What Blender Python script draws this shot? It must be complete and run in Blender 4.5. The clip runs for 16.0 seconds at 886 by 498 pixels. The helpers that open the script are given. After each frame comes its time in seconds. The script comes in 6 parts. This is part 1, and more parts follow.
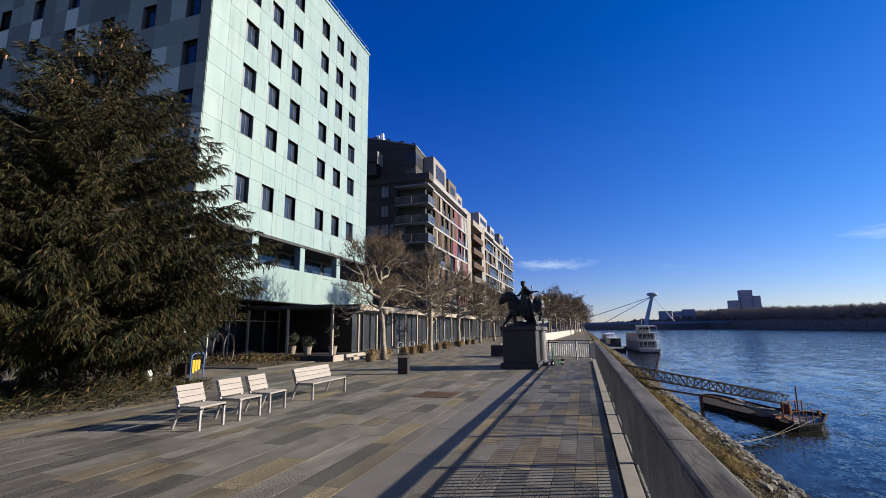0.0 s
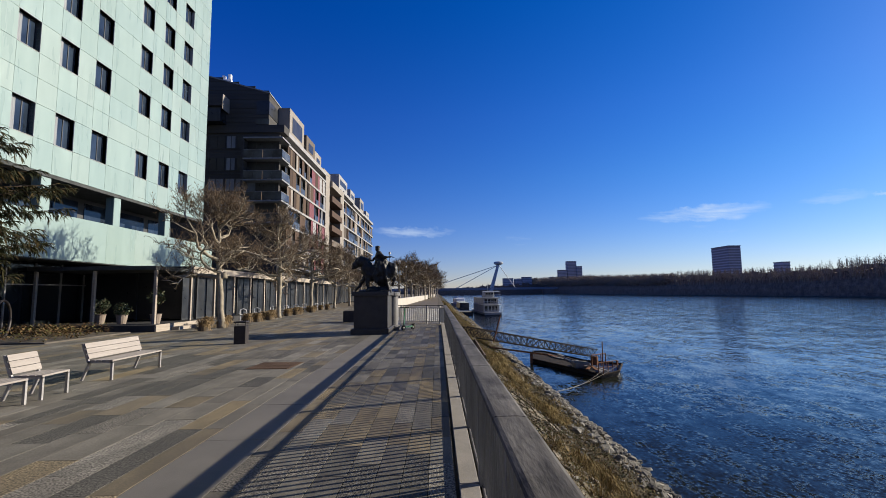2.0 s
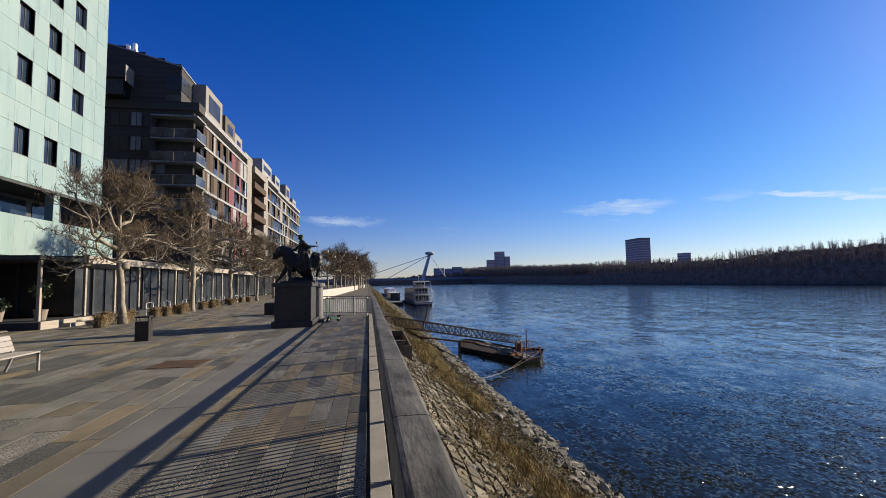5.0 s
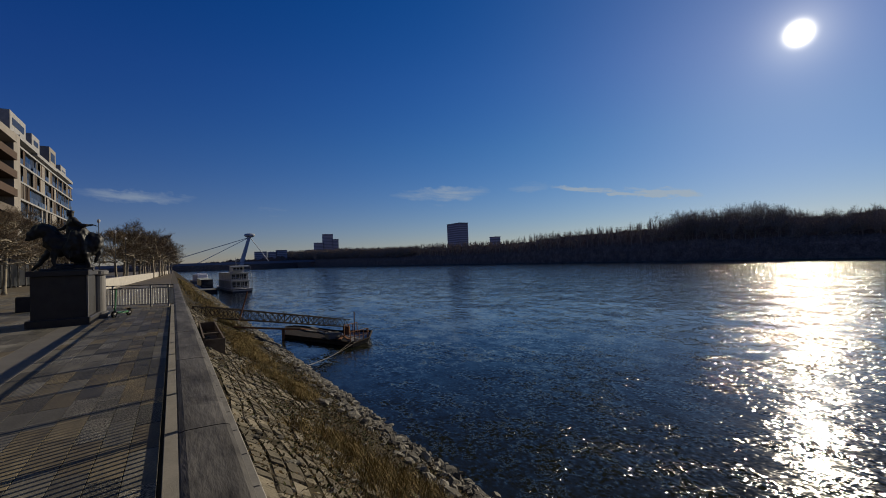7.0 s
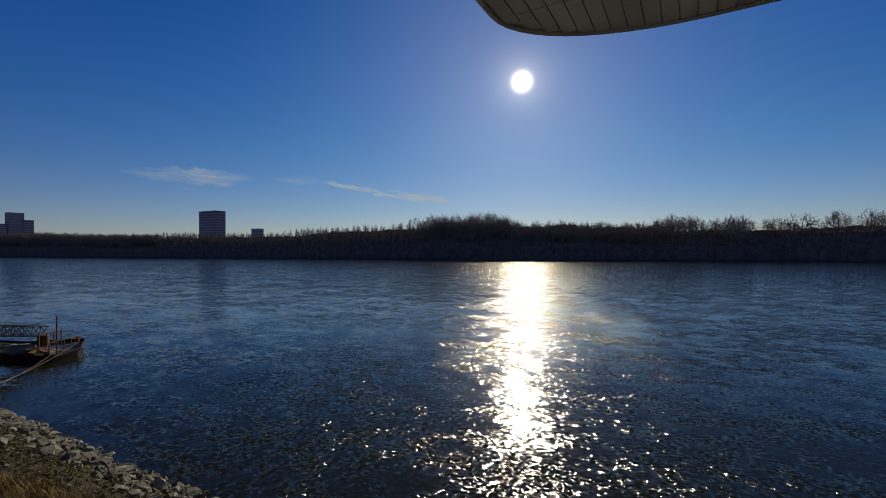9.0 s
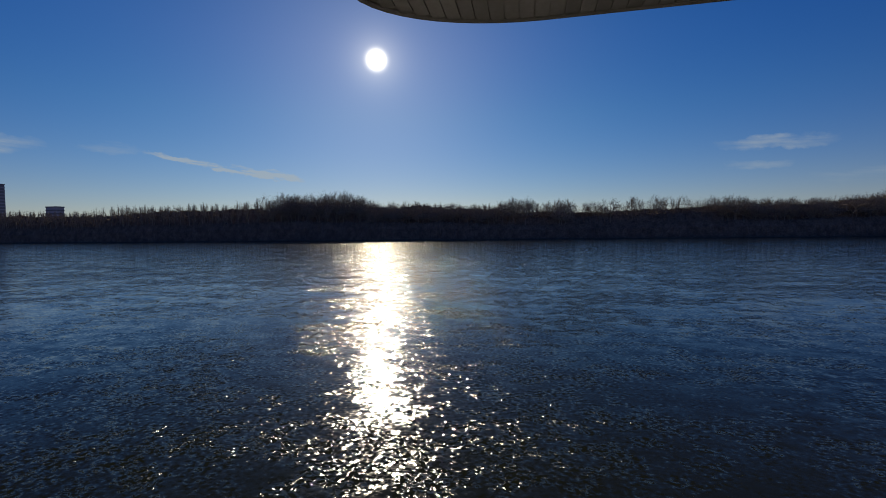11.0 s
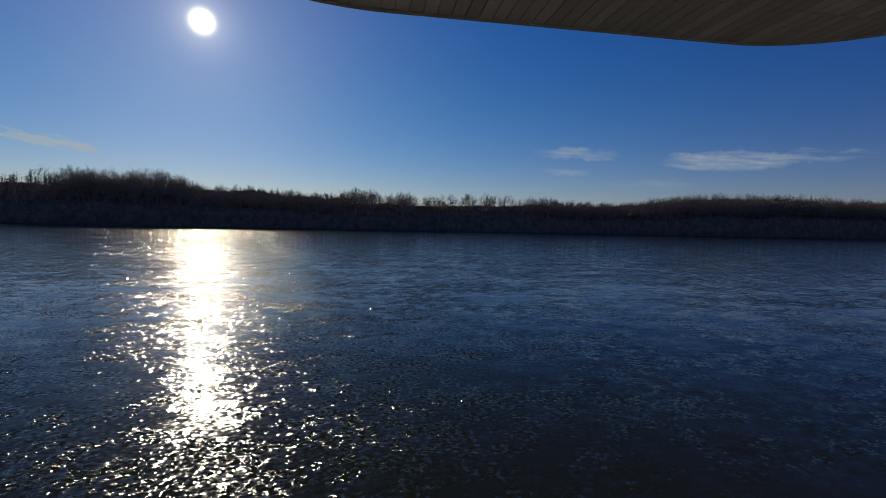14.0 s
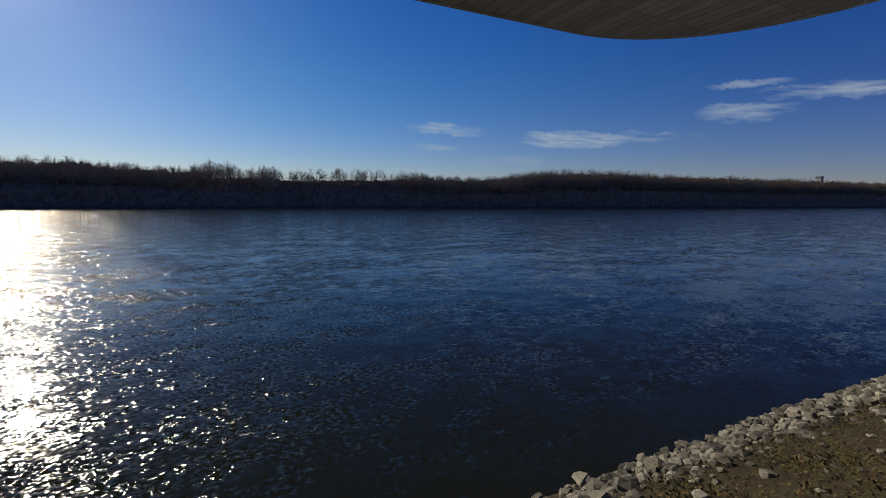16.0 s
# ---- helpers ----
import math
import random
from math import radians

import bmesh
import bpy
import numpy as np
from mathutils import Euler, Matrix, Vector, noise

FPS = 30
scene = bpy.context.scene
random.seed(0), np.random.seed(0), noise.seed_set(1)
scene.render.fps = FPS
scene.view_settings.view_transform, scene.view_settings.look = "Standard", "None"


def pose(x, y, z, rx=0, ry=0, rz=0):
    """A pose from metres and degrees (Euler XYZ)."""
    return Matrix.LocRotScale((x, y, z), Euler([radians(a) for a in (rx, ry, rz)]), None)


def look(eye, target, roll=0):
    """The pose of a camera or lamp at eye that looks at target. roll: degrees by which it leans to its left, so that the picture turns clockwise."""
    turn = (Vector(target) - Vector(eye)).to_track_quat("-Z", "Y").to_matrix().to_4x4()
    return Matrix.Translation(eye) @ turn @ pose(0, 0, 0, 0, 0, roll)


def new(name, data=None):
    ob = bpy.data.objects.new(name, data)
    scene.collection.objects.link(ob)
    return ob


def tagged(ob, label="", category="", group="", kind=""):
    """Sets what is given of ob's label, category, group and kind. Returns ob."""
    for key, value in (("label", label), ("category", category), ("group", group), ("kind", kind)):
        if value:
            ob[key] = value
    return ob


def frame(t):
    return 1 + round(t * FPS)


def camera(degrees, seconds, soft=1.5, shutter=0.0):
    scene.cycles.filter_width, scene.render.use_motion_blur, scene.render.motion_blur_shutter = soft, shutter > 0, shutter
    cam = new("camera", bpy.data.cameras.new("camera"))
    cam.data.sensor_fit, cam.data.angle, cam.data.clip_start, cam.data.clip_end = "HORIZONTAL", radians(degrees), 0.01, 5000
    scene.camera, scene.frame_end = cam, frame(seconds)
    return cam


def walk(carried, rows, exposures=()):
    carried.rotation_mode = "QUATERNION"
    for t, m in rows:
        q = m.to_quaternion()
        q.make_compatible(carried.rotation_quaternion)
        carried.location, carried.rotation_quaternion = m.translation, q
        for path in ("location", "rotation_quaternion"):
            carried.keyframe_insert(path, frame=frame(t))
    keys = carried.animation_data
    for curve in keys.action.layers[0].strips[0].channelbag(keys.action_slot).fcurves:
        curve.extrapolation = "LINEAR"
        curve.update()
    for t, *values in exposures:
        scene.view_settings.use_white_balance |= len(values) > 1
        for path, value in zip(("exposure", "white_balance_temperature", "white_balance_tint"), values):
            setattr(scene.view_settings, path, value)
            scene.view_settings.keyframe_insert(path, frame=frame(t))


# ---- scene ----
cam = camera(90.1, 16.0, soft=0.9)
PATH = [
    (0, -0.639, -1.062, 1.800, 100.32, 0.71, 17.42),
    (0.5, -0.585, -0.855, 1.800, 98.93, 0.81, 11.65),
    (1, -0.558, -0.648, 1.800, 97.76, 0.71, 6.17),
    (1.5, -0.540, -0.495, 1.800, 96.67, 0.74, 2.09),
    (2, -0.495, -0.387, 1.800, 95.68, 0.73, -0.69),
    (2.5, -0.441, -0.324, 1.800, 95.32, 0.80, -2.54),
    (3, -0.396, -0.279, 1.800, 95.26, 0.73, -4.83),
    (3.5, -0.360, -0.252, 1.800, 95.42, 0.84, -7.26),
    (6, -0.270, -0.135, 1.800, 92.58, 2.10, -13.55),
    (6.5, -0.234, -0.090, 1.800, 91.74, 2.20, -22.07),
    (7, -0.198, -0.045, 1.800, 91.41, 2.03, -31.41),
    (7.5, -0.180, 0.000, 1.800, 91.41, 1.18, -39.13),
    (8, -0.174, 0.000, 1.800, 91.50, 0.45, -46.67),
    (8.5, -0.168, 0.000, 1.800, 91.00, 0.27, -54.25),
    (9, -0.162, 0.000, 1.800, 90.22, 0.30, -60.96),
    (11.5, -0.162, 0.000, 1.800, 86.81, 0.53, -83.95),
    (12, -0.162, 0.000, 1.800, 85.91, 0.20, -88.90),
    (12.5, -0.162, 0.000, 1.800, 85.16, -0.23, -92.31),
    (13, -0.162, 0.000, 1.800, 85.79, -1.12, -93.99),
    (13.5, -0.162, 0.000, 1.800, 86.43, -1.43, -96.27),
    (14, -0.162, 0.000, 1.800, 86.47, -1.30, -99.52),
    (14.5, -0.162, 0.000, 1.800, 86.10, -0.94, -103.73),
    (15, -0.162, 0.000, 1.800, 85.25, -0.79, -108.61),
    (15.5, -0.162, 0.000, 1.800, 84.31, -0.54, -112.96),
    (16, -0.162, -0.000, 1.800, 83.49, -0.54, -115.85),
]
walk(cam, [(t, pose(*p)) for t, *p in PATH], [
    (0, 0.92, 6550, 9), (1.5, 0.80, 6650, 8), (3.5, 0.76, 6750, 8), (6.0, 0.80, 7050, 8), (6.5, 0.66, 7050, 8), (7.0, -0.26, 7300, 6), (8.0, -0.34, 7450, 5),
    (9.0, -0.26, 7450, 5), (11.5, -0.24, 7450, 5), (14.0, -0.26, 7400, 5), (15.0, -0.36, 7400, 5), (16.0, 0.0, 7200, 5)])

# ---- light: a low winter sun over the river, clear sky with a few wisps ----
SUN_AZ, SUN_EL = 71.2, 20.6          # degrees, clockwise from +y, and above the horizon
sun_way = Vector((math.sin(radians(SUN_AZ)) * math.cos(radians(SUN_EL)),
                  math.cos(radians(SUN_AZ)) * math.cos(radians(SUN_EL)), math.sin(radians(SUN_EL))))
sun_data = bpy.data.lights.new("sun", "SUN")
sun_data.energy, sun_data.angle, sun_data.color = 5.0, radians(0.53), (1.0, 0.90, 0.77)
sun_lamp = new("sun", sun_data)
sun_lamp.matrix_world = look(sun_way * 100, (0, 0, 0))


class Nodes:
    """Short hand for a node tree."""

    def __init__(self, tree):
        self.tree = tree
        tree.nodes.clear()

    def add(self, kind, operation=None):
        n = self.tree.nodes.new(kind)
        if operation:
            n.operation = operation
        return n

    def put(self, socket, value):
        if isinstance(value, bpy.types.NodeSocket):
            self.tree.links.new(value, socket)
        elif value is not None:
            if isinstance(value, (tuple, list)) and len(value) == 3 and socket.type == "RGBA":
                value = (*value, 1)
            socket.default_value = value

    def math(self, op, a, b=None, c=None):
        n = self.add("ShaderNodeMath", operation=op)
        for s, v in zip(n.inputs, (a, b, c)):
            self.put(s, v)
        return n.outputs[0]

    def vmath(self, op, a, b=None):
        n = self.add("ShaderNodeVectorMath", operation=op)
        self.put(n.inputs[0], a)
        self.put(n.inputs[1], b)
        return n.outputs["Value"] if op in ("DOT_PRODUCT", "LENGTH", "DISTANCE") else n.outputs[0]

    def noise(self, vector, scale, detail=4.0, rough=0.55, stretch=None):
        if stretch:
            vector = self.vmath("MULTIPLY", vector, stretch)
        n = self.add("ShaderNodeTexNoise")
        self.put(n.inputs["Vector"], vector)
        n.inputs["Scale"].default_value = scale
        n.inputs["Detail"].default_value = detail
        n.inputs["Roughness"].default_value = rough
        return n.outputs["Fac"]

    def span(self, value, a, b, c=0.0, d=1.0):
        n = self.add("ShaderNodeMapRange")
        n.clamp = True
        for s, v in zip(n.inputs, (value, a, b, c, d)):
            self.put(s, v)
        return n.outputs[0]

    def mix(self, fac, a, b, blend="MIX"):
        n = self.add("ShaderNodeMix")
        n.data_type, n.blend_type = "RGBA", blend
        self.put(n.inputs[0], fac)
        self.put(n.inputs[6], a)
        self.put(n.inputs[7], b)
        return n.outputs[2]

    def ramp(self, value, stops, constant=False):
        n = self.add("ShaderNodeValToRGB")
        if constant:
            n.color_ramp.interpolation = "CONSTANT"
        e = n.color_ramp.elements
        while len(e) < len(stops):
            e.new(0.5)
        for k, (p, c) in enumerate(stops):
            e[k].position, e[k].color = p, (*c, 1)
        self.put(n.inputs[0], value)
        return n.outputs[0]


world = bpy.data.worlds.new("sky")
scene.world = world
world.use_nodes = True
W = Nodes(world.node_tree)
sky = W.add("ShaderNodeTexSky")
sky.sky_type, sky.sun_disc = "NISHITA", False
sky.sun_elevation, sky.sun_rotation = radians(SUN_EL), radians(SUN_AZ)
sky.altitude, sky.air_density, sky.dust_density, sky.ozone_density = 140, 1.0, 0.08, 3.0
deep = W.add("ShaderNodeHueSaturation")
deep.inputs["Saturation"].default_value = 1.3
deep.inputs["Value"].default_value = 1.12
way = W.vmath("NORMALIZE", W.add("ShaderNodeTexCoord").outputs["Generated"])
sep = W.add("ShaderNodeSeparateXYZ")
W.put(sep.inputs[0], way)
azimuth = W.math("MULTIPLY", W.math("ARCTAN2", sep.outputs[0], sep.outputs[1]), 57.2958)
height = W.math("MULTIPLY", W.math("ARCSINE", sep.outputs[2]), 57.2958)
# clear cold air: less yellow low down, deeper blue high up
air = W.mix(W.math("POWER", W.span(height, 0.0, 22.0), 0.6), (0.74, 0.76, 1.12), (1.22, 0.97, 1.50))
# overhead, out of view, the sky is warmed to keep shadows neutral
air = W.mix(W.span(height, 42.0, 80.0), air, (1.35, 1.10, 0.95))
W.put(deep.inputs["Color"], W.mix(1.0, sky.outputs[0], air, "MULTIPLY"))
# wisps of cloud: azimuth, height, half width, half height, thickness, fall to the right
plane = W.add("ShaderNodeCombineXYZ")
W.put(plane.inputs[0], W.math("MULTIPLY", azimuth, 0.14))
W.put(plane.inputs[1], W.math("ADD", height, W.math("MULTIPLY", azimuth, 0.08)))
streak = W.noise(plane.outputs[0], 0.9, 6.0, 0.62)
ragged = W.math("MULTIPLY", W.math("SUBTRACT", W.noise(plane.outputs[0], 0.8, 5.0, 0.6, (3.0, 0.6, 1.0)), 0.5), 2.2)
cover = 0.0
for a, h, w, d, k, fall in ((-3.2, 7.9, 5, 0.6, 0.5, 0.03), (10.6, 6.6, 1.8, 0.6, 0.25, 0.03), (31.3, 8.5, 5.6, 0.8, 0.75, 0.03), (32.5, 6.8, 2.2, 0.4, 0.35, 0.03),
                            (42.7, 8.8, 2.6, 0.5, 0.3, 0.03), (57.2, 6.9, 4.2, 0.5, 2.6, 0.1), (51, 7.7, 4.5, 0.34, 2.2, 0.16), (116, 8.6, 4.6, 0.7, 0.6, 0.03),
                            (114.6, 6.6, 3, 0.45, 0.4, 0.03), (131.5, 7.2, 5.5, 1, 0.9, 0.03), (139, 7.2, 6, 0.55, 0.5, 0.03), (124, 4.8, 5, 0.9, 0.25, 0.03),
                            (149.3, 9.3, 4, 0.8, 0.75, 0.03), (157.5, 10.6, 6.5, 0.8, 0.85, 0.03), (149.5, 12, 3.5, 0.4, 0.5, 0.03)):
    u = W.math("DIVIDE", W.math("SUBTRACT", azimuth, a), w)
    v = W.math("DIVIDE", W.math("SUBTRACT", W.math("ADD", height, W.math("MULTIPLY_ADD", W.math("SUBTRACT", azimuth, a), fall, ragged)), h), d)
    r = W.math("ADD", W.math("MULTIPLY", u, u), W.math("MULTIPLY", v, v))
    body = W.math("MULTIPLY", W.span(r, 1.6, 0.0), k)
    cover = W.math("ADD", body, cover)
cloud = W.math("MULTIPLY", W.span(W.math("MULTIPLY", cover, W.span(streak, 0.36, 0.62)), 0.04, 0.75), 0.72)
lean = W.vmath("DOT_PRODUCT", way, tuple(sun_way))
off = W.math("MULTIPLY", W.math("ARCCOSINE", W.math("MINIMUM", lean, 0.999999)), 57.2958)
haze = W.mix(W.span(off, 100.0, 25.0), (1.0, 1.0, 1.0), W.mix(W.span(height, 0.0, 14.0), (1.14, 1.21, 1.05), (1.20, 1.50, 0.98)))
sky_cloud = W.mix(cloud, W.mix(1.0, deep.outputs[0], haze, "MULTIPLY"), (7.6, 9.2, 11.6))
# the sun itself and the glare round it
disc = W.math("MULTIPLY", W.math("POWER", W.span(off, 2.5, 0.4), 6.0), 220.0)
aureole = W.math("MULTIPLY", W.math("POWER", W.span(off, 22.0, 0.6), 13.0), 9.0)
veil = W.math("MULTIPLY", W.math("POWER", W.span(off, 46.0, 0.0), 3.0), 2.4)
glare = W.mix(1.0, W.mix(1.0, W.math("ADD", disc, aureole), (1.0, 0.95, 0.86), "MULTIPLY"), W.mix(1.0, veil, (0.74, 1.0, 1.12), "MULTIPLY"), "ADD")
sky_all = W.mix(1.0, sky_cloud, glare, "ADD")
back = W.add("ShaderNodeBackground")
W.put(back.inputs[0], sky_all)
back.inputs[1].default_value = 0.05
W.put(W.add("ShaderNodeOutputWorld").inputs[0], back.outputs[0])

# ---- materials ----
def surface(name, a, b, rough=0.7, metal=0.0, scale=1.5, fine=30.0, bump=0.15, bump_scale=None, spread=0.12, grain=None, pieces=None,
            island=False, stains=None, coat=0.0):
    """A surface whose colour wanders between a and b, with finer grain and relief. pieces: colours for single pieces, picked at random."""
    m = bpy.data.materials.new(name)
    m.use_nodes = True
    n = Nodes(m.node_tree)
    place = n.add("ShaderNodeNewGeometry")
    where = place.outputs["Position"]
    broad = n.noise(where, scale, 5.0, 0.6, grain)
    small = n.noise(where, fine, 3.0, 0.6, grain)
    colour = n.mix(n.span(broad, 0.35, 0.65), a, b)
    if pieces:
        pick = place.outputs["Random Per Island"] if island else n.add("ShaderNodeObjectInfo").outputs["Random"]
        own = n.ramp(pick, [(k / len(pieces), c) for k, c in enumerate(pieces)], True)
        colour = n.mix(0.82, colour, own)
    shade = n.span(small, 0.25, 0.75, 1.0 - spread, 1.0 + spread)
    colour = n.mix(1.0, colour, shade, "MULTIPLY")
    if stains:
        spot = n.span(n.noise(where, stains[1], 6.0, 0.65), 0.56, 0.72)
        colour = n.mix(n.math("MULTIPLY", spot, stains[2]), colour, stains[0])
    bsdf = n.add("ShaderNodeBsdfPrincipled")
    n.put(bsdf.inputs["Base Color"], colour)
    n.put(bsdf.inputs["Roughness"], n.span(small, 0.2, 0.8, max(rough - 0.08, 0.02), min(rough + 0.08, 1.0)))
    bsdf.inputs["Metallic"].default_value = metal
    bsdf.inputs["Specular IOR Level"].default_value = 0.12 if rough >= 0.7 else 0.5
    bsdf.inputs["Coat Weight"].default_value = coat
    if bump:
        relief = n.add("ShaderNodeBump")
        relief.inputs["Strength"].default_value = bump
        relief.inputs["Distance"].default_value = 0.02
        n.put(relief.inputs["Height"], n.noise(where, bump_scale or fine * 1.7, 4.0, 0.6, grain))
        n.put(bsdf.inputs["Normal"], relief.outputs[0])
    n.put(n.add("ShaderNodeOutputMaterial").inputs[0], bsdf.outputs[0])
    return m


def glassy(name, tint, rough=0.03, dark=True):
    """Window glass before a dark room: a dark body with a clear reflection."""
    m = bpy.data.materials.new(name)
    m.use_nodes = True
    n = Nodes(m.node_tree)
    place = n.add("ShaderNodeNewGeometry").outputs["Position"]
    bsdf = n.add("ShaderNodeBsdfPrincipled")
    n.put(bsdf.inputs["Base Color"], n.mix(n.span(n.noise(place, 0.6, 3.0), 0.35, 0.65), tint, tuple(v * 0.35 for v in tint)))
    bsdf.inputs["Roughness"].default_value = rough
    bsdf.inputs["IOR"].default_value = 1.52
    relief = n.add("ShaderNodeBump")
    relief.inputs["Strength"].default_value, relief.inputs["Distance"].default_value = 0.05, 0.01
    n.put(relief.inputs["Height"], n.noise(place, 0.9, 2.0))
    n.put(bsdf.inputs["Normal"], relief.outputs[0])
    n.put(n.add("ShaderNodeOutputMaterial").inputs[0], bsdf.outputs[0])
    return m


def clear_glass(name):
    m = bpy.data.materials.new(name)
    m.use_nodes = True
    n = Nodes(m.node_tree)
    bsdf = n.add("ShaderNodeBsdfPrincipled")
    bsdf.inputs["Base Color"].default_value = (0.78, 0.86, 0.84, 1)
    bsdf.inputs["Roughness"].default_value = 0.02
    bsdf.inputs["Transmission Weight"].default_value = 1.0
    n.put(n.add("ShaderNodeOutputMaterial").inputs[0], bsdf.outputs[0])
    return m


def river():
    """Turbid river water: wave slopes at two sizes, with rougher and calmer patches."""
    m = bpy.data.materials.new("river water")
    m.use_nodes = True
    n = Nodes(m.node_tree)
    place = n.add("ShaderNodeNewGeometry").outputs["Position"]

    def slopes(scale, detail, stretch):
        t = n.add("ShaderNodeTexNoise")
        n.put(t.inputs["Vector"], n.vmath("MULTIPLY", place, stretch))
        t.inputs["Scale"].default_value, t.inputs["Detail"].default_value, t.inputs["Roughness"].default_value = scale, detail, 0.55
        return n.vmath("SUBTRACT", t.outputs["Color"], (0.5, 0.5, 0.5))

    def times(v, k):
        t = n.add("ShaderNodeVectorMath", operation="SCALE")
        n.put(t.inputs[0], v)
        n.put(t.inputs["Scale"], k)
        return t.outputs[0]
    swirl = n.noise(place, 0.09, 5.0, 0.6, (1.0, 0.4, 1.0))
    patch = n.span(n.noise(place, 0.34, 4.0, 0.6, (1.0, 0.55, 1.0)), 0.44, 0.60, 0.0, 1.0)
    cells = n.span(n.noise(place, 1.5, 3.0, 0.55, (1.0, 0.7, 1.0)), 0.42, 0.58, 0.10, 1.0)
    rough = n.math("MULTIPLY_ADD", n.math("MULTIPLY", patch, cells), 0.66, n.math("MULTIPLY_ADD", cells, 0.20, 0.03))
    streaks = n.span(n.noise(place, 0.30, 5.0, 0.65, (1.0, 0.22, 1.0)), 0.42, 0.58, 0.40, 1.0)
    rough = n.math("MULTIPLY", rough, streaks)
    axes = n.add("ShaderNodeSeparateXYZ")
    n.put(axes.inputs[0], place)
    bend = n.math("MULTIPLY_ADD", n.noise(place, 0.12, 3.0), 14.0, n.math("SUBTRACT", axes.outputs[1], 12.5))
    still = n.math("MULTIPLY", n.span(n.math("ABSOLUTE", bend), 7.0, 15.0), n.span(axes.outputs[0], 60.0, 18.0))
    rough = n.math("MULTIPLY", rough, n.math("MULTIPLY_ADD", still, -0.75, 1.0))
    steep = slopes(7.5, 2.0, (1.0, 0.75, 1.0))
    steep = times(steep, n.math("MULTIPLY_ADD", n.vmath("LENGTH", steep), 5.0, 0.45))
    chop = times(steep, n.math("MULTIPLY", rough, 4.2))
    drift = times(slopes(2.6, 2.0, (1.0, 0.6, 1.0)), n.math("MULTIPLY_ADD", patch, 0.22, 0.07))
    swell = times(slopes(0.7, 3.0, (1.0, 0.6, 1.0)), 0.15)
    flat = n.vmath("MULTIPLY", n.vmath("ADD", n.vmath("ADD", chop, drift), swell), (1.0, 1.0, 0.0))
    facet = n.vmath("NORMALIZE", n.vmath("ADD", flat, (0.0, 0.0, 1.0)))
    silt = n.add("ShaderNodeBsdfDiffuse")
    n.put(silt.inputs["Color"], n.mix(n.span(swirl, 0.3, 0.7), (0.010, 0.011, 0.006), (0.014, 0.015, 0.008)))
    shine = n.add("ShaderNodeBsdfGlossy")
    shine.inputs["Color"].default_value = (1, 1, 1, 1)
    shine.inputs["Roughness"].default_value = 0.085
    n.put(shine.inputs["Normal"], facet)
    gloss = n.add("ShaderNodeFresnel")
    gloss.inputs["IOR"].default_value = 1.33
    n.put(gloss.inputs["Normal"], facet)
    both = n.add("ShaderNodeMixShader")
    n.put(both.inputs[0], n.math("MINIMUM", n.math("MULTIPLY", n.math("POWER", gloss.outputs[0], 1.28), 1.25), 1.0))
    n.put(both.inputs[1], silt.outputs[0])
    n.put(both.inputs[2], shine.outputs[0])
    n.put(n.add("ShaderNodeOutputMaterial").inputs[0], both.outputs[0])
    return m


M = {}
M["earth"] = surface("earth under paving", (0.078, 0.070, 0.058), (0.125, 0.109, 0.090), 0.95)
SLAB = [(0.165, 0.152, 0.126), (0.205, 0.165, 0.102), (0.128, 0.117, 0.097), (0.215, 0.200, 0.169), (0.180, 0.151, 0.104), (0.092, 0.087, 0.075), (0.150, 0.139, 0.116),
        (0.193, 0.178, 0.149), (0.152, 0.126, 0.086), (0.108, 0.100, 0.086), (0.176, 0.164, 0.137), (0.222, 0.181, 0.115), (0.140, 0.129, 0.108), (0.098, 0.092, 0.078)]


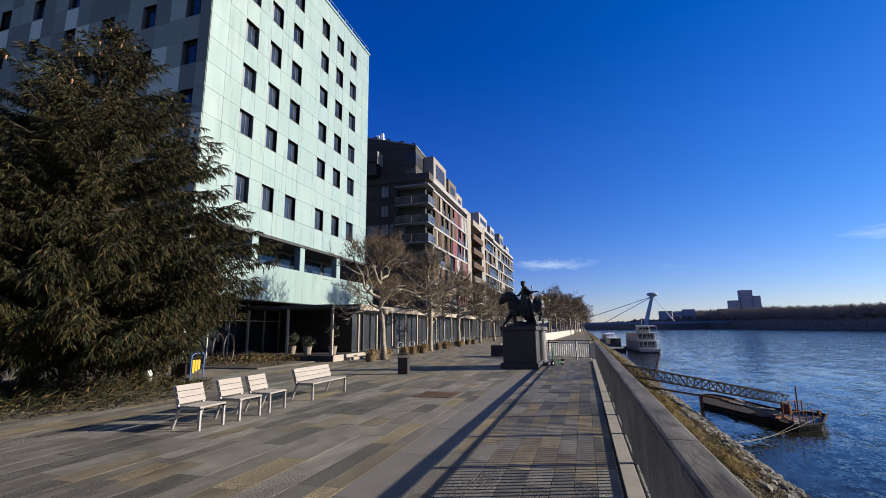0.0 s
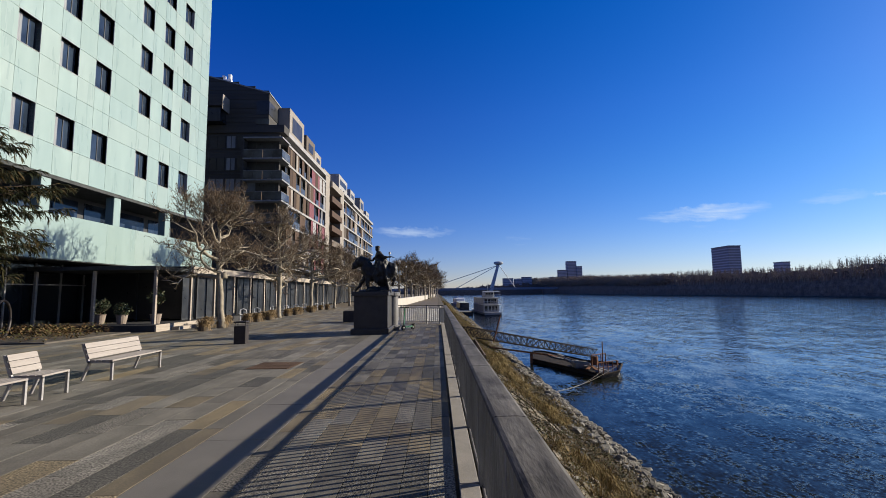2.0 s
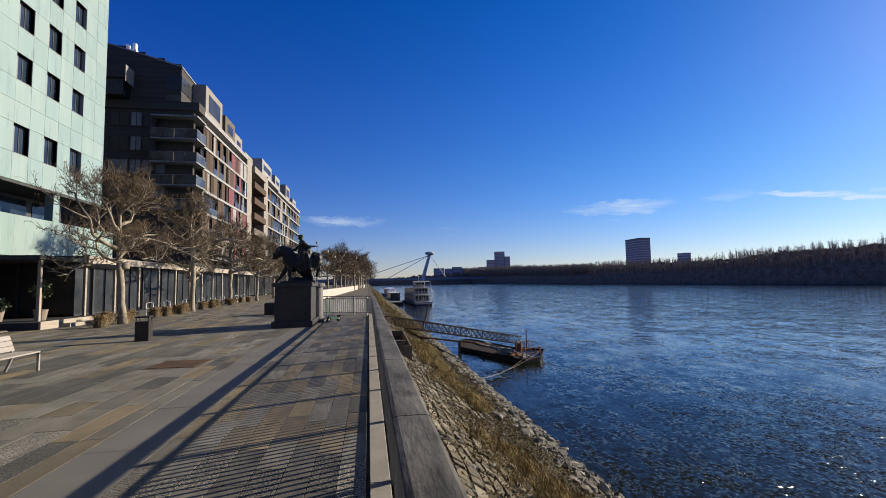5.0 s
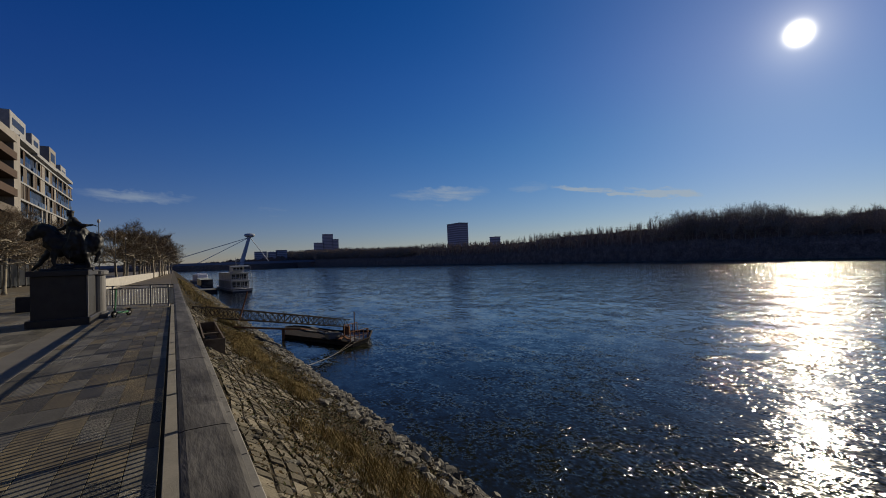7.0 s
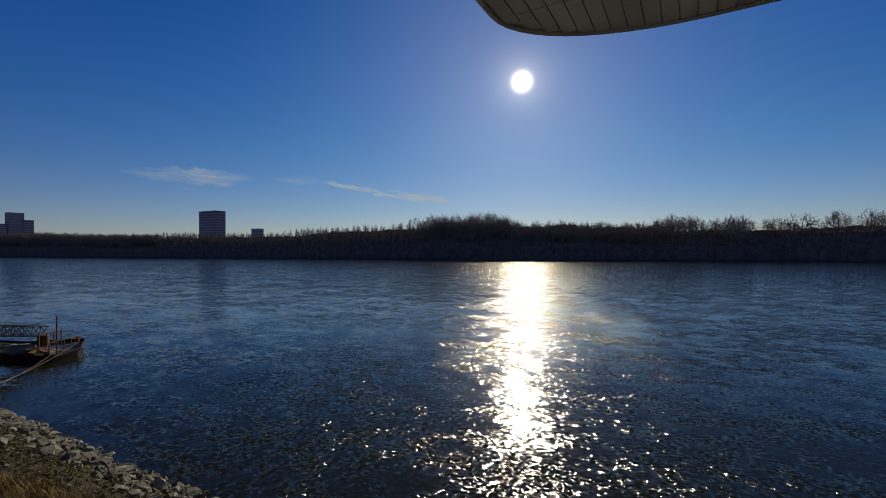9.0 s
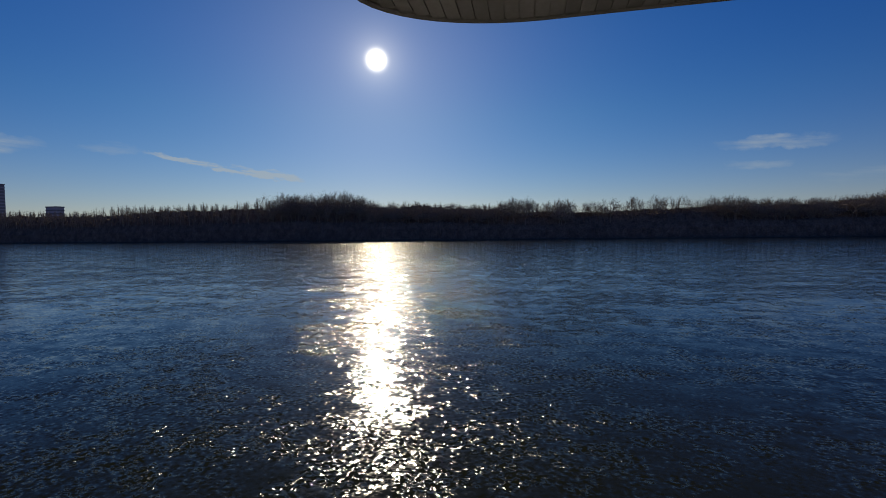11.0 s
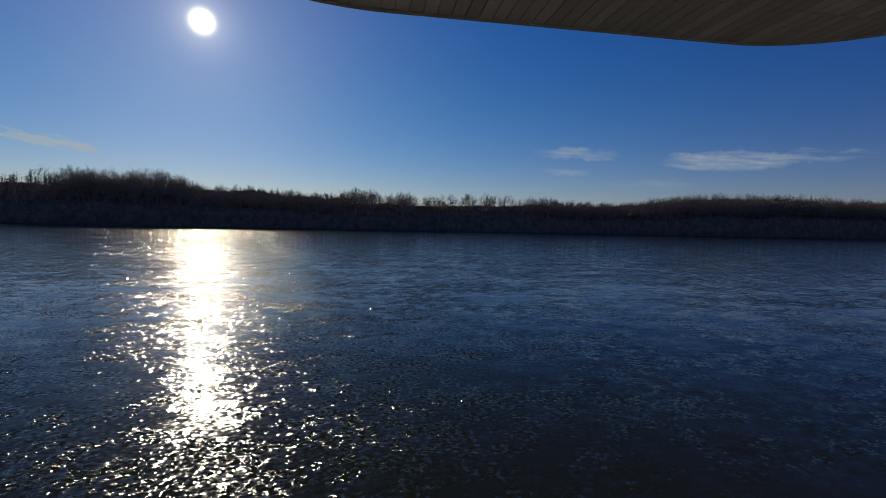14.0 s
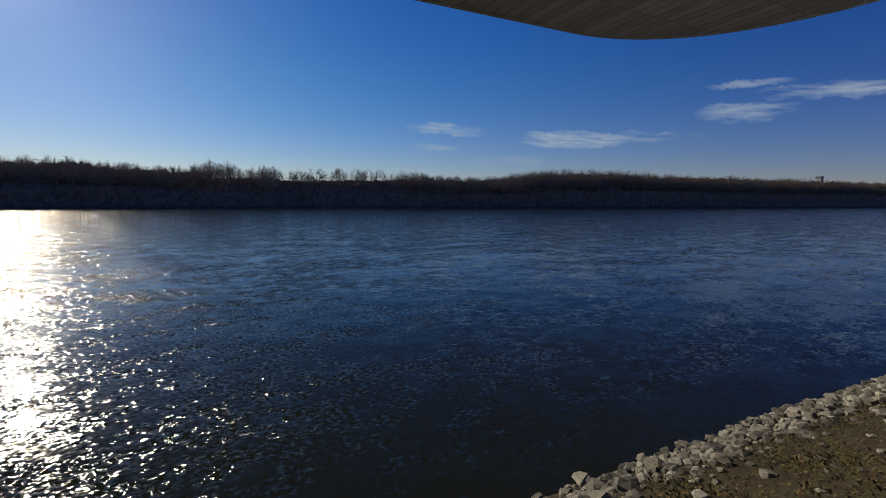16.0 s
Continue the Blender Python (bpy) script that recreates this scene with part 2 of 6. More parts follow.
def paving_stone(name, joined=False):
    """Sawn and flamed granite: each slab its own colour, some coarsely speckled, with smears of dirt along them."""
    m = bpy.data.materials.new(name)
    m.use_nodes = True
    n = Nodes(m.node_tree)
    place = n.add("ShaderNodeNewGeometry")
    where = place.outputs["Position"]
    pick = place.outputs["Random Per Island"] if joined else n.add("ShaderNodeObjectInfo").outputs["Random"]
    own = n.ramp(pick, [(k / len(SLAB), c) for k, c in enumerate(SLAB)], True)
    apart = n.add("ShaderNodeCombineXYZ")
    n.put(apart.inputs[2], n.math("MULTIPLY", pick, 90.0))
    moved = n.vmath("ADD", where, apart.outputs[0])
    cloudy = n.noise(moved, 2.2, 5.0, 0.62, (1.6, 0.7, 1.0))
    colour = n.mix(1.0, own, n.span(cloudy, 0.30, 0.70, 0.56, 1.18), "MULTIPLY")
    flamed = n.span(n.math("FRACT", n.math("MULTIPLY", pick, 7.31)), 0.62, 0.66, 0.16, 0.75)
    speck = n.span(n.noise(where, 46.0, 2.0, 0.6), 0.40, 0.60, -1.0, 1.0)
    colour = n.mix(1.0, colour, n.math("MULTIPLY_ADD", speck, flamed, 1.0), "MULTIPLY")
    grime = n.math("MULTIPLY", n.span(n.noise(where, 0.7, 6.0, 0.66, (1.0, 0.5, 1.0)), 0.50, 0.70), 0.55)
    colour = n.mix(grime, colour, (0.070, 0.064, 0.055))
    bsdf = n.add("ShaderNodeBsdfPrincipled")
    n.put(bsdf.inputs["Base Color"], colour)
    n.put(bsdf.inputs["Roughness"], n.span(cloudy, 0.3, 0.7, 0.55, 0.75))
    bsdf.inputs["Specular IOR Level"].default_value = 0.22
    relief = n.add("ShaderNodeBump")
    relief.inputs["Distance"].default_value = 0.012
    n.put(relief.inputs["Strength"], n.math("MULTIPLY", flamed, 0.8))
    n.put(relief.inputs["Height"], n.noise(where, 55.0, 3.0, 0.6))
    n.put(bsdf.inputs["Normal"], relief.outputs[0])
    n.put(n.add("ShaderNodeOutputMaterial").inputs[0], bsdf.outputs[0])
    return m


M["slab"] = paving_stone("granite paving slab")
M["slab_far"] = paving_stone("granite paving field", True)
M["slab_plain"] = surface("plain sawn grey slab", (0.116, 0.107, 0.094), (0.142, 0.131, 0.115), 0.65, scale=1.4, fine=40, bump=0.25, spread=0.12, stains=((0.095, 0.088, 0.078), 1.5, 0.5))
M["kerb"] = surface("pale kerb stone", (0.222, 0.208, 0.186), (0.279, 0.259, 0.230), 0.8, scale=2.0, fine=60, bump=0.2, spread=0.12, stains=((0.179, 0.166, 0.144), 2.0, 0.5))
M["asphalt"] = surface("dark asphalt", (0.035, 0.035, 0.037), (0.055, 0.055, 0.056), 0.9, fine=80)
M["concrete"] = surface("weathered concrete", (0.176, 0.169, 0.158), (0.246, 0.234, 0.216), 0.85, stains=((0.094, 0.087, 0.076), 1.2, 0.6))
M["pale_wall"] = surface("sunlit pale retaining wall", (0.343, 0.324, 0.287), (0.412, 0.387, 0.343), 0.85, stains=((0.187, 0.175, 0.150), 0.8, 0.5))
M["rail_top"] = surface("weathered grey handrail board", (0.050, 0.047, 0.044), (0.135, 0.128, 0.120), 0.7, scale=2.6, fine=18, grain=(2.2, 0.5, 2.2), bump=0.25, bump_scale=16, spread=0.22, stains=((0.025, 0.023, 0.021), 2.4, 0.8))
M["rail_bar"] = surface("grey galvanised bar", (0.163, 0.163, 0.157), (0.243, 0.243, 0.233), 0.5, 0.6, fine=40)
M["grass_slope"] = surface("dry grass and soil slope", (0.020, 0.016, 0.010), (0.040, 0.031, 0.017), 0.95, scale=1.3, fine=12, bump=1.0, bump_scale=14, spread=0.6, stains=((0.028, 0.032, 0.012), 1.6, 0.9))
M["rock"] = surface("grey quarry rock", (0.115, 0.106, 0.092), (0.189, 0.172, 0.147), 0.88, scale=3.0, fine=16, bump=0.8, bump_scale=14, spread=0.3, pieces=[(0.195, 0.183, 0.152), (0.100, 0.094, 0.081), (0.255, 0.240, 0.198), (0.052, 0.049, 0.043), (0.145, 0.135, 0.112), (0.080, 0.075, 0.066), (0.170, 0.155, 0.124)], stains=((0.041, 0.038, 0.030), 3.0, 0.6))
M["rock_far"] = surface("grey quarry rock heap", (0.115, 0.106, 0.092), (0.189, 0.172, 0.147), 0.88, scale=3.0, fine=16, bump=0.8, bump_scale=14, spread=0.3, island=True, pieces=[(0.195, 0.183, 0.152), (0.100, 0.094, 0.081), (0.255, 0.240, 0.198), (0.052, 0.049, 0.043), (0.145, 0.135, 0.112), (0.080, 0.075, 0.066), (0.170, 0.155, 0.124)], stains=((0.041, 0.038, 0.030), 3.0, 0.6))
M["cobble"] = surface("weathered pitching stone", (0.115, 0.100, 0.074), (0.175, 0.152, 0.112), 0.92, scale=1.5, fine=22, bump=0.7, spread=0.3, island=True, pieces=[(0.160, 0.140, 0.104), (0.105, 0.092, 0.070), (0.135, 0.118, 0.088), (0.205, 0.180, 0.135), (0.085, 0.075, 0.058)], stains=((0.045, 0.042, 0.022), 1.4, 0.75))
M["dry_grass"] = surface("straw and olive grass blades", (0.20, 0.15, 0.055), (0.32, 0.235, 0.085), 0.85, bump=0, island=True, pieces=[(0.24, 0.170, 0.068), (0.15, 0.110, 0.046), (0.075, 0.075, 0.027), (0.30, 0.22, 0.095), (0.13, 0.085, 0.040)])
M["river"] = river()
M["bed"] = surface("river bed silt", (0.05, 0.05, 0.04), (0.08, 0.075, 0.06), 0.9)
M["woods_floor"] = surface("bare brown thicket", (0.105, 0.082, 0.067), (0.185, 0.142, 0.112), 0.95, scale=0.30, fine=1.4, bump=0, spread=0.45)
M["woods"] = surface("bare winter woods", (0.20, 0.165, 0.135), (0.28, 0.225, 0.18), 0.95, scale=0.05, fine=1.5, bump=0, spread=0.3, island=True, pieces=[(0.25, 0.205, 0.166), (0.19, 0.156, 0.128), (0.29, 0.235, 0.184), (0.22, 0.20, 0.146)])
M["panel"] = surface("pale mint glazed facade panel", (0.199, 0.274, 0.254), (0.231, 0.306, 0.285), 0.3, scale=0.35, fine=1.6, bump=0.0, spread=0.07, grain=(1.0, 1.0, 0.14), pieces=[(0.207, 0.280, 0.260), (0.223, 0.297, 0.277), (0.233, 0.300, 0.277), (0.209, 0.285, 0.271)])
M["joint"] = surface("dark facade joint", (0.109, 0.133, 0.125), (0.140, 0.156, 0.148), 0.8)
# green offsets the blue sky fill; the palest tints stand for reflected sunlight
M["grey_panel"] = surface("grey green glazed panel with thrown light tints", (0.212, 0.246, 0.189), (0.265, 0.306, 0.234), 0.7, scale=0.4, fine=5, bump=0.04, spread=0.06, pieces=[(0.170, 0.198, 0.150), (0.244, 0.288, 0.215), (0.509, 0.600, 0.455), (0.127, 0.150, 0.117), (0.212, 0.252, 0.189), (0.180, 0.216, 0.163), (0.318, 0.372, 0.286)])
M["glass_blue"] = glassy("window glass", (0.03, 0.045, 0.07))
M["glass_dark"] = glassy("dark shop glass", (0.018, 0.022, 0.024))
M["glass_shade"] = surface("dull dark window glass", (0.014, 0.016, 0.019), (0.030, 0.033, 0.037), 0.32, scale=0.5, fine=2, bump=0)
M["curtain"] = surface("grey curtain", (0.172, 0.187, 0.203), (0.265, 0.281, 0.296), 0.9, grain=(1, 9, 0.3))
M["frame_dark"] = surface("dark window frame", (0.023, 0.025, 0.027), (0.039, 0.041, 0.043), 0.5)
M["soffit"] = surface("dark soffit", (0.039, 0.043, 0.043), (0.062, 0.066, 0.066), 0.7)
M["apart_grey"] = surface("taupe grey render", (0.052, 0.050, 0.049), (0.072, 0.070, 0.067), 0.85, scale=0.3, fine=10, grain=(0.3, 0.3, 5.0))
M["apart_pale"] = surface("cream stone cladding", (0.215, 0.196, 0.172), (0.262, 0.241, 0.213), 0.8, scale=0.4, fine=12)
M["slab_edge"] = surface("pale balcony slab", (0.235, 0.235, 0.235), (0.300, 0.298, 0.295), 0.7)
M["timber"] = surface("timber shutter", (0.060, 0.040, 0.027), (0.095, 0.066, 0.044), 0.7, grain=(6, 6, 0.5), pieces=[(0.072, 0.048, 0.034), (0.036, 0.026, 0.020), (0.105, 0.078, 0.054), (0.125, 0.108, 0.090), (0.050, 0.034, 0.025)])
M["red"] = surface("wine red panel", (0.101, 0.020, 0.025), (0.140, 0.027, 0.033), 0.6)
M["balcony_glass"] = glassy("smoked balcony glass", (0.09, 0.10, 0.10), 0.2)
M["bark"] = surface("pale mottled plane bark", (0.215, 0.188, 0.142), (0.320, 0.284, 0.218), 0.9, scale=4, fine=20, bump=0.4, stains=((0.117, 0.094, 0.062), 5.0, 0.8))
M["twig"] = surface("brown twig", (0.080, 0.060, 0.043), (0.130, 0.098, 0.068), 0.9, bump=0)
M["seedball"] = surface("brown seed ball", (0.125, 0.086, 0.047), (0.172, 0.117, 0.062), 0.95, bump=0)
M["spruce_bark"] = surface("spruce bark", (0.062, 0.047, 0.035), (0.101, 0.078, 0.058), 0.95)
M["needle"] = surface("dark spruce needles", (0.019, 0.022, 0.010), (0.042, 0.037, 0.015), 0.85, scale=0.8, fine=8, bump=0, spread=0.3, island=True, pieces=[(0.019, 0.024, 0.010), (0.034, 0.031, 0.012), (0.072, 0.050, 0.021), (0.015, 0.021, 0.011), (0.024, 0.025, 0.011)])
M["cone"] = surface("spruce cone", (0.281, 0.160, 0.084), (0.374, 0.224, 0.121), 0.8, bump=0)
M["bench_wood"] = surface("pale weathered slat", (0.230, 0.203, 0.181), (0.274, 0.248, 0.221), 0.65, scale=2, fine=30, grain=(8, 0.7, 8), bump=0.15)
M["steel"] = surface("light grey steel", (0.328, 0.320, 0.312), (0.390, 0.382, 0.374), 0.45, 0.5)
M["bin"] = surface("dark bronze bin steel", (0.027, 0.023, 0.022), (0.047, 0.039, 0.035), 0.5, 0.3)
M["rust"] = surface("rusty steel", (0.125, 0.058, 0.031), (0.203, 0.094, 0.047), 0.85, scale=3, fine=25, bump=0.4, stains=((0.055, 0.039, 0.031), 2.5, 0.7))
M["old_rust"] = surface("grey weathered rusty sheet", (0.115, 0.092, 0.072), (0.165, 0.135, 0.105), 0.85, scale=2.5, fine=25, bump=0.3, stains=((0.070, 0.040, 0.026), 2.0, 0.8))
M["grate"] = surface("brown cast cover", (0.078, 0.051, 0.035), (0.109, 0.070, 0.047), 0.75)
M["plinth"] = surface("dark polished granite", (0.020, 0.019, 0.0185), (0.032, 0.030, 0.029), 0.5, scale=3, fine=70, spread=0.25)
M["plinth_light"] = surface("grey granite trim", (0.09, 0.087, 0.083), (0.14, 0.135, 0.13), 0.6, fine=70, spread=0.2)
M["bronze"] = surface("dark patinated bronze", (0.010, 0.010, 0.010), (0.022, 0.022, 0.020), 0.55, 0.3, scale=4, fine=25)
M["pot"] = surface("terracotta grey pot", (0.203, 0.164, 0.133), (0.281, 0.234, 0.195), 0.8)
M["leaf"] = surface("dark shrub leaf", (0.027, 0.047, 0.017), (0.047, 0.066, 0.023), 0.6, bump=0, island=True, pieces=[(0.027, 0.047, 0.016), (0.047, 0.062, 0.023), (0.078, 0.066, 0.027)])
M["reed"] = surface("straw ornamental grass", (0.218, 0.156, 0.078), (0.312, 0.226, 0.117), 0.85, bump=0, island=True, pieces=[(0.165, 0.112, 0.058), (0.105, 0.074, 0.038), (0.225, 0.160, 0.088)])
M["weed"] = surface("brown and olive weeds", (0.07, 0.052, 0.026), (0.11, 0.08, 0.036), 0.9, bump=0, island=True, pieces=[(0.085, 0.058, 0.028), (0.05, 0.056, 0.02), (0.12, 0.08, 0.035), (0.06, 0.04, 0.022), (0.045, 0.06, 0.02), (0.15, 0.11, 0.055)])
M["shrub"] = surface("autumn shrub leaf", (0.109, 0.078, 0.039), (0.172, 0.125, 0.062), 0.85, bump=0, island=True, pieces=[(0.125, 0.086, 0.039), (0.070, 0.078, 0.023), (0.187, 0.125, 0.055), (0.094, 0.047, 0.023)])
M["timber_deck"] = surface("weathered timber fascia", (0.280, 0.244, 0.200), (0.350, 0.308, 0.256), 0.75, grain=(1, 0.4, 8))
M["white"] = surface("white paint", (0.70, 0.70, 0.69), (0.78, 0.78, 0.77), 0.5)
# stained white paint, its base greyed to hold the stern's shade
M["ship_paint"] = surface("weathered white ship paint darkened for shade", (0.30, 0.31, 0.32), (0.40, 0.41, 0.42), 0.5, scale=0.4, fine=3, stains=((0.16, 0.14, 0.12), 0.6, 0.5))
M["green_paint"] = surface("green scooter paint", (0.039, 0.172, 0.070), (0.055, 0.218, 0.086), 0.4)
M["rubber"] = surface("black rubber", (0.012, 0.012, 0.012), (0.023, 0.023, 0.023), 0.8)
M["blue_paint"] = surface("blue painted tube", (0.039, 0.101, 0.281), (0.055, 0.133, 0.328), 0.4)
M["yellow"] = surface("yellow cloth", (0.484, 0.281, 0.039), (0.562, 0.343, 0.062), 0.8)
M["boat_dark"] = surface("dark hull paint", (0.009, 0.011, 0.016), (0.018, 0.020, 0.025), 0.5)
# haze of distance is mixed into both colours as pale blue-grey
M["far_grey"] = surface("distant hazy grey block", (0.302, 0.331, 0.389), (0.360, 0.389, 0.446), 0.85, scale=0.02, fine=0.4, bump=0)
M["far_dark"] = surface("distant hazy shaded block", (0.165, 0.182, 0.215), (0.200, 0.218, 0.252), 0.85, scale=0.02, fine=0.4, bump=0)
M["old_deck"] = surface("tarred old deck", (0.012, 0.010, 0.009), (0.032, 0.024, 0.019), 0.9, scale=3, fine=20, bump=0.5, stains=((0.09, 0.04, 0.022), 2.2, 0.6))
M["bridge"] = surface("pale bridge steel", (0.28, 0.32, 0.36), (0.36, 0.40, 0.44), 0.6, scale=0.05, fine=0.6, bump=0)
M["canopy"] = surface("grey slatted soffit", (0.43, 0.42, 0.45), (0.56, 0.55, 0.59), 0.6, scale=0.5, fine=5, bump=0.1, island=True, pieces=[(0.50, 0.485, 0.53), (0.43, 0.42, 0.46), (0.56, 0.55, 0.60), (0.38, 0.37, 0.41)])
M["rope"] = surface("pale rope", (0.22, 0.20, 0.16), (0.29, 0.26, 0.21), 0.9, bump=0)
M["lamp_glass"] = surface("milky lamp", (0.429, 0.429, 0.413), (0.484, 0.484, 0.468), 0.4, bump=0)


# ---- building helpers ----
class Mesh:
    """Gathers vertices and faces; fast, and joined into one mesh at the end."""

    def __init__(self):
        self.v, self.f, self.slot = [], [], []

    def face(self, pts, slot=0):
        k = len(self.v)
        self.v += [tuple(p) for p in pts]
        self.f.append(tuple(range(k, k + len(pts))))
        self.slot.append(slot)

    def solid(self, ring_a, ring_b, caps=True, slot=0):
        k, n = len(self.v), len(ring_a)
        self.v += [tuple(p) for p in ring_a] + [tuple(p) for p in ring_b]
        for i in range(n):
            j = (i + 1) % n
            self.f.append((k + i, k + j, k + n + j, k + n + i))
        if caps:
            self.f.append(tuple(range(k + n - 1, k - 1, -1)))
            self.f.append(tuple(range(k + n, k + 2 * n)))
        self.slot += [slot] * (len(self.f) - len(self.slot))
        return self

    def box(self, x0, x1, y0, y1, z0, z1, slot=0, cut=0.0):
        """A box, with its upright edges and top edges cut by cut metres."""
        if cut <= 0:
            return self.solid([(x0, y0, z0), (x1, y0, z0), (x1, y1, z0), (x0, y1, z0)], [(x0, y0, z1), (x1, y0, z1), (x1, y1, z1), (x0, y1, z1)], True, slot)
        c = cut

        def ring(i, z):
            return [(x0 + c + i, y0 + i, z), (x1 - c - i, y0 + i, z), (x1 - i, y0 + c + i, z), (x1 - i, y1 - c - i, z),
                    (x1 - c - i, y1 - i, z), (x0 + c + i, y1 - i, z), (x0 + i, y1 - c - i, z), (x0 + i, y0 + c + i, z)]
        a, b, t = ring(0, z0), ring(0, z1 - c), ring(c * 0.8, z1)
        self.solid(a, b, False, slot)
        k = len(self.v)
        self.solid(b, t, False, slot)
        self.f.append(tuple(range(k + 8, k + 16)))
        self.f.append(tuple(range(k - 16 + 7, k - 17, -1)))
        self.slot += [slot] * 2
        return self

    def tube(self, pts, radii, n=8, caps=True, slot=0):
        """A round bar through the points."""
        pts = [Vector(p) for p in pts]
        if not isinstance(radii, (list, tuple)):
            radii = [radii] * len(pts)
        rings, side = [], None
        for i, p in enumerate(pts):
            d = (pts[min(i + 1, len(pts) - 1)] - pts[max(i - 1, 0)]).normalized()
            if side is None:
                side = d.orthogonal().normalized()
            side = (side - d * side.dot(d))
            side = side.normalized() if side.length > 1e-6 else d.orthogonal().normalized()
            up = d.cross(side)
            rings.append([p + (side * math.cos(a) + up * math.sin(a)) * radii[i] for a in [2 * math.pi * k / n for k in range(n)]])
        return self.loft(rings, caps, slot)

    def loft(self, rings, caps=True, slot=0):
        """Joins rings of equally many points, one after another."""
        k, n = len(self.v), len(rings[0])
        for r in rings:
            self.v += [tuple(p) for p in r]
        for i in range(len(rings) - 1):
            for a in range(n):
                b = (a + 1) % n
                self.f.append((k + i * n + a, k + i * n + b, k + i * n + n + b, k + i * n + n + a))
        if caps:
            self.f.append(tuple(range(k + n - 1, k - 1, -1)))
            self.f.append(tuple(range(k + (len(rings) - 1) * n, k + len(rings) * n)))
        self.slot += [slot] * (len(self.f) - len(self.slot))
        return self

    def turned(self, profile, n=20, x=0.0, y=0.0, slot=0):
        """A body turned round the upright axis; profile: (radius, height) from the bottom up."""
        rings = [[(x + r * math.cos(2 * math.pi * k / n), y + r * math.sin(2 * math.pi * k / n), z) for k in range(n)] for r, z in profile]
        return self.loft(rings, True, slot)

    def blob(self, c, r, seed=0, rough=0.25, n=8, rings=5, flat=1.0, slot=0):
        """A lumpy stone or tuft."""
        rnd = random.Random(seed)
        c = Vector(c)
        turn = Euler((rnd.uniform(0, 6), rnd.uniform(0, 6), rnd.uniform(0, 6))).to_matrix()
        k = len(self.v)
        rows = []
        for i in range(1, rings):
            th = math.pi * i / rings
            row = []
            for j in range(n):
                ph = 2 * math.pi * j / n
                d = turn @ Vector((math.sin(th) * math.cos(ph), math.sin(th) * math.sin(ph), math.cos(th)))
                s = 1 + rnd.uniform(-rough, rough)
                p = c + Vector((d.x * r[0], d.y * r[1], d.z * r[2] * flat)) * s
                row.append(len(self.v))
                self.v.append(tuple(p))
            rows.append(row)
        top, low = len(self.v), len(self.v) + 1
        for sgn in (1, -1):
            d = turn @ Vector((0, 0, sgn))
            self.v.append(tuple(c + Vector((d.x * r[0], d.y * r[1], d.z * r[2] * flat))))
        for j in range(n):
            q = (j + 1) % n
            self.f.append((top, rows[0][j], rows[0][q]))
            self.f.append((low, rows[-1][q], rows[-1][j]))
            for a, b in zip(rows, rows[1:]):
                self.f.append((a[j], b[j], b[q], a[q]))
        self.slot += [slot] * (len(self.f) - len(self.slot))
        return self

    def data(self, name, materials, smooth=False):
        me = bpy.data.meshes.new(name)
        me.from_pydata(self.v, [], self.f)
        for m in materials if isinstance(materials, (list, tuple)) else [materials]:
            me.materials.append(M[m] if isinstance(m, str) else m)
        if len(me.materials) > 1:
            me.polygons.foreach_set("material_index", self.slot)
        if smooth:
            me.polygons.foreach_set("use_smooth", [True] * len(me.polygons))
        me.update()
        return me


def part(name, mesh, material, parent, label="", smooth=False, at=None):
    """One mesh object under a thing or a part."""
    me = mesh if isinstance(mesh, bpy.types.Mesh) else mesh.data(name, material, smooth)
    ob = new(name, me)
    ob.parent = parent
    if at is not None:
        ob.matrix_basis = at
    if label:
        ob["label"] = label
    return ob


def thing(name, label, category, at=(0, 0, 0), turn=0.0, group="", kind="", size=1.0):
    ob = new(name)
    ob.matrix_basis = pose(*at, 0, 0, turn) @ Matrix.Scale(size, 4)
    ob.empty_display_size = 0.2
    return tagged(ob, label, category, group, kind)


def whole(name, mesh, material, label, category="", kind="", group="", smooth=False):
    """A thing or piece of the setting that is one mesh."""
    return tagged(new(name, mesh.data(name, material, smooth)), label, category, group, kind)

# ---- the ground, the river and its banks ----
WATER = -4.14
RAIL_X = -0.085


def bank_z(x, y=0.0):
    """Height of the sheet of ground."""
    if x < 0.40:
        return -0.045
    if x < 0.44:
        return -0.045 - (x - 0.40) * 6
    if x < 12:
        z = -0.285 - (x - 0.44) * 0.650
        bump = noise.noise((x * 0.55, y * 0.35, 2.0)) * 0.14 + noise.noise((x * 1.7, y * 1.3, 5.0)) * 0.05
        return z + bump * min(1.0, (x - 0.44) * 1.2)
    if x < 248:
        return -7.3
    if x < 262:
        return -7.3 + (x - 248) / 14 * 3.3
    if x < 285:
        return -4.0 + (x - 262) / 23 * 4.0
    return 0.0


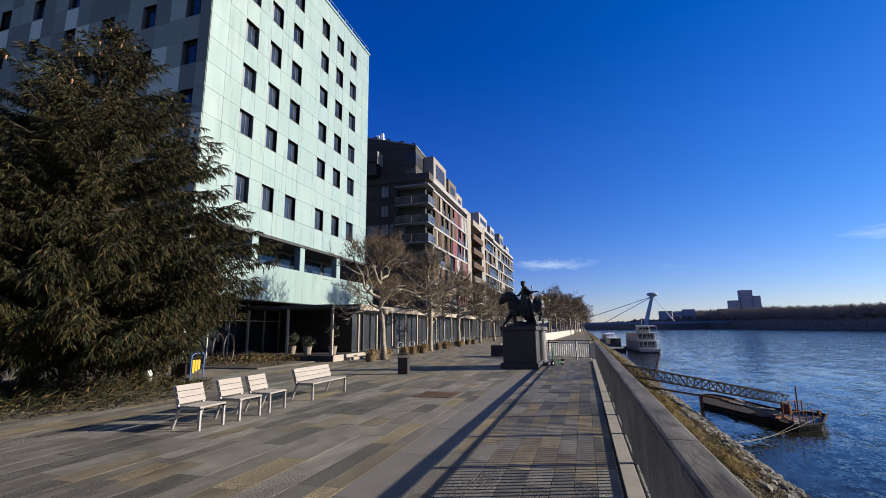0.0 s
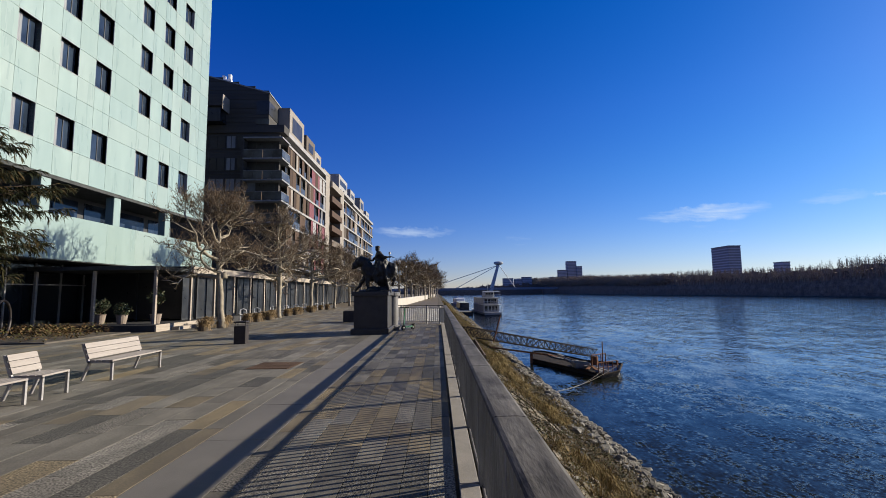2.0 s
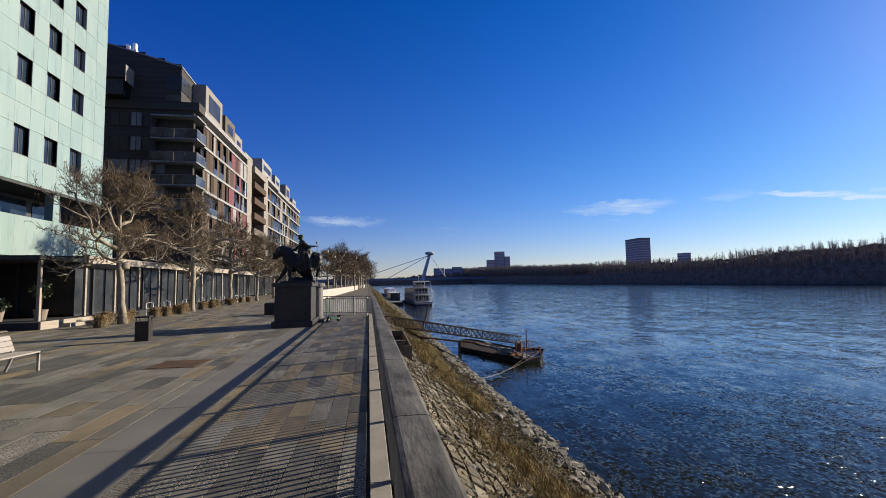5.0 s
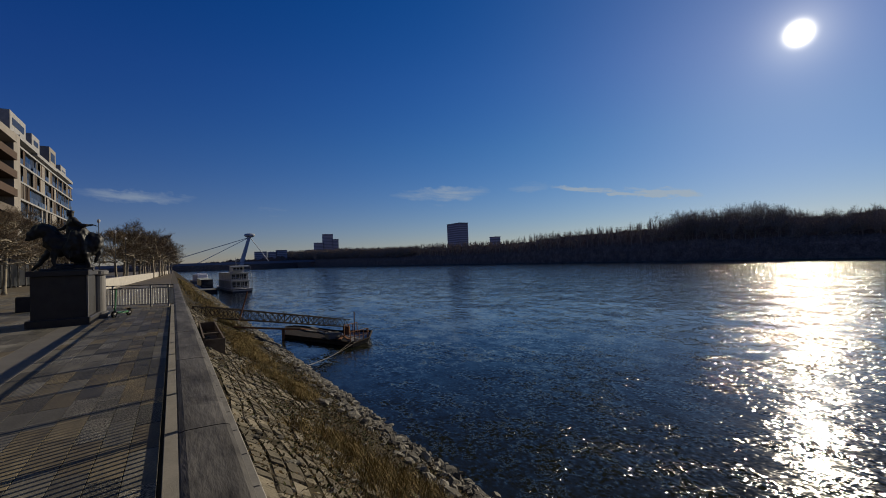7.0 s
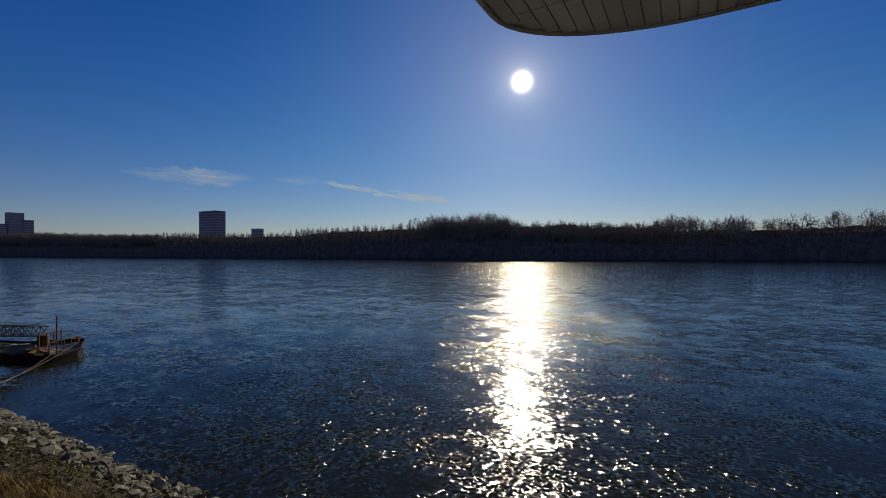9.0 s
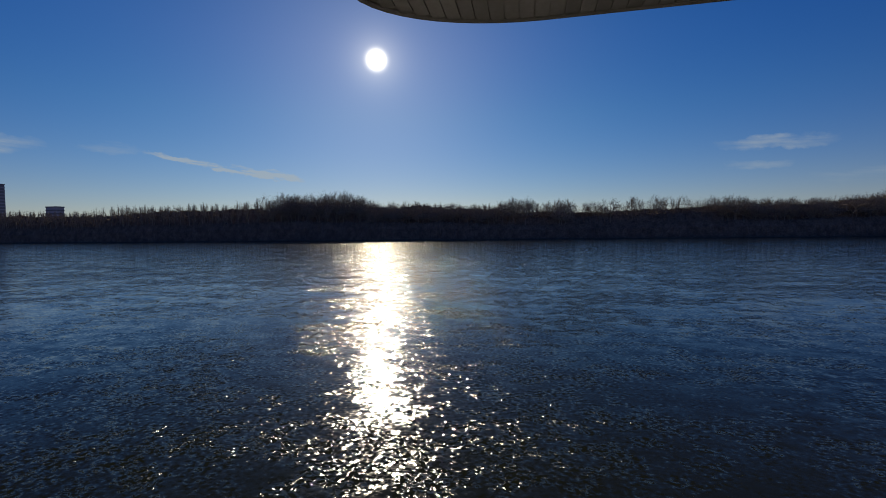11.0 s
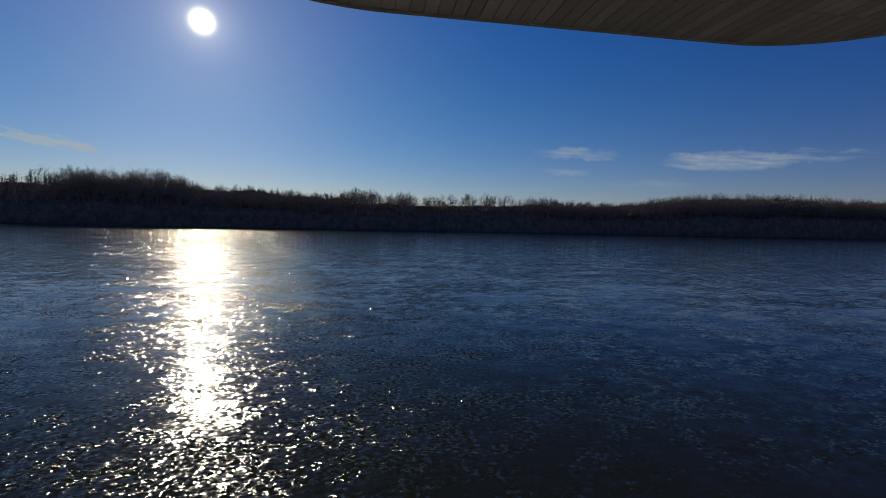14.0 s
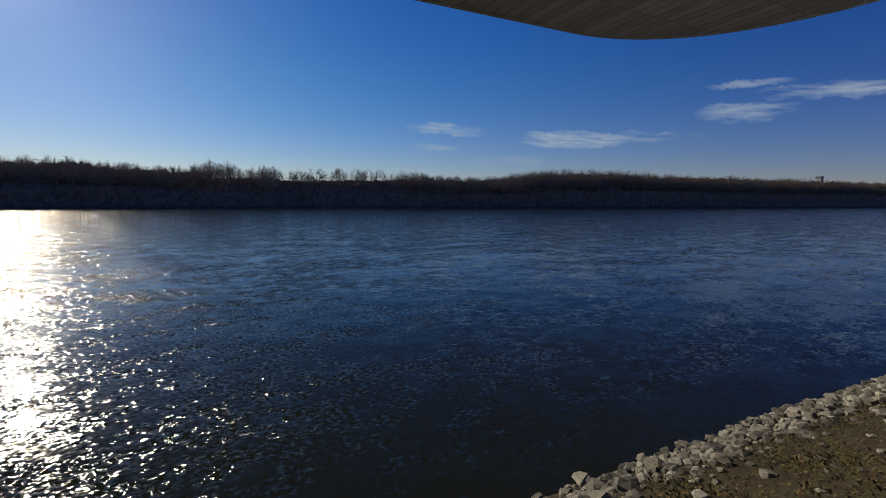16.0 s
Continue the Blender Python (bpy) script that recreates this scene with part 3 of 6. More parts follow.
def build_ground():
    xs = [-2500, -400, -120, -60, -30, -16, -8, -4, -1, 0.0, 0.40, 0.44] + [0.44 + 0.34 * k for k in range(1, 21)] + [8.5, 10, 11.9, 12.1, 40, 120, 247, 262, 272, 285, 400, 900, 2500]
    ys = [-2500, -900, -300, -120, -60] + [-36 + k * 0.9 for k in range(104)] + [62, 75, 95, 130, 180, 260, 400, 700, 1200, 2500]
    g = Mesh()
    g.v = [(x, y, bank_z(x, y)) for y in ys for x in xs]
    n = len(xs)
    for j in range(len(ys) - 1):
        for i in range(n - 1):
            g.f.append((j * n + i, j * n + i + 1, (j + 1) * n + i + 1, (j + 1) * n + i))
            x = (xs[i] + xs[i + 1]) / 2
            g.slot.append(0 if x < 0.42 else 1 if x < 8 else 2 if x < 255 else 3)
    return whole("ground", g, ["earth", "grass_slope", "bed", "woods_floor"], "paved promenade ground falling in a grassy bank to the river", "ground", "structure")


ground = build_ground()
water = Mesh()
wx = [4.5, 20, 60, 140, 266]
wy = [-2500, -600, -150, -40, 0, 40, 120, 400, 1200, 2500]
for a, b in zip(wx, wx[1:]):
    for c, d in zip(wy, wy[1:]):
        water.face([(a, c, WATER), (b, c, WATER), (b, d, WATER), (a, d, WATER)])
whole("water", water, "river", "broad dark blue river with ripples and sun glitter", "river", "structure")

# ---- the promenade's edge: ledge, kerb, railing ----
ledge = thing("ledge", "concrete ledge of long stones outside the railing", "ledge", kind="structure")
ledge_mesh = Mesh().box(-0.10, 0.40, 0.004, 0.736, -0.5, 0.0, cut=0.012).data("ledge_stone", "concrete")
for k in range(66):
    part("ledge_stone", ledge_mesh, None, ledge, at=pose(0, -24.2 + k * 0.74, 0))

railing = thing("railing", "grey railing of close upright bars under a broad weathered handrail", "railing", kind="structure")
POST_STEP, RAIL_END = 1.77, 24.0


def bar_panel(length, step=0.112):
    """Close flat bars between two rails, along +y from 0."""
    m = Mesh()
    m.box(-0.02, 0.02, 0, length, 0.905, 0.938)
    m.box(-0.018, 0.018, 0, length, 0.11, 0.14)
    k = int(length / step)
    for i in range(k):
        y = (i + 0.5) * length / k
        m.box(-0.03, 0.03, y - 0.010, y + 0.010, 0.14, 0.905)
    return m


panel_mesh = bar_panel(POST_STEP - 0.06).data("bar_panel", "rail_bar")
post_mesh = Mesh().box(-0.04, 0.04, -0.036, 0.036, -0.02, 1.06, cut=0.006).data("post", "rail_bar")
cap = Mesh()
section = [(-0.095, 0.062), (0.085, 0.062), (0.098, 0.066), (0.102, 0.076), (0.098, 0.088), (0.08, 0.097), (0.04, 0.100), (-0.08, 0.100), (-0.102, 0.094), (-0.108, 0.082), (-0.104, 0.068)]
cap.solid([(x, 0.004, z) for x, z in section], [(x, POST_STEP - 0.006, z) for x, z in section])
cap_mesh = cap.data("handrail", "rail_top", False)
first = 2.22 - POST_STEP * 14
count = int((RAIL_END - first) / POST_STEP) + 1
for k in range(count):
    y = first + k * POST_STEP
    part("bar_panel", panel_mesh, None, railing, at=pose(RAIL_X, y + 0.03, 0))
    part("post", post_mesh, None, railing, at=pose(RAIL_X, y, 0))
    part("handrail", cap_mesh, None, railing, "weathered handrail board", at=pose(RAIL_X, y, 0.995))
end_y = first + count * POST_STEP
# the return of the railing, bending inwards to behind the pedestal
turn_pts = [(RAIL_X, end_y), (-0.40, end_y + 0.75), (-1.15, end_y + 1.15), (-2.75, end_y + 1.95), (-4.4, end_y + 2.75), (-6.0, end_y + 3.5)]
for (x0, y0), (x1, y1) in zip(turn_pts, turn_pts[1:]):
    d = math.hypot(x1 - x0, y1 - y0)
    a = math.degrees(math.atan2(-(x1 - x0), y1 - y0))
    part("bar_panel", bar_panel(d - 0.06, 0.13).data("bar_panel", "rail_bar"), None, railing, at=pose(x0, y0, 0, 0, 0, a) @ pose(0, 0.03, 0))
    part("post", post_mesh, None, railing, at=pose(x0, y0, 0, 0, 0, a))
    c = Mesh().solid([(x * 0.75, 0, z) for x, z in section], [(x * 0.75, d, z) for x, z in section])
    part("handrail", c.data("handrail", "rail_top"), None, railing, at=pose(x0, y0, 0.995, 0, 0, a))

# ---- hotel: mint panels over a recessed loggia ----
hotel = thing("hotel", "tall hotel with pale mint glass panels and staggered dark windows", "building", (-21.24, 17.8, 0))
HL, HZ0, HZ1 = 20.8, 8.42, 31.5
WIN_Y = [2.85, 5.33, 7.87, 11.74, 14.28, 16.83]
WIN_W = 1.27
WIN_Z = [(10.08, 11.88)] + [(14.60 + 3.33 * k, 16.28 + 3.33 * k) for k in range(5)]


def window_mesh(w, h, glass):
    fr = Mesh()
    for a, b, c, d in ((0, 0.05, 0, h), (w - 0.05, w, 0, h), (0.05, w - 0.05, 0, 0.05), (0.05, w - 0.05, h - 0.05, h)):
        fr.box(-0.30, -0.22, a, b, c, d)
    fr.box(-0.29, -0.225, w * 0.62, w * 0.62 + 0.045, 0.05, h - 0.05)
    rev = Mesh()
    rev.box(-0.30, 0.03, -0.03, 0, -0.03, h + 0.03)
    rev.box(-0.30, 0.03, w, w + 0.03, -0.03, h + 0.03)
    rev.box(-0.30, 0.03, 0, w, h, h + 0.03)
    rev.box(-0.30, 0.05, 0, w, -0.03, 0)
    pane = Mesh().box(-0.265, -0.255, 0.05, w - 0.05, 0.05, h - 0.05)
    line = [(-0.243 + 0.012 * (k % 2), 0.06 + k * 0.045) for k in range(10)]
    line += [(x - 0.01, y) for x, y in line[::-1]]
    cur = Mesh().solid([(x, y, 0.06) for x, y in line], [(x, y, h - 0.06) for x, y in line])
    return [("window_frame", fr.data("window_frame", "frame_dark")), ("reveal", rev.data("reveal", "slab_edge")), ("pane", pane.data("pane", glass)), ("curtain", cur.data("curtain", "curtain"))]


win_cache = {}


def put_window(parent, m, w, h, curtain=True, dark=False):
    key = (round(w, 3), round(h, 3), dark)
    if key not in win_cache:
        win_cache[key] = window_mesh(w, h, "glass_dark" if dark else "glass_blue")
    parts = win_cache[key]
    host = part("window", parts[0][1], None, parent, at=m)
    for name, me in parts[1:]:
        if name != "curtain" or curtain:
            part(name, me, None, host)
    return host


def panelled(parent, length, z0, z1, holes_y, holes_z, w, material, m, name="facade_panel", skip=0.0, rnd=random.Random(4), most=2.6):
    """Cladding panels with open joints round window openings, on a dark backing; local y along, x out."""
    ys = {0.0, length}
    for y in holes_y:
        ys |= {y, y + w}
    zs = {z0, z1}
    for a, b in holes_z:
        zs |= {a, b}

    def fill(values):
        values = sorted(values)
        out = [values[0]]
        for v in values[1:]:
            k = max(1, math.ceil((v - out[-1]) / most))
            s = out[-1]
            out += [s + (v - s) * (i + 1) / k for i in range(k)]
        return out
    ys, zs = fill(ys), fill(zs)
    back = Mesh()
    g = 0.009
    for a, b in zip(ys, ys[1:]):
        for c, d in zip(zs, zs[1:]):
            hole = any(h - 0.01 < a and b < h + w + 0.01 for h in holes_y) and any(p - 0.01 < c and d < q + 0.01 for p, q in holes_z)
            if hole:
                continue
            back.box(-0.34, -0.02, a, b, c, d)
            out = rnd.uniform(0, 0.006)
            part(name, Mesh().box(-0.02, 0.03 + out, a + g, b - g, c + g, d - g).data(name, material), None, parent, at=m)
    part("backing_wall", back, "joint", parent, at=m)


panelled(hotel, HL, HZ0, HZ1, WIN_Y, WIN_Z, WIN_W, "panel", Matrix())
for y in WIN_Y:
    for k, (a, b) in enumerate(WIN_Z):
        put_window(hotel, pose(0, y, a), WIN_W, b - a, (k * 3 + int(y)) % 3 != 1)
# the shaded side that looks along the promenade; its palest panels imitate thrown sunlight
side_turn = pose(-34.0, 0.0, 0, 0, 0, -90)
SIDE_Y = [2.2 + 3.72 * k for k in range(9)]
panelled(hotel, 34.0, 3.9, HZ1, SIDE_Y, WIN_Z, 1.2, "grey_panel", side_turn, "side_panel", rnd=random.Random(9), most=1.9)
for y in SIDE_Y:
    for k, (a, b) in enumerate(WIN_Z):
        put_window(hotel, side_turn @ pose(0, y, a), 1.2, b - a, False, True)
body = Mesh().box(-34, -0.36, 0.36, HL, HZ0, HZ1 - 0.3)
part("core", body, "joint", hotel)
roof = Mesh().box(-34, 0.12, -0.05, HL + 0.1, HZ1, HZ1 + 0.22)
roof.box(-30, -2.2, 3, HL - 2, HZ1 + 0.22, HZ1 + 2.6)
part("roof", roof, "panel", hotel)
rim = Mesh()
for y in np.arange(0.3, HL, 1.4):
    rim.tube([(0.0, y, HZ1 + 0.2), (0.0, y, HZ1 + 0.75)], 0.02, 5)
rim.tube([(0.0, 0.2, HZ1 + 0.75), (0.0, HL, HZ1 + 0.75)], 0.022, 6)
part("roof_rail", rim, "steel", hotel)
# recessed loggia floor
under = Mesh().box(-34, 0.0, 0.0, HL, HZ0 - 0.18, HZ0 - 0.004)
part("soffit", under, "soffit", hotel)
loggia = Mesh().box(-34, -2.6, 0.4, HL - 0.3, 3.4, HZ0 - 0.18)
part("loggia_wall", loggia, "frame_dark", hotel)
for k in range(6):
    y = 1.2 + k * 3.25
    pane = Mesh().box(-2.6, -2.56, y, y + 2.7, 6.05, 8.0)
    part("loggia_glass", pane, "glass_blue", hotel)
for y in (4.9, 10.2, 15.6):
    col = Mesh().box(-0.62, -0.08, y, y + 0.62, 5.2, HZ0 - 0.18, cut=0.02)
    part("column", col, "panel", hotel)
for k in range(8):
    y = 0.9 + k * 2.48
    p = Mesh().box(0.92, 0.97, y, y + 2.474, 3.80, 6.16)
    part("terrace_panel", p, "panel", hotel, "mint parapet panel")
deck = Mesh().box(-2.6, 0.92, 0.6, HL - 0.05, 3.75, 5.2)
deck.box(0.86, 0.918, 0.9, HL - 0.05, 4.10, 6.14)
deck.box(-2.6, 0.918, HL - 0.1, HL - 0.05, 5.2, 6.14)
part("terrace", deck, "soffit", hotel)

# the part of the ground floor behind the pavilion
base = Mesh().box(-34, -1.0, 0.8, HL, -0.04, 3.75)
part("ground_floor", base, "glass_dark", hotel)
for k in range(12):
    y = 1.0 + k * 1.65
    part("mullion", Mesh().box(-1.0, -0.93, y, y + 0.07, 0.0, 3.7), "steel", hotel)
part("transom", Mesh().box(-1.0, -0.94, 0.8, HL, 2.5, 2.56), "steel", hotel)
for k in range(10):
    x = -14.0 + k * 1.3
    part("mullion", Mesh().box(x, x + 0.07, 0.73, 0.80, 0.0, 3.7), "steel", hotel)

# an unseen pale wall, added to bounce sunlight onto the hotel's shaded side
south = Mesh().box(-75, -14, -34.6, -34.0, -0.05, 22)
whole("wall_south", south, "pale_wall", "unseen plain pale wall added to bounce sunlight onto the hotel", "wall", "structure")

# ---- cafe pavilion before the hotel ----
PX, PY0, PY1 = -15.5, 26.9, 62.0
pavilion = thing("pavilion", "low glazed cafe pavilion with timber fascia and thin posts", "pavilion", (0, 0, 0))
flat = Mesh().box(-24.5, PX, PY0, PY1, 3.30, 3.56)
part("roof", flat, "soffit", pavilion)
edge = Mesh().box(PX, PX + 0.10, PY0 - 0.05, PY1, 3.20, 3.62)
part("fascia", edge, "timber_deck", pavilion, "pale timber fascia")
# the fascia's side away from the sun, its shade put in as dark colour
shade_fascia = Mesh().box(-24.5, PX - 0.002, PY0 - 0.12, PY0 - 0.004, 3.18, 3.62)
part("fascia", shade_fascia, "soffit", pavilion)
floor_p = Mesh().box(-24.5, PX + 0.5, PY0 - 4.2, PY1, -0.03, 0.34)
part("deck", floor_p, "asphalt", pavilion)
step = Mesh().box(PX + 0.5, PX + 0.58, PY0 - 4.2, PY0 + 0.2, -0.03, 0.36)
part("step", step, "timber_deck", pavilion)
step = Mesh().box(PX + 0.58, PX + 1.0, PY0 - 2.9, PY0 + 0.2, -0.03, 0.17)
part("step", step, "timber_deck", pavilion)
post_p = Mesh().box(-0.06, 0.06, -0.06, 0.06, 0.34, 3.30, cut=0.01).data("post", "frame_dark")
post_l = Mesh().box(-0.07, 0.07, -0.07, 0.07, 0.34, 3.20, cut=0.01).data("post", "timber_deck")
glass_p = Mesh().box(-0.01, 0.01, 0, 2.75, 0.45, 3.24).data("glazing", "glass_shade")
bar_p = Mesh().box(-0.03, 0.03, 0, 2.75, 0.36, 0.45).box(-0.025, 0.025, 0, 2.75, 2.42, 2.47).data("glazing_bar", "frame_dark")
for k in range(13):
    y = PY0 + 0.1 + k * 2.87
    if y > PY1 - 1:
        break
    part("post", post_l, None, pavilion, at=pose(PX - 0.12, y, 0))
    part("post", post_p, None, pavilion, at=pose(PX - 0.5, y + 1.4, 0))
    part("glazing", glass_p, None, pavilion, at=pose(PX - 0.62, y, 0))
    part("glazing_bar", bar_p, None, pavilion, at=pose(PX - 0.62, y, 0))
for k in range(3):
    part("glazing", glass_p, None, pavilion, at=pose(PX - 0.7 - k * 2.8, PY0 + 0.35, 0, 0, 0, 90))
    part("post", post_p, None, pavilion, at=pose(PX - 0.7 - k * 2.8, PY0 + 0.3, 0))
for x, y in ((PX - 0.05, PY0 - 3.4), (PX - 3.3, PY0 - 3.4), (PX - 6.4, PY0 - 3.4)):
    part("post", post_l, None, pavilion, at=pose(x, y, 0))
ahead = Mesh().box(-24.5, PX + 0.02, PY0 - 3.6, PY0 - 0.13, 3.24, 3.44)
part("awning", ahead, "soffit", pavilion)

# ---- apartment house along the promenade ----
flats = thing("apartment_house", "grey and cream apartment house with stepped penthouses and balconies", "building", (-20.2, 55.5, 0))
FLOORS = [0.0, 5.35, 8.10, 10.85, 13.60, 16.30, 19.05, 21.75]
FL = 79.0
side_w = Mesh().box(-15.0, -0.55, 0.0, 0.5, 0, 23.0)
part("gable_wall", side_w, "apart_grey", flats)
side_w = Mesh().box(-15.0, -1.6, 0.5, FL, 0, 22.6)
part("core", side_w, "apart_grey", flats)
part("gable_parapet", Mesh().box(-15.0, 0.12, -0.25, 1.68, 22.75, 23.75), "apart_grey", flats)
# roof storey with its slanting outline on the gable
gable = Mesh().solid([(-15, 0.0, 22.9), (-2.0, 0.0, 22.9), (-2.0, 0.0, 28.1), (-15, 0.0, 31.9)], [(-15, 9, 22.9), (-2.0, 9, 22.9), (-2.0, 9, 27.6), (-15, 9, 31.4)])
part("roof_storey", gable, "apart_grey", flats)
part("roof_edge", Mesh().solid([(-15.1, -0.1, 31.9), (-1.9, -0.1, 28.05), (-1.9, -0.1, 28.2), (-15.1, -0.1, 32.05)], [(-15.1, 9, 31.4), (-1.9, 9, 27.55), (-1.9, 9, 27.7), (-15.1, 9, 31.55)]), "slab_edge", flats)
for z in np.arange(24.2, 30.5, 0.62):
    x_end = min(-2.05, -2.0 - (z - 28.0) / 0.292)
    part("cladding_board", Mesh().box(-14.9, x_end, -0.035, 0.0, z, z + 0.56), "apart_grey", flats)
part("roof_window", Mesh().box(-3.6, -1.94, -0.10, 0.02, 25.2, 27.0), "glass_shade", flats)
part("roof_window", Mesh().box(-2.02, -1.94, 0.02, 3.2, 25.2, 27.0), "glass_shade", flats)
part("roof_window", Mesh().box(-3.6, -1.94, -0.09, 0.02, 23.9, 24.6), "balcony_glass", flats)
part("roof_bay", Mesh().box(-15, -7.2, -1.9, -0.04, 25.7, 27.2, cut=0.04), "apart_grey", flats)
# river-facing cheek coloured pale to show the sun on it
part("bay_cheek", Mesh().box(-7.198, -7.12, -1.9, -0.04, 25.3, 27.2), "apart_pale", flats)
part("roof_bay_glass", Mesh().box(-15, -7.5, -1.6, -0.04, 23.8, 25.68), "glass_shade", flats)
for z in (20.75, 17.85, 15.1, 12.3):
    for x, w in ((-9.5, 2.0), (-7.3, 1.2), (-6.0, 2.6)):
        part("gable_window", Mesh().box(x, x + w - 0.1, -0.04, 0.06, z, z + 1.6), "curtain" if w < 1.5 or z < 16 else "glass_shade", flats)
        fr = Mesh()
        for b in ((x - 0.07, x, z - 0.07, z + 1.67), (x + w - 0.1, x + w - 0.03, z - 0.07, z + 1.67), (x, x + w - 0.1, z - 0.07, z), (x, x + w - 0.1, z + 1.6, z + 1.67), (x + w * 0.45, x + w * 0.45 + 0.06, z, z + 1.6)):
            fr.box(b[0], b[1], -0.09, -0.041, b[2], b[3])
        part("window_frame", fr, "frame_dark", flats)
    part("string_course", Mesh().box(-15, -4.8, -0.05, 0.02, z - 0.5, z - 0.44), "frame_dark", flats)
for z in FLOORS[3:]:
    top = z > 21
    part("corner_balcony", Mesh().box(-4.7, 0.30, -1.25, 1.7, z - 0.12, z + 0.06), "curtain", flats)
    if top:
        continue
    for k in range(4):
        g = Mesh().box(-4.6 + k * 1.22, -4.6 + k * 1.22 + 1.16, -1.22, -1.19, z + 0.14, z + 1.1)
        part("balcony_glass", g, "balcony_glass", flats)
    part("balcony_glass", Mesh().box(0.24, 0.27, -1.2, 1.65, z + 0.14, z + 1.1), "balcony_glass", flats)
    for k in range(3):
        q = Mesh().box(-4.3 + k * 1.3, -3.9 + k * 1.3 + 0.2 * (k % 2), -0.9, -0.55, z + 0.10, z + 0.75 + 0.25 * ((k + int(z)) % 3), cut=0.04)
        part("balcony_planter", q, ("slab_edge", "leaf", "timber")[(k + int(z)) % 3], flats)
    part("balcony_door", Mesh().box(-4.4, -1.0, -0.03, 0.03, z + 0.15, z + 2.35), "glass_shade", flats)
    part("balcony_pier", Mesh().box(-4.9, -4.6, -1.2, 0.0, z + 0.1, z + 2.6), "apart_grey", flats)
    part("handrail", Mesh().tube([(-4.6, -1.2, z + 1.14), (0.26, -1.2, z + 1.14), (0.26, 1.65, z + 1.14)], 0.025, 5), "slab_edge", flats)
rnd = random.Random(12)


# dark panes between piers, added for the deep shadows at street level
for k in range(19):
    y = 7.0 + k * 3.8
    part("shop_window", Mesh().box(0.30, 0.36, y + 0.12, y + 3.5, 0.2, 4.6), "glass_shade", flats)
    part("shop_pier", Mesh().box(0.28, 0.46, y + 3.52, y + 3.9, 0.0, 4.9, cut=0.01), "apart_grey", flats)


def bays(y0, y1, x, slab, fill, top=22.9, depth=0.55):
    """Floors of shutters and windows between pale slabs, from y0 to y1."""
    pale = Mesh().box(x - 1.2, x - 0.95, y0, y1, 0, top)
    part("back_wall", pale, "apart_grey", flats)
    for z in FLOORS[1:]:
        s = Mesh().box(x - 1.0, x + 0.06, y0, y1, z - 0.17, z + 0.13)
        part("floor_slab", s, slab, flats)
        if z > 21:
            continue
        y = y0
        while y < y1 - 0.3:
            w = min(rnd.choice((0.45, 0.6, 0.8, 1.1, 1.5)), y1 - y)
            pick = rnd.choice(fill)
            inset = 0.0 if pick in ("timber", "red", "apart_pale", "slab_edge") else -0.3
            p = Mesh().box(x - 0.12 + inset, x - 0.04 + inset, y + 0.03, y + w - 0.03, z + 0.14, z + 2.55)
            part("shutter" if inset == 0 else "pane", p, pick, flats)
            if inset < 0 and w > 0.75:
                part("balustrade", Mesh().box(x - 0.06, x - 0.03, y + 0.05, y + w - 0.05, z + 0.16, z + 1.05), "balcony_glass", flats)
            y += w
    cap_s = Mesh().box(x - 1.3, x + 0.10, y0, y1, top - 0.05, top + 0.55)
    part("parapet", cap_s, slab, flats)


bays(1.7, 12.0, 0.0, "slab_edge", ["timber", "glass_shade", "apart_pale", "timber", "glass_shade", "timber", "glass_blue", "glass_shade"])
bays(12.0, 21.6, 0.0, "slab_edge", ["glass_shade", "red", "glass_shade", "timber", "red", "glass_shade", "slab_edge"])
bays(36.5, 47.0, 0.0, "slab_edge", ["glass_shade", "glass_shade", "glass_blue", "glass_shade", "timber"], 23.0)
bays(47.0, 62.0, 0.0, "slab_edge", ["timber", "glass_shade", "glass_shade", "apart_pale", "glass_shade"], 22.6)
bays(62.0, 79.0, 0.0, "slab_edge", ["glass_shade", "glass_shade", "glass_blue", "timber"], 22.8)
# cream section with deep balconies
cream = Mesh().box(-1.6, 0.0, 21.6, 24.6, 0, 23.2).box(-1.6, 0.12, 33.2, 36.5, 0, 23.2)
part("cream_wall", cream, "apart_pale", flats)
for z in FLOORS[1:]:
    s = Mesh().box(-1.5, 0.5, 24.6, 33.2, z - 0.2, z + 0.9)
    part("balcony", s, "apart_pale" if z > 21 else "timber", flats)
    s = Mesh().box(-1.56, -1.5, 24.6, 33.2, z + 0.9, z + 2.5)
    part("balcony_glazing", s, "glass_shade", flats)
for y0, y1, z0, z1, x0, x1, colour in ((3.4, 9.8, 23.3, 27.6, -2.8, -0.4, "apart_pale"), (11.2, 15.8, 23.3, 26.6, -7, -0.4, "timber"), (16.6, 20.6, 23.2, 25.9, -7, -0.6, "apart_pale"),
                                       (24.0, 29.0, 23.2, 25.0, -7, -1.0, "apart_pale"), (33.0, 41.2, 23.3, 26.4, -7, -0.2, "slab_edge"), (45.0, 50.0, 23.1, 26.0, -7, -0.2, "slab_edge"),
                                       (57.0, 62.4, 22.9, 26.6, -7, -0.1, "apart_pale"), (69.0, 74.0, 23.1, 25.4, -7, -0.4, "slab_edge")):
    p = part("penthouse", Mesh().box(x0, x1, y0, y1, z0, z1, cut=0.05), colour, flats)
    part("penthouse_window", Mesh().box(x1 - 0.05, x1 + 0.03, y0 + 1.0, y1 - 1.0, z0 + 1.1, z1 - 0.9), "glass_shade", p)
shop = Mesh().box(-1.3, -1.25, 1.0, FL, 0.3, 4.9)
part("shop_front", shop, "glass_shade", flats)
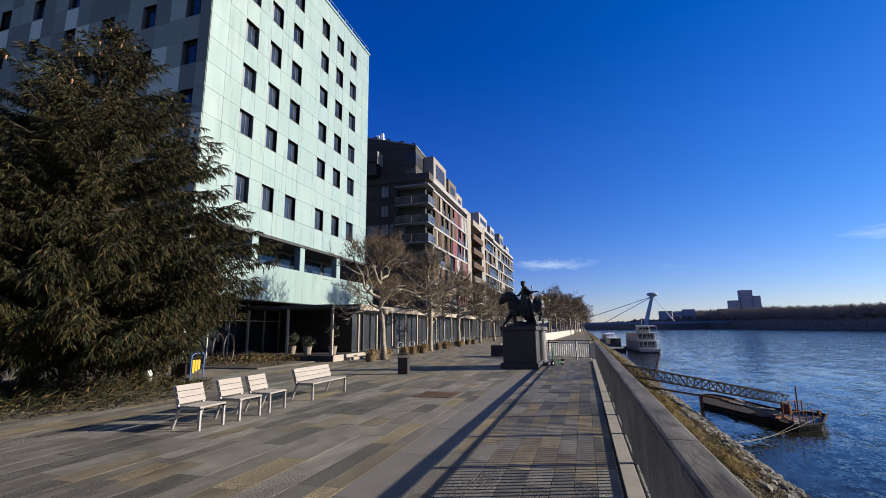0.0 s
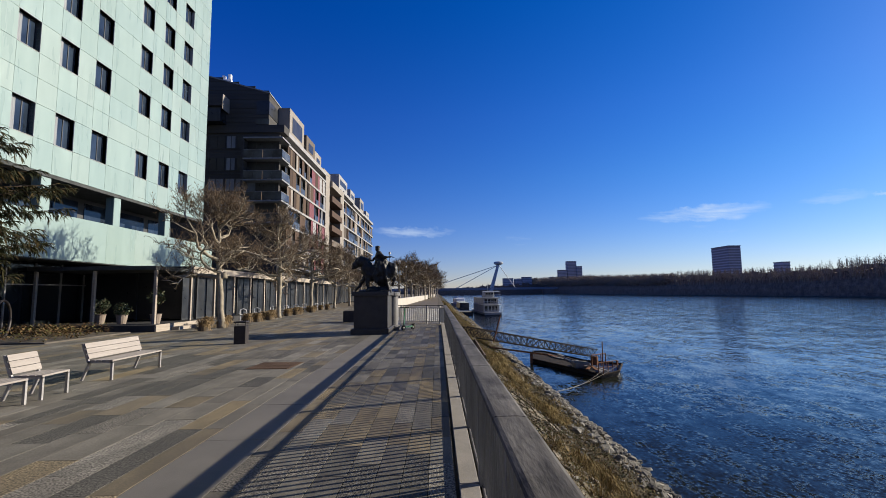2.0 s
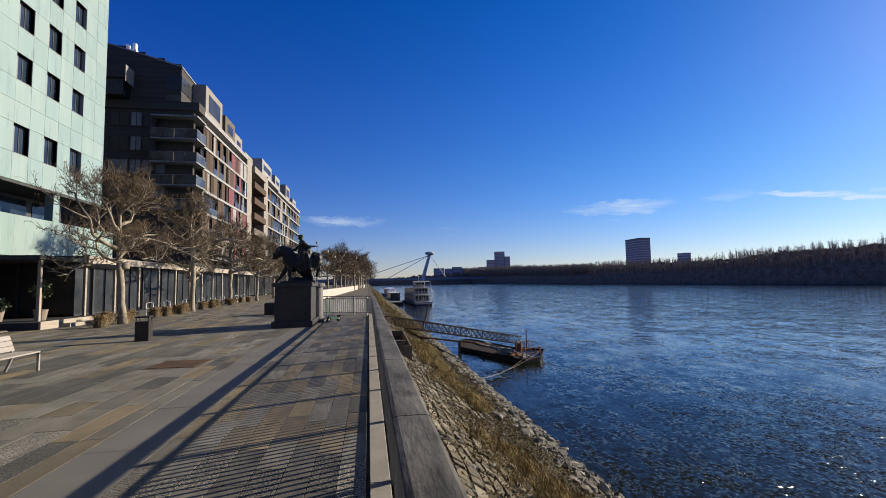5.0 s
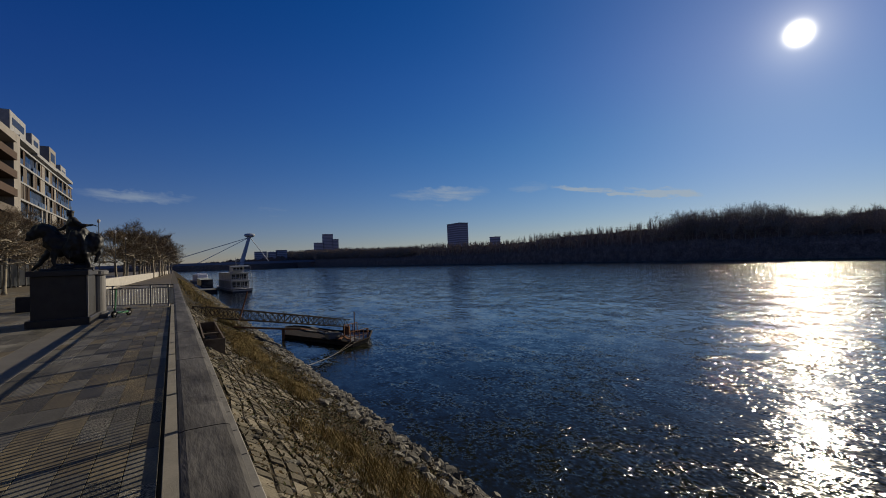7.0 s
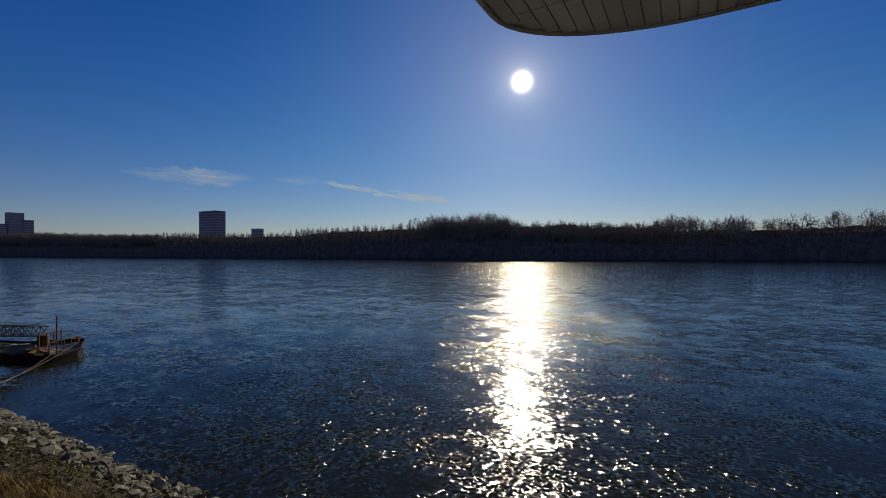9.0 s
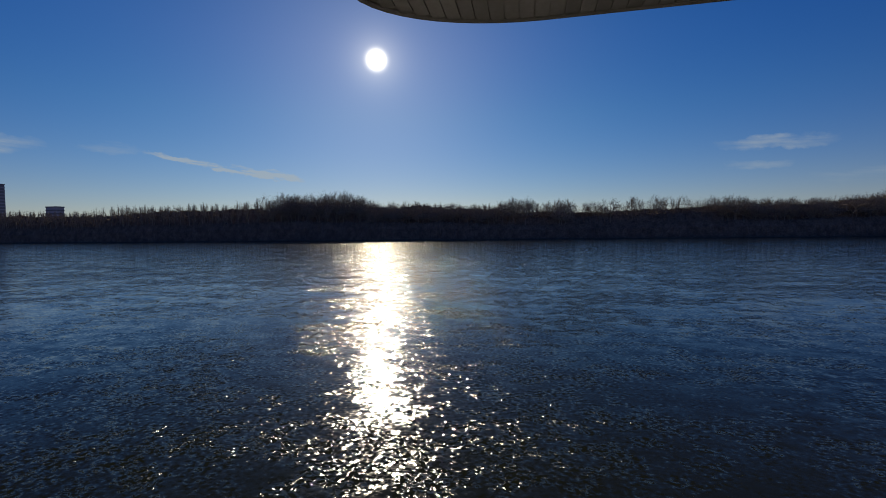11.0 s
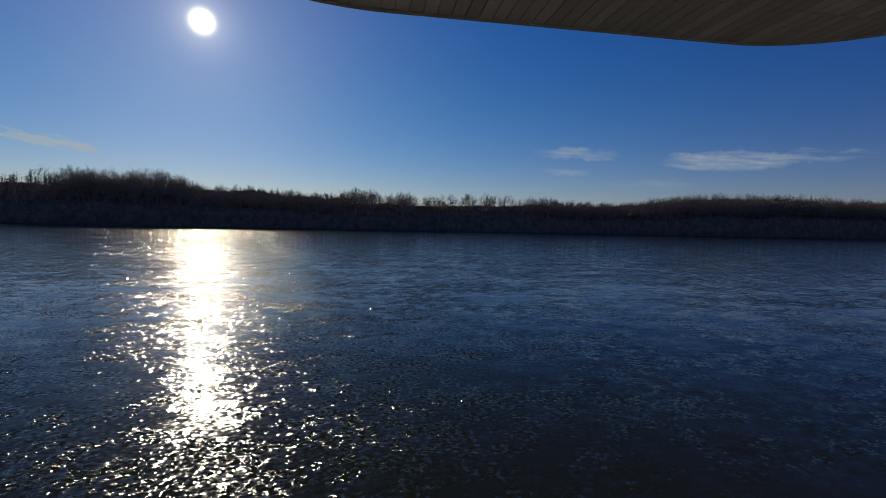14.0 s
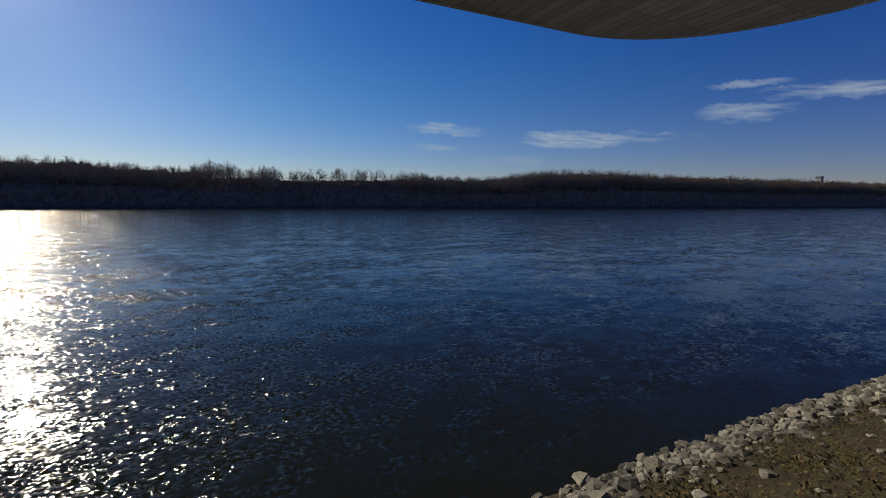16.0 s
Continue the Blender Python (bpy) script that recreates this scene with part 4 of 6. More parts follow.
far_block = thing("apartment_house", "pale rendered apartment house beside the tall hotel", "building", (-27, 56.5, 0))
part("wall", Mesh().box(-12, -4.6, 8, 14, 0, 34.6), "white", far_block)
part("chimney", Mesh().box(-5.3, -4.9, 8.5, 9, 34.6, 35.7).box(-6.2, -5.8, 8.5, 9, 34.6, 35.5), "white", far_block)

# ---- cantilevered building overhead: its slatted underside ----
over = thing("canopy", "broad cantilevered canopy with rounded corners and a slatted grey underside", "canopy", (0, 0, 0))
CZ = 8.0


def canopy_outline(grow=0.0):
    """Rounded plan of the overhang, corner by corner."""
    x0, x1, y0, y1 = -6.0, 13.24 + grow, -18.2 - grow, 4.5 + grow
    pts = []
    rx, ry = 2.8, 5.0
    for k in range(13):
        a = radians(90 - k * 7.5)
        pts.append((x1 + 0.2 - rx + rx * math.cos(a), y1 - ry + ry * math.sin(a)))
    rx, ry = 7.0, 6.5
    for k in range(15):
        a = radians(-k * 90 / 14)
        pts.append((x1 - rx + rx * math.cos(a), y0 + ry + ry * math.sin(a)))
    return [(x0, y1)] + pts + [(x0, y0)]


rim_pts = canopy_outline()
slab_c = Mesh().solid([(x, y, CZ + 0.05) for x, y in rim_pts[::-1]], [(x, y, CZ + 2.4) for x, y in canopy_outline(0.5)[::-1]])
part("body", slab_c, "canopy", over)
soff = Mesh()


def x_span(y):
    """Where the outline is cut by a line of constant y: the river end."""
    best = None
    for (xa, ya), (xb, yb) in zip(rim_pts, rim_pts[1:]):
        if (ya - y) * (yb - y) <= 0 and ya != yb:
            x = xa + (xb - xa) * (y - ya) / (yb - ya)
            best = x if best is None else max(best, x)
    return best


y = -17.9
while y < 4.1:
    xe = min(x_span(y) or 0, x_span(y + 0.4) or 0) - 0.02
    x = -5.9
    while x < xe:
        x2 = min(x + 2.4, xe)
        soff.box(x + 0.012, x2 - 0.012, y + 0.018, y + 0.402, CZ - 0.02, CZ + 0.045)
        x = x2
    y += 0.42
part("soffit_slats", soff, "canopy", over)
part("edge_trim", Mesh().tube([(x, y, CZ + 0.0) for x, y in rim_pts], 0.07, 6), "canopy", over)
part("core", Mesh().box(-6, -2.5, -18, -9, -0.04, CZ + 0.05), "concrete", over)

# ---- far bank: woods, blocks, bridge ----
WOOD_Y = [-1000, -755, -368, -290, -230, -194, -158, -122, -97, -40, 6, 21, 52, 80, 102, 112, 165, 184, 297, 320, 469, 560, 842, 1600]
WOOD_TOP = [30, 30, 27, 28.5, 27.5, 22, 18.5, 19, 22.5, 21, 22, 18.5, 20, 22, 22, 29, 29.5, 24.5, 24, 20, 25, 24, 34, 52]
WOOD_MASS = [28, 28, 24, 24.5, 22, 17.5, 15, 14.5, 14.5, 12.5, 13, 15.5, 17, 18.5, 18.5, 19.5, 20, 19.5, 18.5, 16, 18, 19, 27, 42]


def build_woods():
    """Bare trees: forked trunks under domed crowns of limbs and fine twigs."""
    rnd = random.Random(21)
    m = Mesh()

    def twig(b, out, ln, half):
        e = b + (out + Vector((rnd.uniform(-0.7, 0.7), rnd.uniform(-0.7, 0.7), rnd.uniform(-0.2, 0.8)))) * ln
        v = Vector((rnd.uniform(-1, 1), rnd.uniform(-1, 1), rnd.uniform(-0.6, 0.6))).normalized() * half
        m.face([b - v, b + v, e])

    def tree(x, y, h, z0, thick, wide, limbs, boughs):
        foot = Vector((x, y, z0))
        fork = foot + Vector((rnd.uniform(-0.5, 0.5), rnd.uniform(-0.5, 0.5), h * rnd.uniform(0.40, 0.52)))
        s = thick
        m.face([foot + Vector((0, -0.22 * s, 0)), foot + Vector((0, 0.22 * s, 0)), fork + Vector((0, 0.13 * s, 0)), fork + Vector((0, -0.13 * s, 0))])
        spread, rise = wide * h, z0 + h - fork.z

        def dome(u):
            return math.sqrt(max(0.04, 1 - u * u))
        for k in range(limbs):
            a, u = rnd.uniform(0, 6.283), math.sqrt(rnd.random())
            out = Vector((math.cos(a), math.sin(a), 0))
            tip = fork + out * spread * u + Vector((0, 0, rise * dome(u) * rnd.uniform(0.86, 0.97)))
            mid = fork.lerp(tip, 0.5) + out * spread * 0.14 + Vector((rnd.uniform(-0.5, 0.5), rnd.uniform(-0.5, 0.5), 0))
            w = Vector((-out.y, out.x, 0)) * 0.08 * s
            m.face([fork - w, fork + w, mid + w * 0.6, mid - w * 0.6])
            m.face([mid - w * 0.6, mid + w * 0.6, tip])
            # side boughs that run out to the round edge of the crown, each with a few sprays
            for _ in range(boughs):
                b = fork.lerp(mid, rnd.uniform(0.5, 1.0)) if rnd.random() < 0.4 else mid.lerp(tip, rnd.uniform(0.0, 0.7))
                a2, u2 = a + rnd.gauss(0, 0.8), min(1.0, max(0.0, u + rnd.gauss(0, 0.28)))
                e = fork + Vector((math.cos(a2), math.sin(a2), 0)) * spread * u2 + Vector((0, 0, rise * dome(u2) * rnd.uniform(0.80, 1.0)))
                if e.z < b.z:
                    e.z = b.z + rnd.uniform(0.0, 0.6)
                side = (e - b).cross(Vector((1, 0.2, 0))).normalized() * 0.075 * s
                m.face([b - side, b + side, e])
                for _ in range(3):
                    twig(b.lerp(e, rnd.uniform(0.3, 0.95)), out * 0.4, h * rnd.uniform(0.05, 0.09), 0.065 * s)
    y = -1000.0
    while y < 1500:
        d = math.hypot(262, y)
        top = float(np.interp(y, WOOD_Y, WOOD_TOP))
        few = -112 < y < 12
        comb = 172 < y < 520
        for row in range(4):
            if few and rnd.random() < 0.66:
                continue
            z0 = -2.5 + row * 0.8
            grow = rnd.uniform(0.93, 1.0) if comb else rnd.choice((0.80, 0.88, 0.94, 0.98, 1.0))
            wide = rnd.uniform(0.07, 0.11) if comb else rnd.uniform(0.34, 0.46) if few else rnd.uniform(0.24, 0.36)
            tree(269.5 + row * 7.5 + rnd.uniform(-3, 3), y + rnd.uniform(-2.5, 2.5), (top - z0) * grow, z0, 1.3 * max(1.0, d / 340), wide, 6 if comb else 13, 4 if comb else 7)
        y += 4.4 * max(1.0, d / 420)
    return m


whole("far_woods", build_woods(), "woods", "bare brown winter woods along the far bank", "woods", "stuff")


def build_thicket():
    """The closed lower part of the woods, ragged along its top with a fringe of twigs."""
    rnd = random.Random(5)
    m = Mesh()
    for x, f in ((264.5, 0.50), (276, 0.80), (292, 1.0)):
        y, last = -1000.0, None
        while y < 1520:
            step = 0.8 * max(1.0, abs(y) / 320)
            lump = 1.0 + 0.10 * noise.noise((y * 0.05, x, 0)) + 0.07 * noise.noise((y * 0.17, x, 4)) + 0.08 * noise.noise((y * 0.7, x, 8))
            h = (float(np.interp(y, WOOD_Y, WOOD_MASS)) + 3.0) * f * lump
            now = [(x + rnd.uniform(-0.2, 0.2), y, -4.4), (x + rnd.uniform(-0.3, 0.3), y, h * 0.55 - 3), (x + 2 + rnd.uniform(-0.3, 0.3), y, h - 3.6), (x + 7, y, h * 0.9 - 3), (x + 9, y, -4.4)]
            if last:
                for a, b, c, d in zip(last, last[1:], now[1:], now):
                    m.face([a, d, c, b])
            last = now
            for _ in range(7 if x > 290 else 3):
                b = Vector((x + rnd.uniform(0, 3), y + rnd.uniform(-1, 1) * step, h - 4.4))
                e = b + Vector((rnd.uniform(-1, 1), rnd.uniform(-1.2, 1.2), rnd.uniform(0.5, 1.4)))
                v = Vector((0, 0.16 * step, 0))
                m.face([b - v, b + v, e])
            y += step
    return m


whole("thicket", build_thicket(), "woods_floor", "dark undergrowth and scrub at the water's edge", "undergrowth", "stuff")


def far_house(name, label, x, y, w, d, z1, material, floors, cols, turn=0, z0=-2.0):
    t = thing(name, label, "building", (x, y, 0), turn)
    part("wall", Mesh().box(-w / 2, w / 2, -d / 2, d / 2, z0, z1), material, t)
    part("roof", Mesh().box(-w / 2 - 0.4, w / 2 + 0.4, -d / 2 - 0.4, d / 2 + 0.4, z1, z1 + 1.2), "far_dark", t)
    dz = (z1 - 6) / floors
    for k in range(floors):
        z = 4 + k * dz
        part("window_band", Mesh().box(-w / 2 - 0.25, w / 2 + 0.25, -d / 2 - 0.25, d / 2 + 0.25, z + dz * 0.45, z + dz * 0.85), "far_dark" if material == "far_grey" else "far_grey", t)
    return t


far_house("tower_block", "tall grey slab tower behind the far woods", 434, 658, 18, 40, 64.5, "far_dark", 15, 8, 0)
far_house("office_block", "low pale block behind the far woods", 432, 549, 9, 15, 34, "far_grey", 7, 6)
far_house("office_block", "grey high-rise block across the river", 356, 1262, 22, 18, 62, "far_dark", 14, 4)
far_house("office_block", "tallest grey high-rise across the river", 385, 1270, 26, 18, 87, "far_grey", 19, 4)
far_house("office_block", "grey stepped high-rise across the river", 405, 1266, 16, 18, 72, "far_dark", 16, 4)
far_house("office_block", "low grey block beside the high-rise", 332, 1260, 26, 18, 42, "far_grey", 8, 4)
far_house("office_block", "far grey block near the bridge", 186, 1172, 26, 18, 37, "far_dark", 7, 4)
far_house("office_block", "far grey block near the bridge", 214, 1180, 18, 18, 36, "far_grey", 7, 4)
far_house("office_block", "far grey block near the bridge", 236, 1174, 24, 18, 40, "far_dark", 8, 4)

bridge = thing("cable_bridge", "cable-stayed bridge with a leaning pylon and round lookout on top", "bridge", (0, 985, 0))
for dy in (-9, 9):
    part("pylon_leg", Mesh().solid([(112, dy - 2.5, -4), (119, dy - 2.5, -4), (119, dy + 2.5, -4), (112, dy + 2.5, -4)],
                                   [(133, dy * 0.3 - 2, 64), (138, dy * 0.3 - 2, 64), (138, dy * 0.3 + 2, 64), (133, dy * 0.3 + 2, 64)]), "bridge", bridge)
part("lookout", Mesh().turned([(4.5, 62), (10.0, 65.0), (10.8, 67.5), (9, 69.5), (4, 70.5)], 24, 136, 0), "bridge", bridge)
part("deck", Mesh().box(-420, 330, -10, 10, 7.5, 12.2), "far_dark", bridge)
for x in (-25, 40):
    for dy in (-8, 8):
        part("cable", Mesh().tube([(135, dy * 0.3, 62), (x, dy, 11)], 0.55, 5), "bridge", bridge)
part("cable", Mesh().tube([(137, 0, 62), (172, 0, 12)], 0.7, 5), "bridge", bridge)

# ---- low hills far downstream ----
hill = Mesh()
last = None
for k in range(60):
    u = k / 59
    x, y = 200 + 1900 * u, -2350.0
    h = 20 + 42 * math.sin(math.pi * min(1, u * 1.3)) ** 2 * (1 + 0.2 * noise.noise((u * 9, 1.0, 2.0)))
    now = [(x, y + 60, -4), (x, y, h * 0.6), (x, y - 90, h), (x, y - 400, -4)]
    if last:
        for a, b, c, d in zip(last, last[1:], now[1:], now):
            hill.face([a, b, c, d])
    last = now
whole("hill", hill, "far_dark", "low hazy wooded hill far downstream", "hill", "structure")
far_house("tower_block", "small dark tower above the woods downstream", 302, -676, 6, 6, 33, "far_dark", 5, 2)


def build_treeline():
    """Woods that close the river at its bend upstream."""
    rnd = random.Random(12)
    m = Mesh()
    for y, f in ((1120.0, 0.75), (1140.0, 1.0)):
        x, last = -170.0, None
        while x < 275:
            h = (17 + 8 * min(1.0, max(0.0, (x - 60) / 120))) * f * (1 + 0.25 * noise.noise((x * 0.02, y, 0)) + 0.25 * noise.noise((x * 0.11, y, 5)))
            now = [(x, y, -4.6), (x + rnd.uniform(-1, 1), y + 1, h * 0.6 - 4), (x + rnd.uniform(-1, 1), y + 4, h - 4), (x, y + 16, -4.6)]
            if last:
                for a, b, c, d in zip(last, last[1:], now[1:], now):
                    m.face([a, d, c, b])
            for _ in range(3):
                b = Vector((x + rnd.uniform(-2, 2), y + 3, h - 5))
                m.face([b - Vector((0.5, 0, 0)), b + Vector((0.5, 0, 0)), b + Vector((rnd.uniform(-1.5, 1.5), 0, rnd.uniform(1.5, 4.5)))])
            last = now
            x += 2.6
    return m


whole("treeline", build_treeline(), "woods_floor", "dark woods closing the river bend upstream", "woods", "stuff")

# ---- monument ----
monument = thing("pedestal", "dark granite statue pedestal with a painted sunlit edge and a round corner column", "pedestal", (-3.52, 20.75, 0))
part("plinth", Mesh().box(-0.86, 0.86, -1.25, 1.25, -0.02, 0.26, cut=0.03), "plinth", monument)
part("shaft", Mesh().box(-0.74, 0.74, -1.12, 1.12, 0.26, 1.72, cut=0.02), "plinth", monument)
# light strip painting the sun that catches the right-hand edge
part("edge_trim", Mesh().box(0.74, 0.785, -1.14, -1.06, 0.26, 1.72), "plinth_light", monument)
part("cornice", Mesh().box(-0.84, 0.84, -1.22, 1.22, 1.72, 1.90, cut=0.03), "plinth", monument)
part("column", Mesh().turned([(0.40, -0.02), (0.40, 0.22), (0.31, 0.26), (0.31, 1.66), (0.40, 1.70), (0.41, 1.84), (0.34, 1.88)], 24, 0.72, 1.30), "plinth_light", monument)
part("base_step", Mesh().box(0.40, 1.12, 0.86, 1.72, -0.02, 0.16, cut=0.02), "plinth_light", monument)


def build_statue():
    """A horse and rider as plain rounded bodies, one mesh. Along x: the head at -x."""
    bm = bmesh.new()

    def ball(x, y, z, rx, ry, rz, tilt=0.0):
        m = Matrix.Translation((x, y, z)) @ Matrix.Rotation(radians(tilt), 4, "Y") @ Matrix.Diagonal((rx, ry, rz, 1))
        bmesh.ops.create_icosphere(bm, subdivisions=2, radius=1.0, matrix=m)

    def limb(pts, r0, r1):
        pts = [Vector(p) for p in pts]
        n = 5 * (len(pts) - 1)
        for i in range(n + 1):
            u = i / n * (len(pts) - 1)
            k = min(int(u), len(pts) - 2)
            p = pts[k].lerp(pts[k + 1], u - k)
            r = r0 + (r1 - r0) * i / n
            bmesh.ops.create_icosphere(bm, subdivisions=1, radius=r, matrix=Matrix.Translation(p))
    # barrel, croup and chest
    ball(0.05, 0, 1.00, 0.60, 0.30, 0.31, -6)
    ball(-0.34, 0, 1.06, 0.31, 0.28, 0.36)
    ball(0.48, 0, 0.98, 0.34, 0.31, 0.35)
    # arched neck and head bent to the chest
    limb([(-0.36, 0, 1.22), (-0.50, 0, 1.46), (-0.68, 0.01, 1.52), (-0.82, 0.02, 1.44)], 0.27, 0.16)
    limb([(-0.80, 0.02, 1.46), (-0.96, 0.03, 1.28), (-1.02, 0.03, 1.12)], 0.15, 0.085)
    limb([(-0.62, 0, 1.62), (-0.42, 0, 1.55)], 0.10, 0.12)
    # legs: one foreleg thrust forward, the others set under the body
    limb([(-0.36, 0.16, 0.86), (-0.58, 0.17, 0.52), (-0.74, 0.17, 0.26), (-0.92, 0.17, 0.06)], 0.15, 0.06)
    limb([(-0.30, -0.16, 0.86), (-0.34, -0.17, 0.44), (-0.30, -0.17, 0.06)], 0.14, 0.06)
    limb([(0.46, 0.18, 0.85), (0.34, 0.19, 0.48), (0.46, 0.19, 0.06)], 0.18, 0.07)
    limb([(0.58, -0.18, 0.85), (0.56, -0.19, 0.46), (0.68, -0.19, 0.06)], 0.18, 0.07)
    # round drum and cloth behind the rider, hanging tail
    ball(0.84, -0.05, 1.02, 0.25, 0.30, 0.35)
    ball(0.74, 0, 1.18, 0.22, 0.26, 0.22)
    limb([(0.86, 0, 0.90), (0.92, 0, 0.62), (0.82, 0, 0.30)], 0.14, 0.07)
    # rider: skirted coat, leg, torso, arms, hat
    for y in (-0.30, 0.30):
        limb([(0.24, y * 0.7, 1.36), (0.14, y, 1.02), (-0.02, y, 0.74), (0.06, y, 0.46)], 0.15, 0.08)
        limb([(0.36, y * 0.6, 1.35), (0.48, y * 0.95, 1.0), (0.52, y, 0.62)], 0.15, 0.10)
    ball(0.24, 0, 1.46, 0.25, 0.24, 0.28)
    ball(0.20, 0, 1.70, 0.20, 0.26, 0.24, -12)
    limb([(0.24, -0.24, 1.78), (0.46, -0.30, 1.60), (0.74, -0.26, 1.64)], 0.095, 0.05)
    limb([(0.74, -0.26, 1.64), (0.96, -0.24, 1.58)], 0.03, 0.025)
    limb([(0.12, 0.24, 1.76), (-0.08, 0.30, 1.52), (-0.34, 0.18, 1.48)], 0.095, 0.05)
    limb([(0.16, 0, 1.84), (0.14, 0, 1.96)], 0.08, 0.07)
    ball(0.13, 0, 2.04, 0.11, 0.10, 0.13)
    ball(0.13, 0, 2.13, 0.12, 0.12, 0.05)
    # heavy cloak, saddle cloth and mane
    ball(0.34, 0, 1.32, 0.34, 0.33, 0.34)
    ball(0.22, 0, 0.98, 0.46, 0.37, 0.40)
    ball(0.30, 0, 0.62, 0.34, 0.30, 0.34)
    ball(-0.58, 0, 1.42, 0.32, 0.22, 0.26, 24)
    ball(-0.86, 0.02, 1.30, 0.17, 0.14, 0.22, 20)
    ball(0.66, 0, 0.88, 0.36, 0.34, 0.36)
    limb([(0.50, 0.1, 0.7), (0.60, 0.15, 0.35), (0.56, 0.15, 0.08)], 0.20, 0.12)
    ball(-0.18, 0, 0.78, 0.30, 0.28, 0.30)
    # rocky base
    ball(-0.05, 0, 0.10, 0.42, 0.34, 0.16)
    ball(0.42, 0.05, 0.12, 0.40, 0.32, 0.15)
    bmesh.ops.create_cube(bm, size=1.0, matrix=Matrix.Translation((0.02, 0, 0.01)) @ Matrix.Diagonal((1.5, 0.8, 0.12, 1)))
    me = bpy.data.meshes.new("statue")
    bm.to_mesh(me)
    bm.free()
    me.materials.append(M["bronze"])
    ob = new("statue", me)
    fuse = ob.modifiers.new("fuse", "REMESH")
    fuse.mode, fuse.voxel_size, fuse.use_smooth_shade = "VOXEL", 0.032, True
    folds = bpy.data.textures.new("folds", "CLOUDS")
    folds.noise_scale, folds.noise_depth = 0.16, 2
    crease = ob.modifiers.new("crease", "DISPLACE")
    crease.texture, crease.strength, crease.mid_level = folds, 0.09, 0.5
    ease = ob.modifiers.new("ease", "SMOOTH")
    ease.factor, ease.iterations = 0.5, 1
    return tagged(ob, "dark bronze equestrian statue on the granite pedestal", "statue")


statue = build_statue()
statue.matrix_basis = pose(-3.45, 20.55, 1.89, 0, 0, 6)


# ---- benches ----
def bench(width, label, name, at, turn):
    """A slatted seat on a steel frame, looking to +x; width along y."""
    b = thing(name, label, "bench", at, turn, group="benches on the promenade")
    for y in (0.0, width - 0.04):
        f = Mesh()
        f.solid([(0.50, y, 0), (0.55, y, 0), (0.55, y + 0.04, 0), (0.50, y + 0.04, 0)], [(0.50, y, 0.40), (0.55, y, 0.40), (0.55, y + 0.04, 0.40), (0.50, y + 0.04, 0.40)])
        f.solid([(-0.14, y, 0), (-0.09, y, 0), (-0.09, y + 0.04, 0), (-0.14, y + 0.04, 0)], [(0.02, y, 0.40), (0.07, y, 0.40), (0.07, y + 0.04, 0.40), (0.02, y + 0.04, 0.40)])
        f.box(0.00, 0.55, y, y + 0.04, 0.37, 0.405)
        f.solid([(-0.01, y, 0.37), (0.04, y, 0.37), (0.04, y + 0.04, 0.37), (-0.01, y + 0.04, 0.37)], [(-0.16, y, 0.79), (-0.12, y, 0.79), (-0.12, y + 0.04, 0.79), (-0.16, y + 0.04, 0.79)])
        part("leg_frame", f, "steel", b)
    for k in range(4):
        x = 0.06 + k * 0.125
        part("seat_slat", Mesh().box(x, x + 0.115, -0.01, width + 0.01, 0.405, 0.437, cut=0.006), "bench_wood", b)
    for k in range(3):
        z = 0.455 + k * 0.115
        x = 0.045 - (z - 0.37) * 0.357
        part("back_slat", Mesh().solid([(x, -0.005, z), (x + 0.028, -0.005, z + 0.008), (x + 0.028, width + 0.005, z + 0.008), (x, width + 0.005, z)],
                                       [(x - 0.037, -0.005, z + 0.105), (x - 0.009, -0.005, z + 0.113), (x - 0.009, width + 0.005, z + 0.113), (x - 0.037, width + 0.005, z + 0.105)]), "bench_wood", b)
    return b


bench(0.62, "single pale slatted seat on a steel frame, end of a row", "bench_seat", (-8.12, 5.84, 0), 0)
bench(0.62, "single pale slatted seat on a steel frame, middle of a row", "bench_seat", (-8.10, 6.86, 0), -2)
bench(0.62, "single pale slatted seat on a steel frame beside the long bench", "bench_seat", (-8.08, 7.72, 0), 3)
bench(1.72, "long pale slatted park bench with a back", "park_bench", (-8.16, 9.56, 0), 0)

# ---- litter bin, cover, planter, scooter ----
litter = thing("litter_bin", "square dark bronze litter bin with an open top", "bin", (-7.93, 16.65, 0), 8)
part("body", Mesh().box(-0.21, 0.21, -0.21, 0.21, -0.01, 0.66, cut=0.012), "bin", litter)
for x, y in ((-0.19, -0.19), (0.17, -0.19), (-0.19, 0.17), (0.17, 0.17)):
    part("corner_post", Mesh().box(x, x + 0.02, y, y + 0.02, 0.64, 0.80), "bin", litter)
part("lid", Mesh().box(-0.22, 0.22, -0.22, 0.22, 0.79, 0.835, cut=0.01), "bin", litter)

cover = thing("access_cover", "brown cast metal access cover in the paving", "cover", (-4.68, 11.25, 0), -3)
part("frame", Mesh().box(-0.55, 0.55, -0.55, 0.55, -0.03, 0.004), "grate", cover)
for k in range(9):
    part("bar", Mesh().box(-0.50, 0.50, -0.50 + k * 0.112, -0.50 + k * 0.112 + 0.095, 0.004, 0.012), "grate", cover)

tub = thing("planter_box", "square dark planter tub beside the monument", "planter", (-6.25, 29.0, 0), 6)
part("box", Mesh().box(-0.42, 0.42, -0.42, 0.42, -0.02, 0.72, cut=0.03), "bin", tub)
part("soil", Mesh().box(-0.38, 0.38, -0.38, 0.38, 0.70, 0.735), "earth", tub)


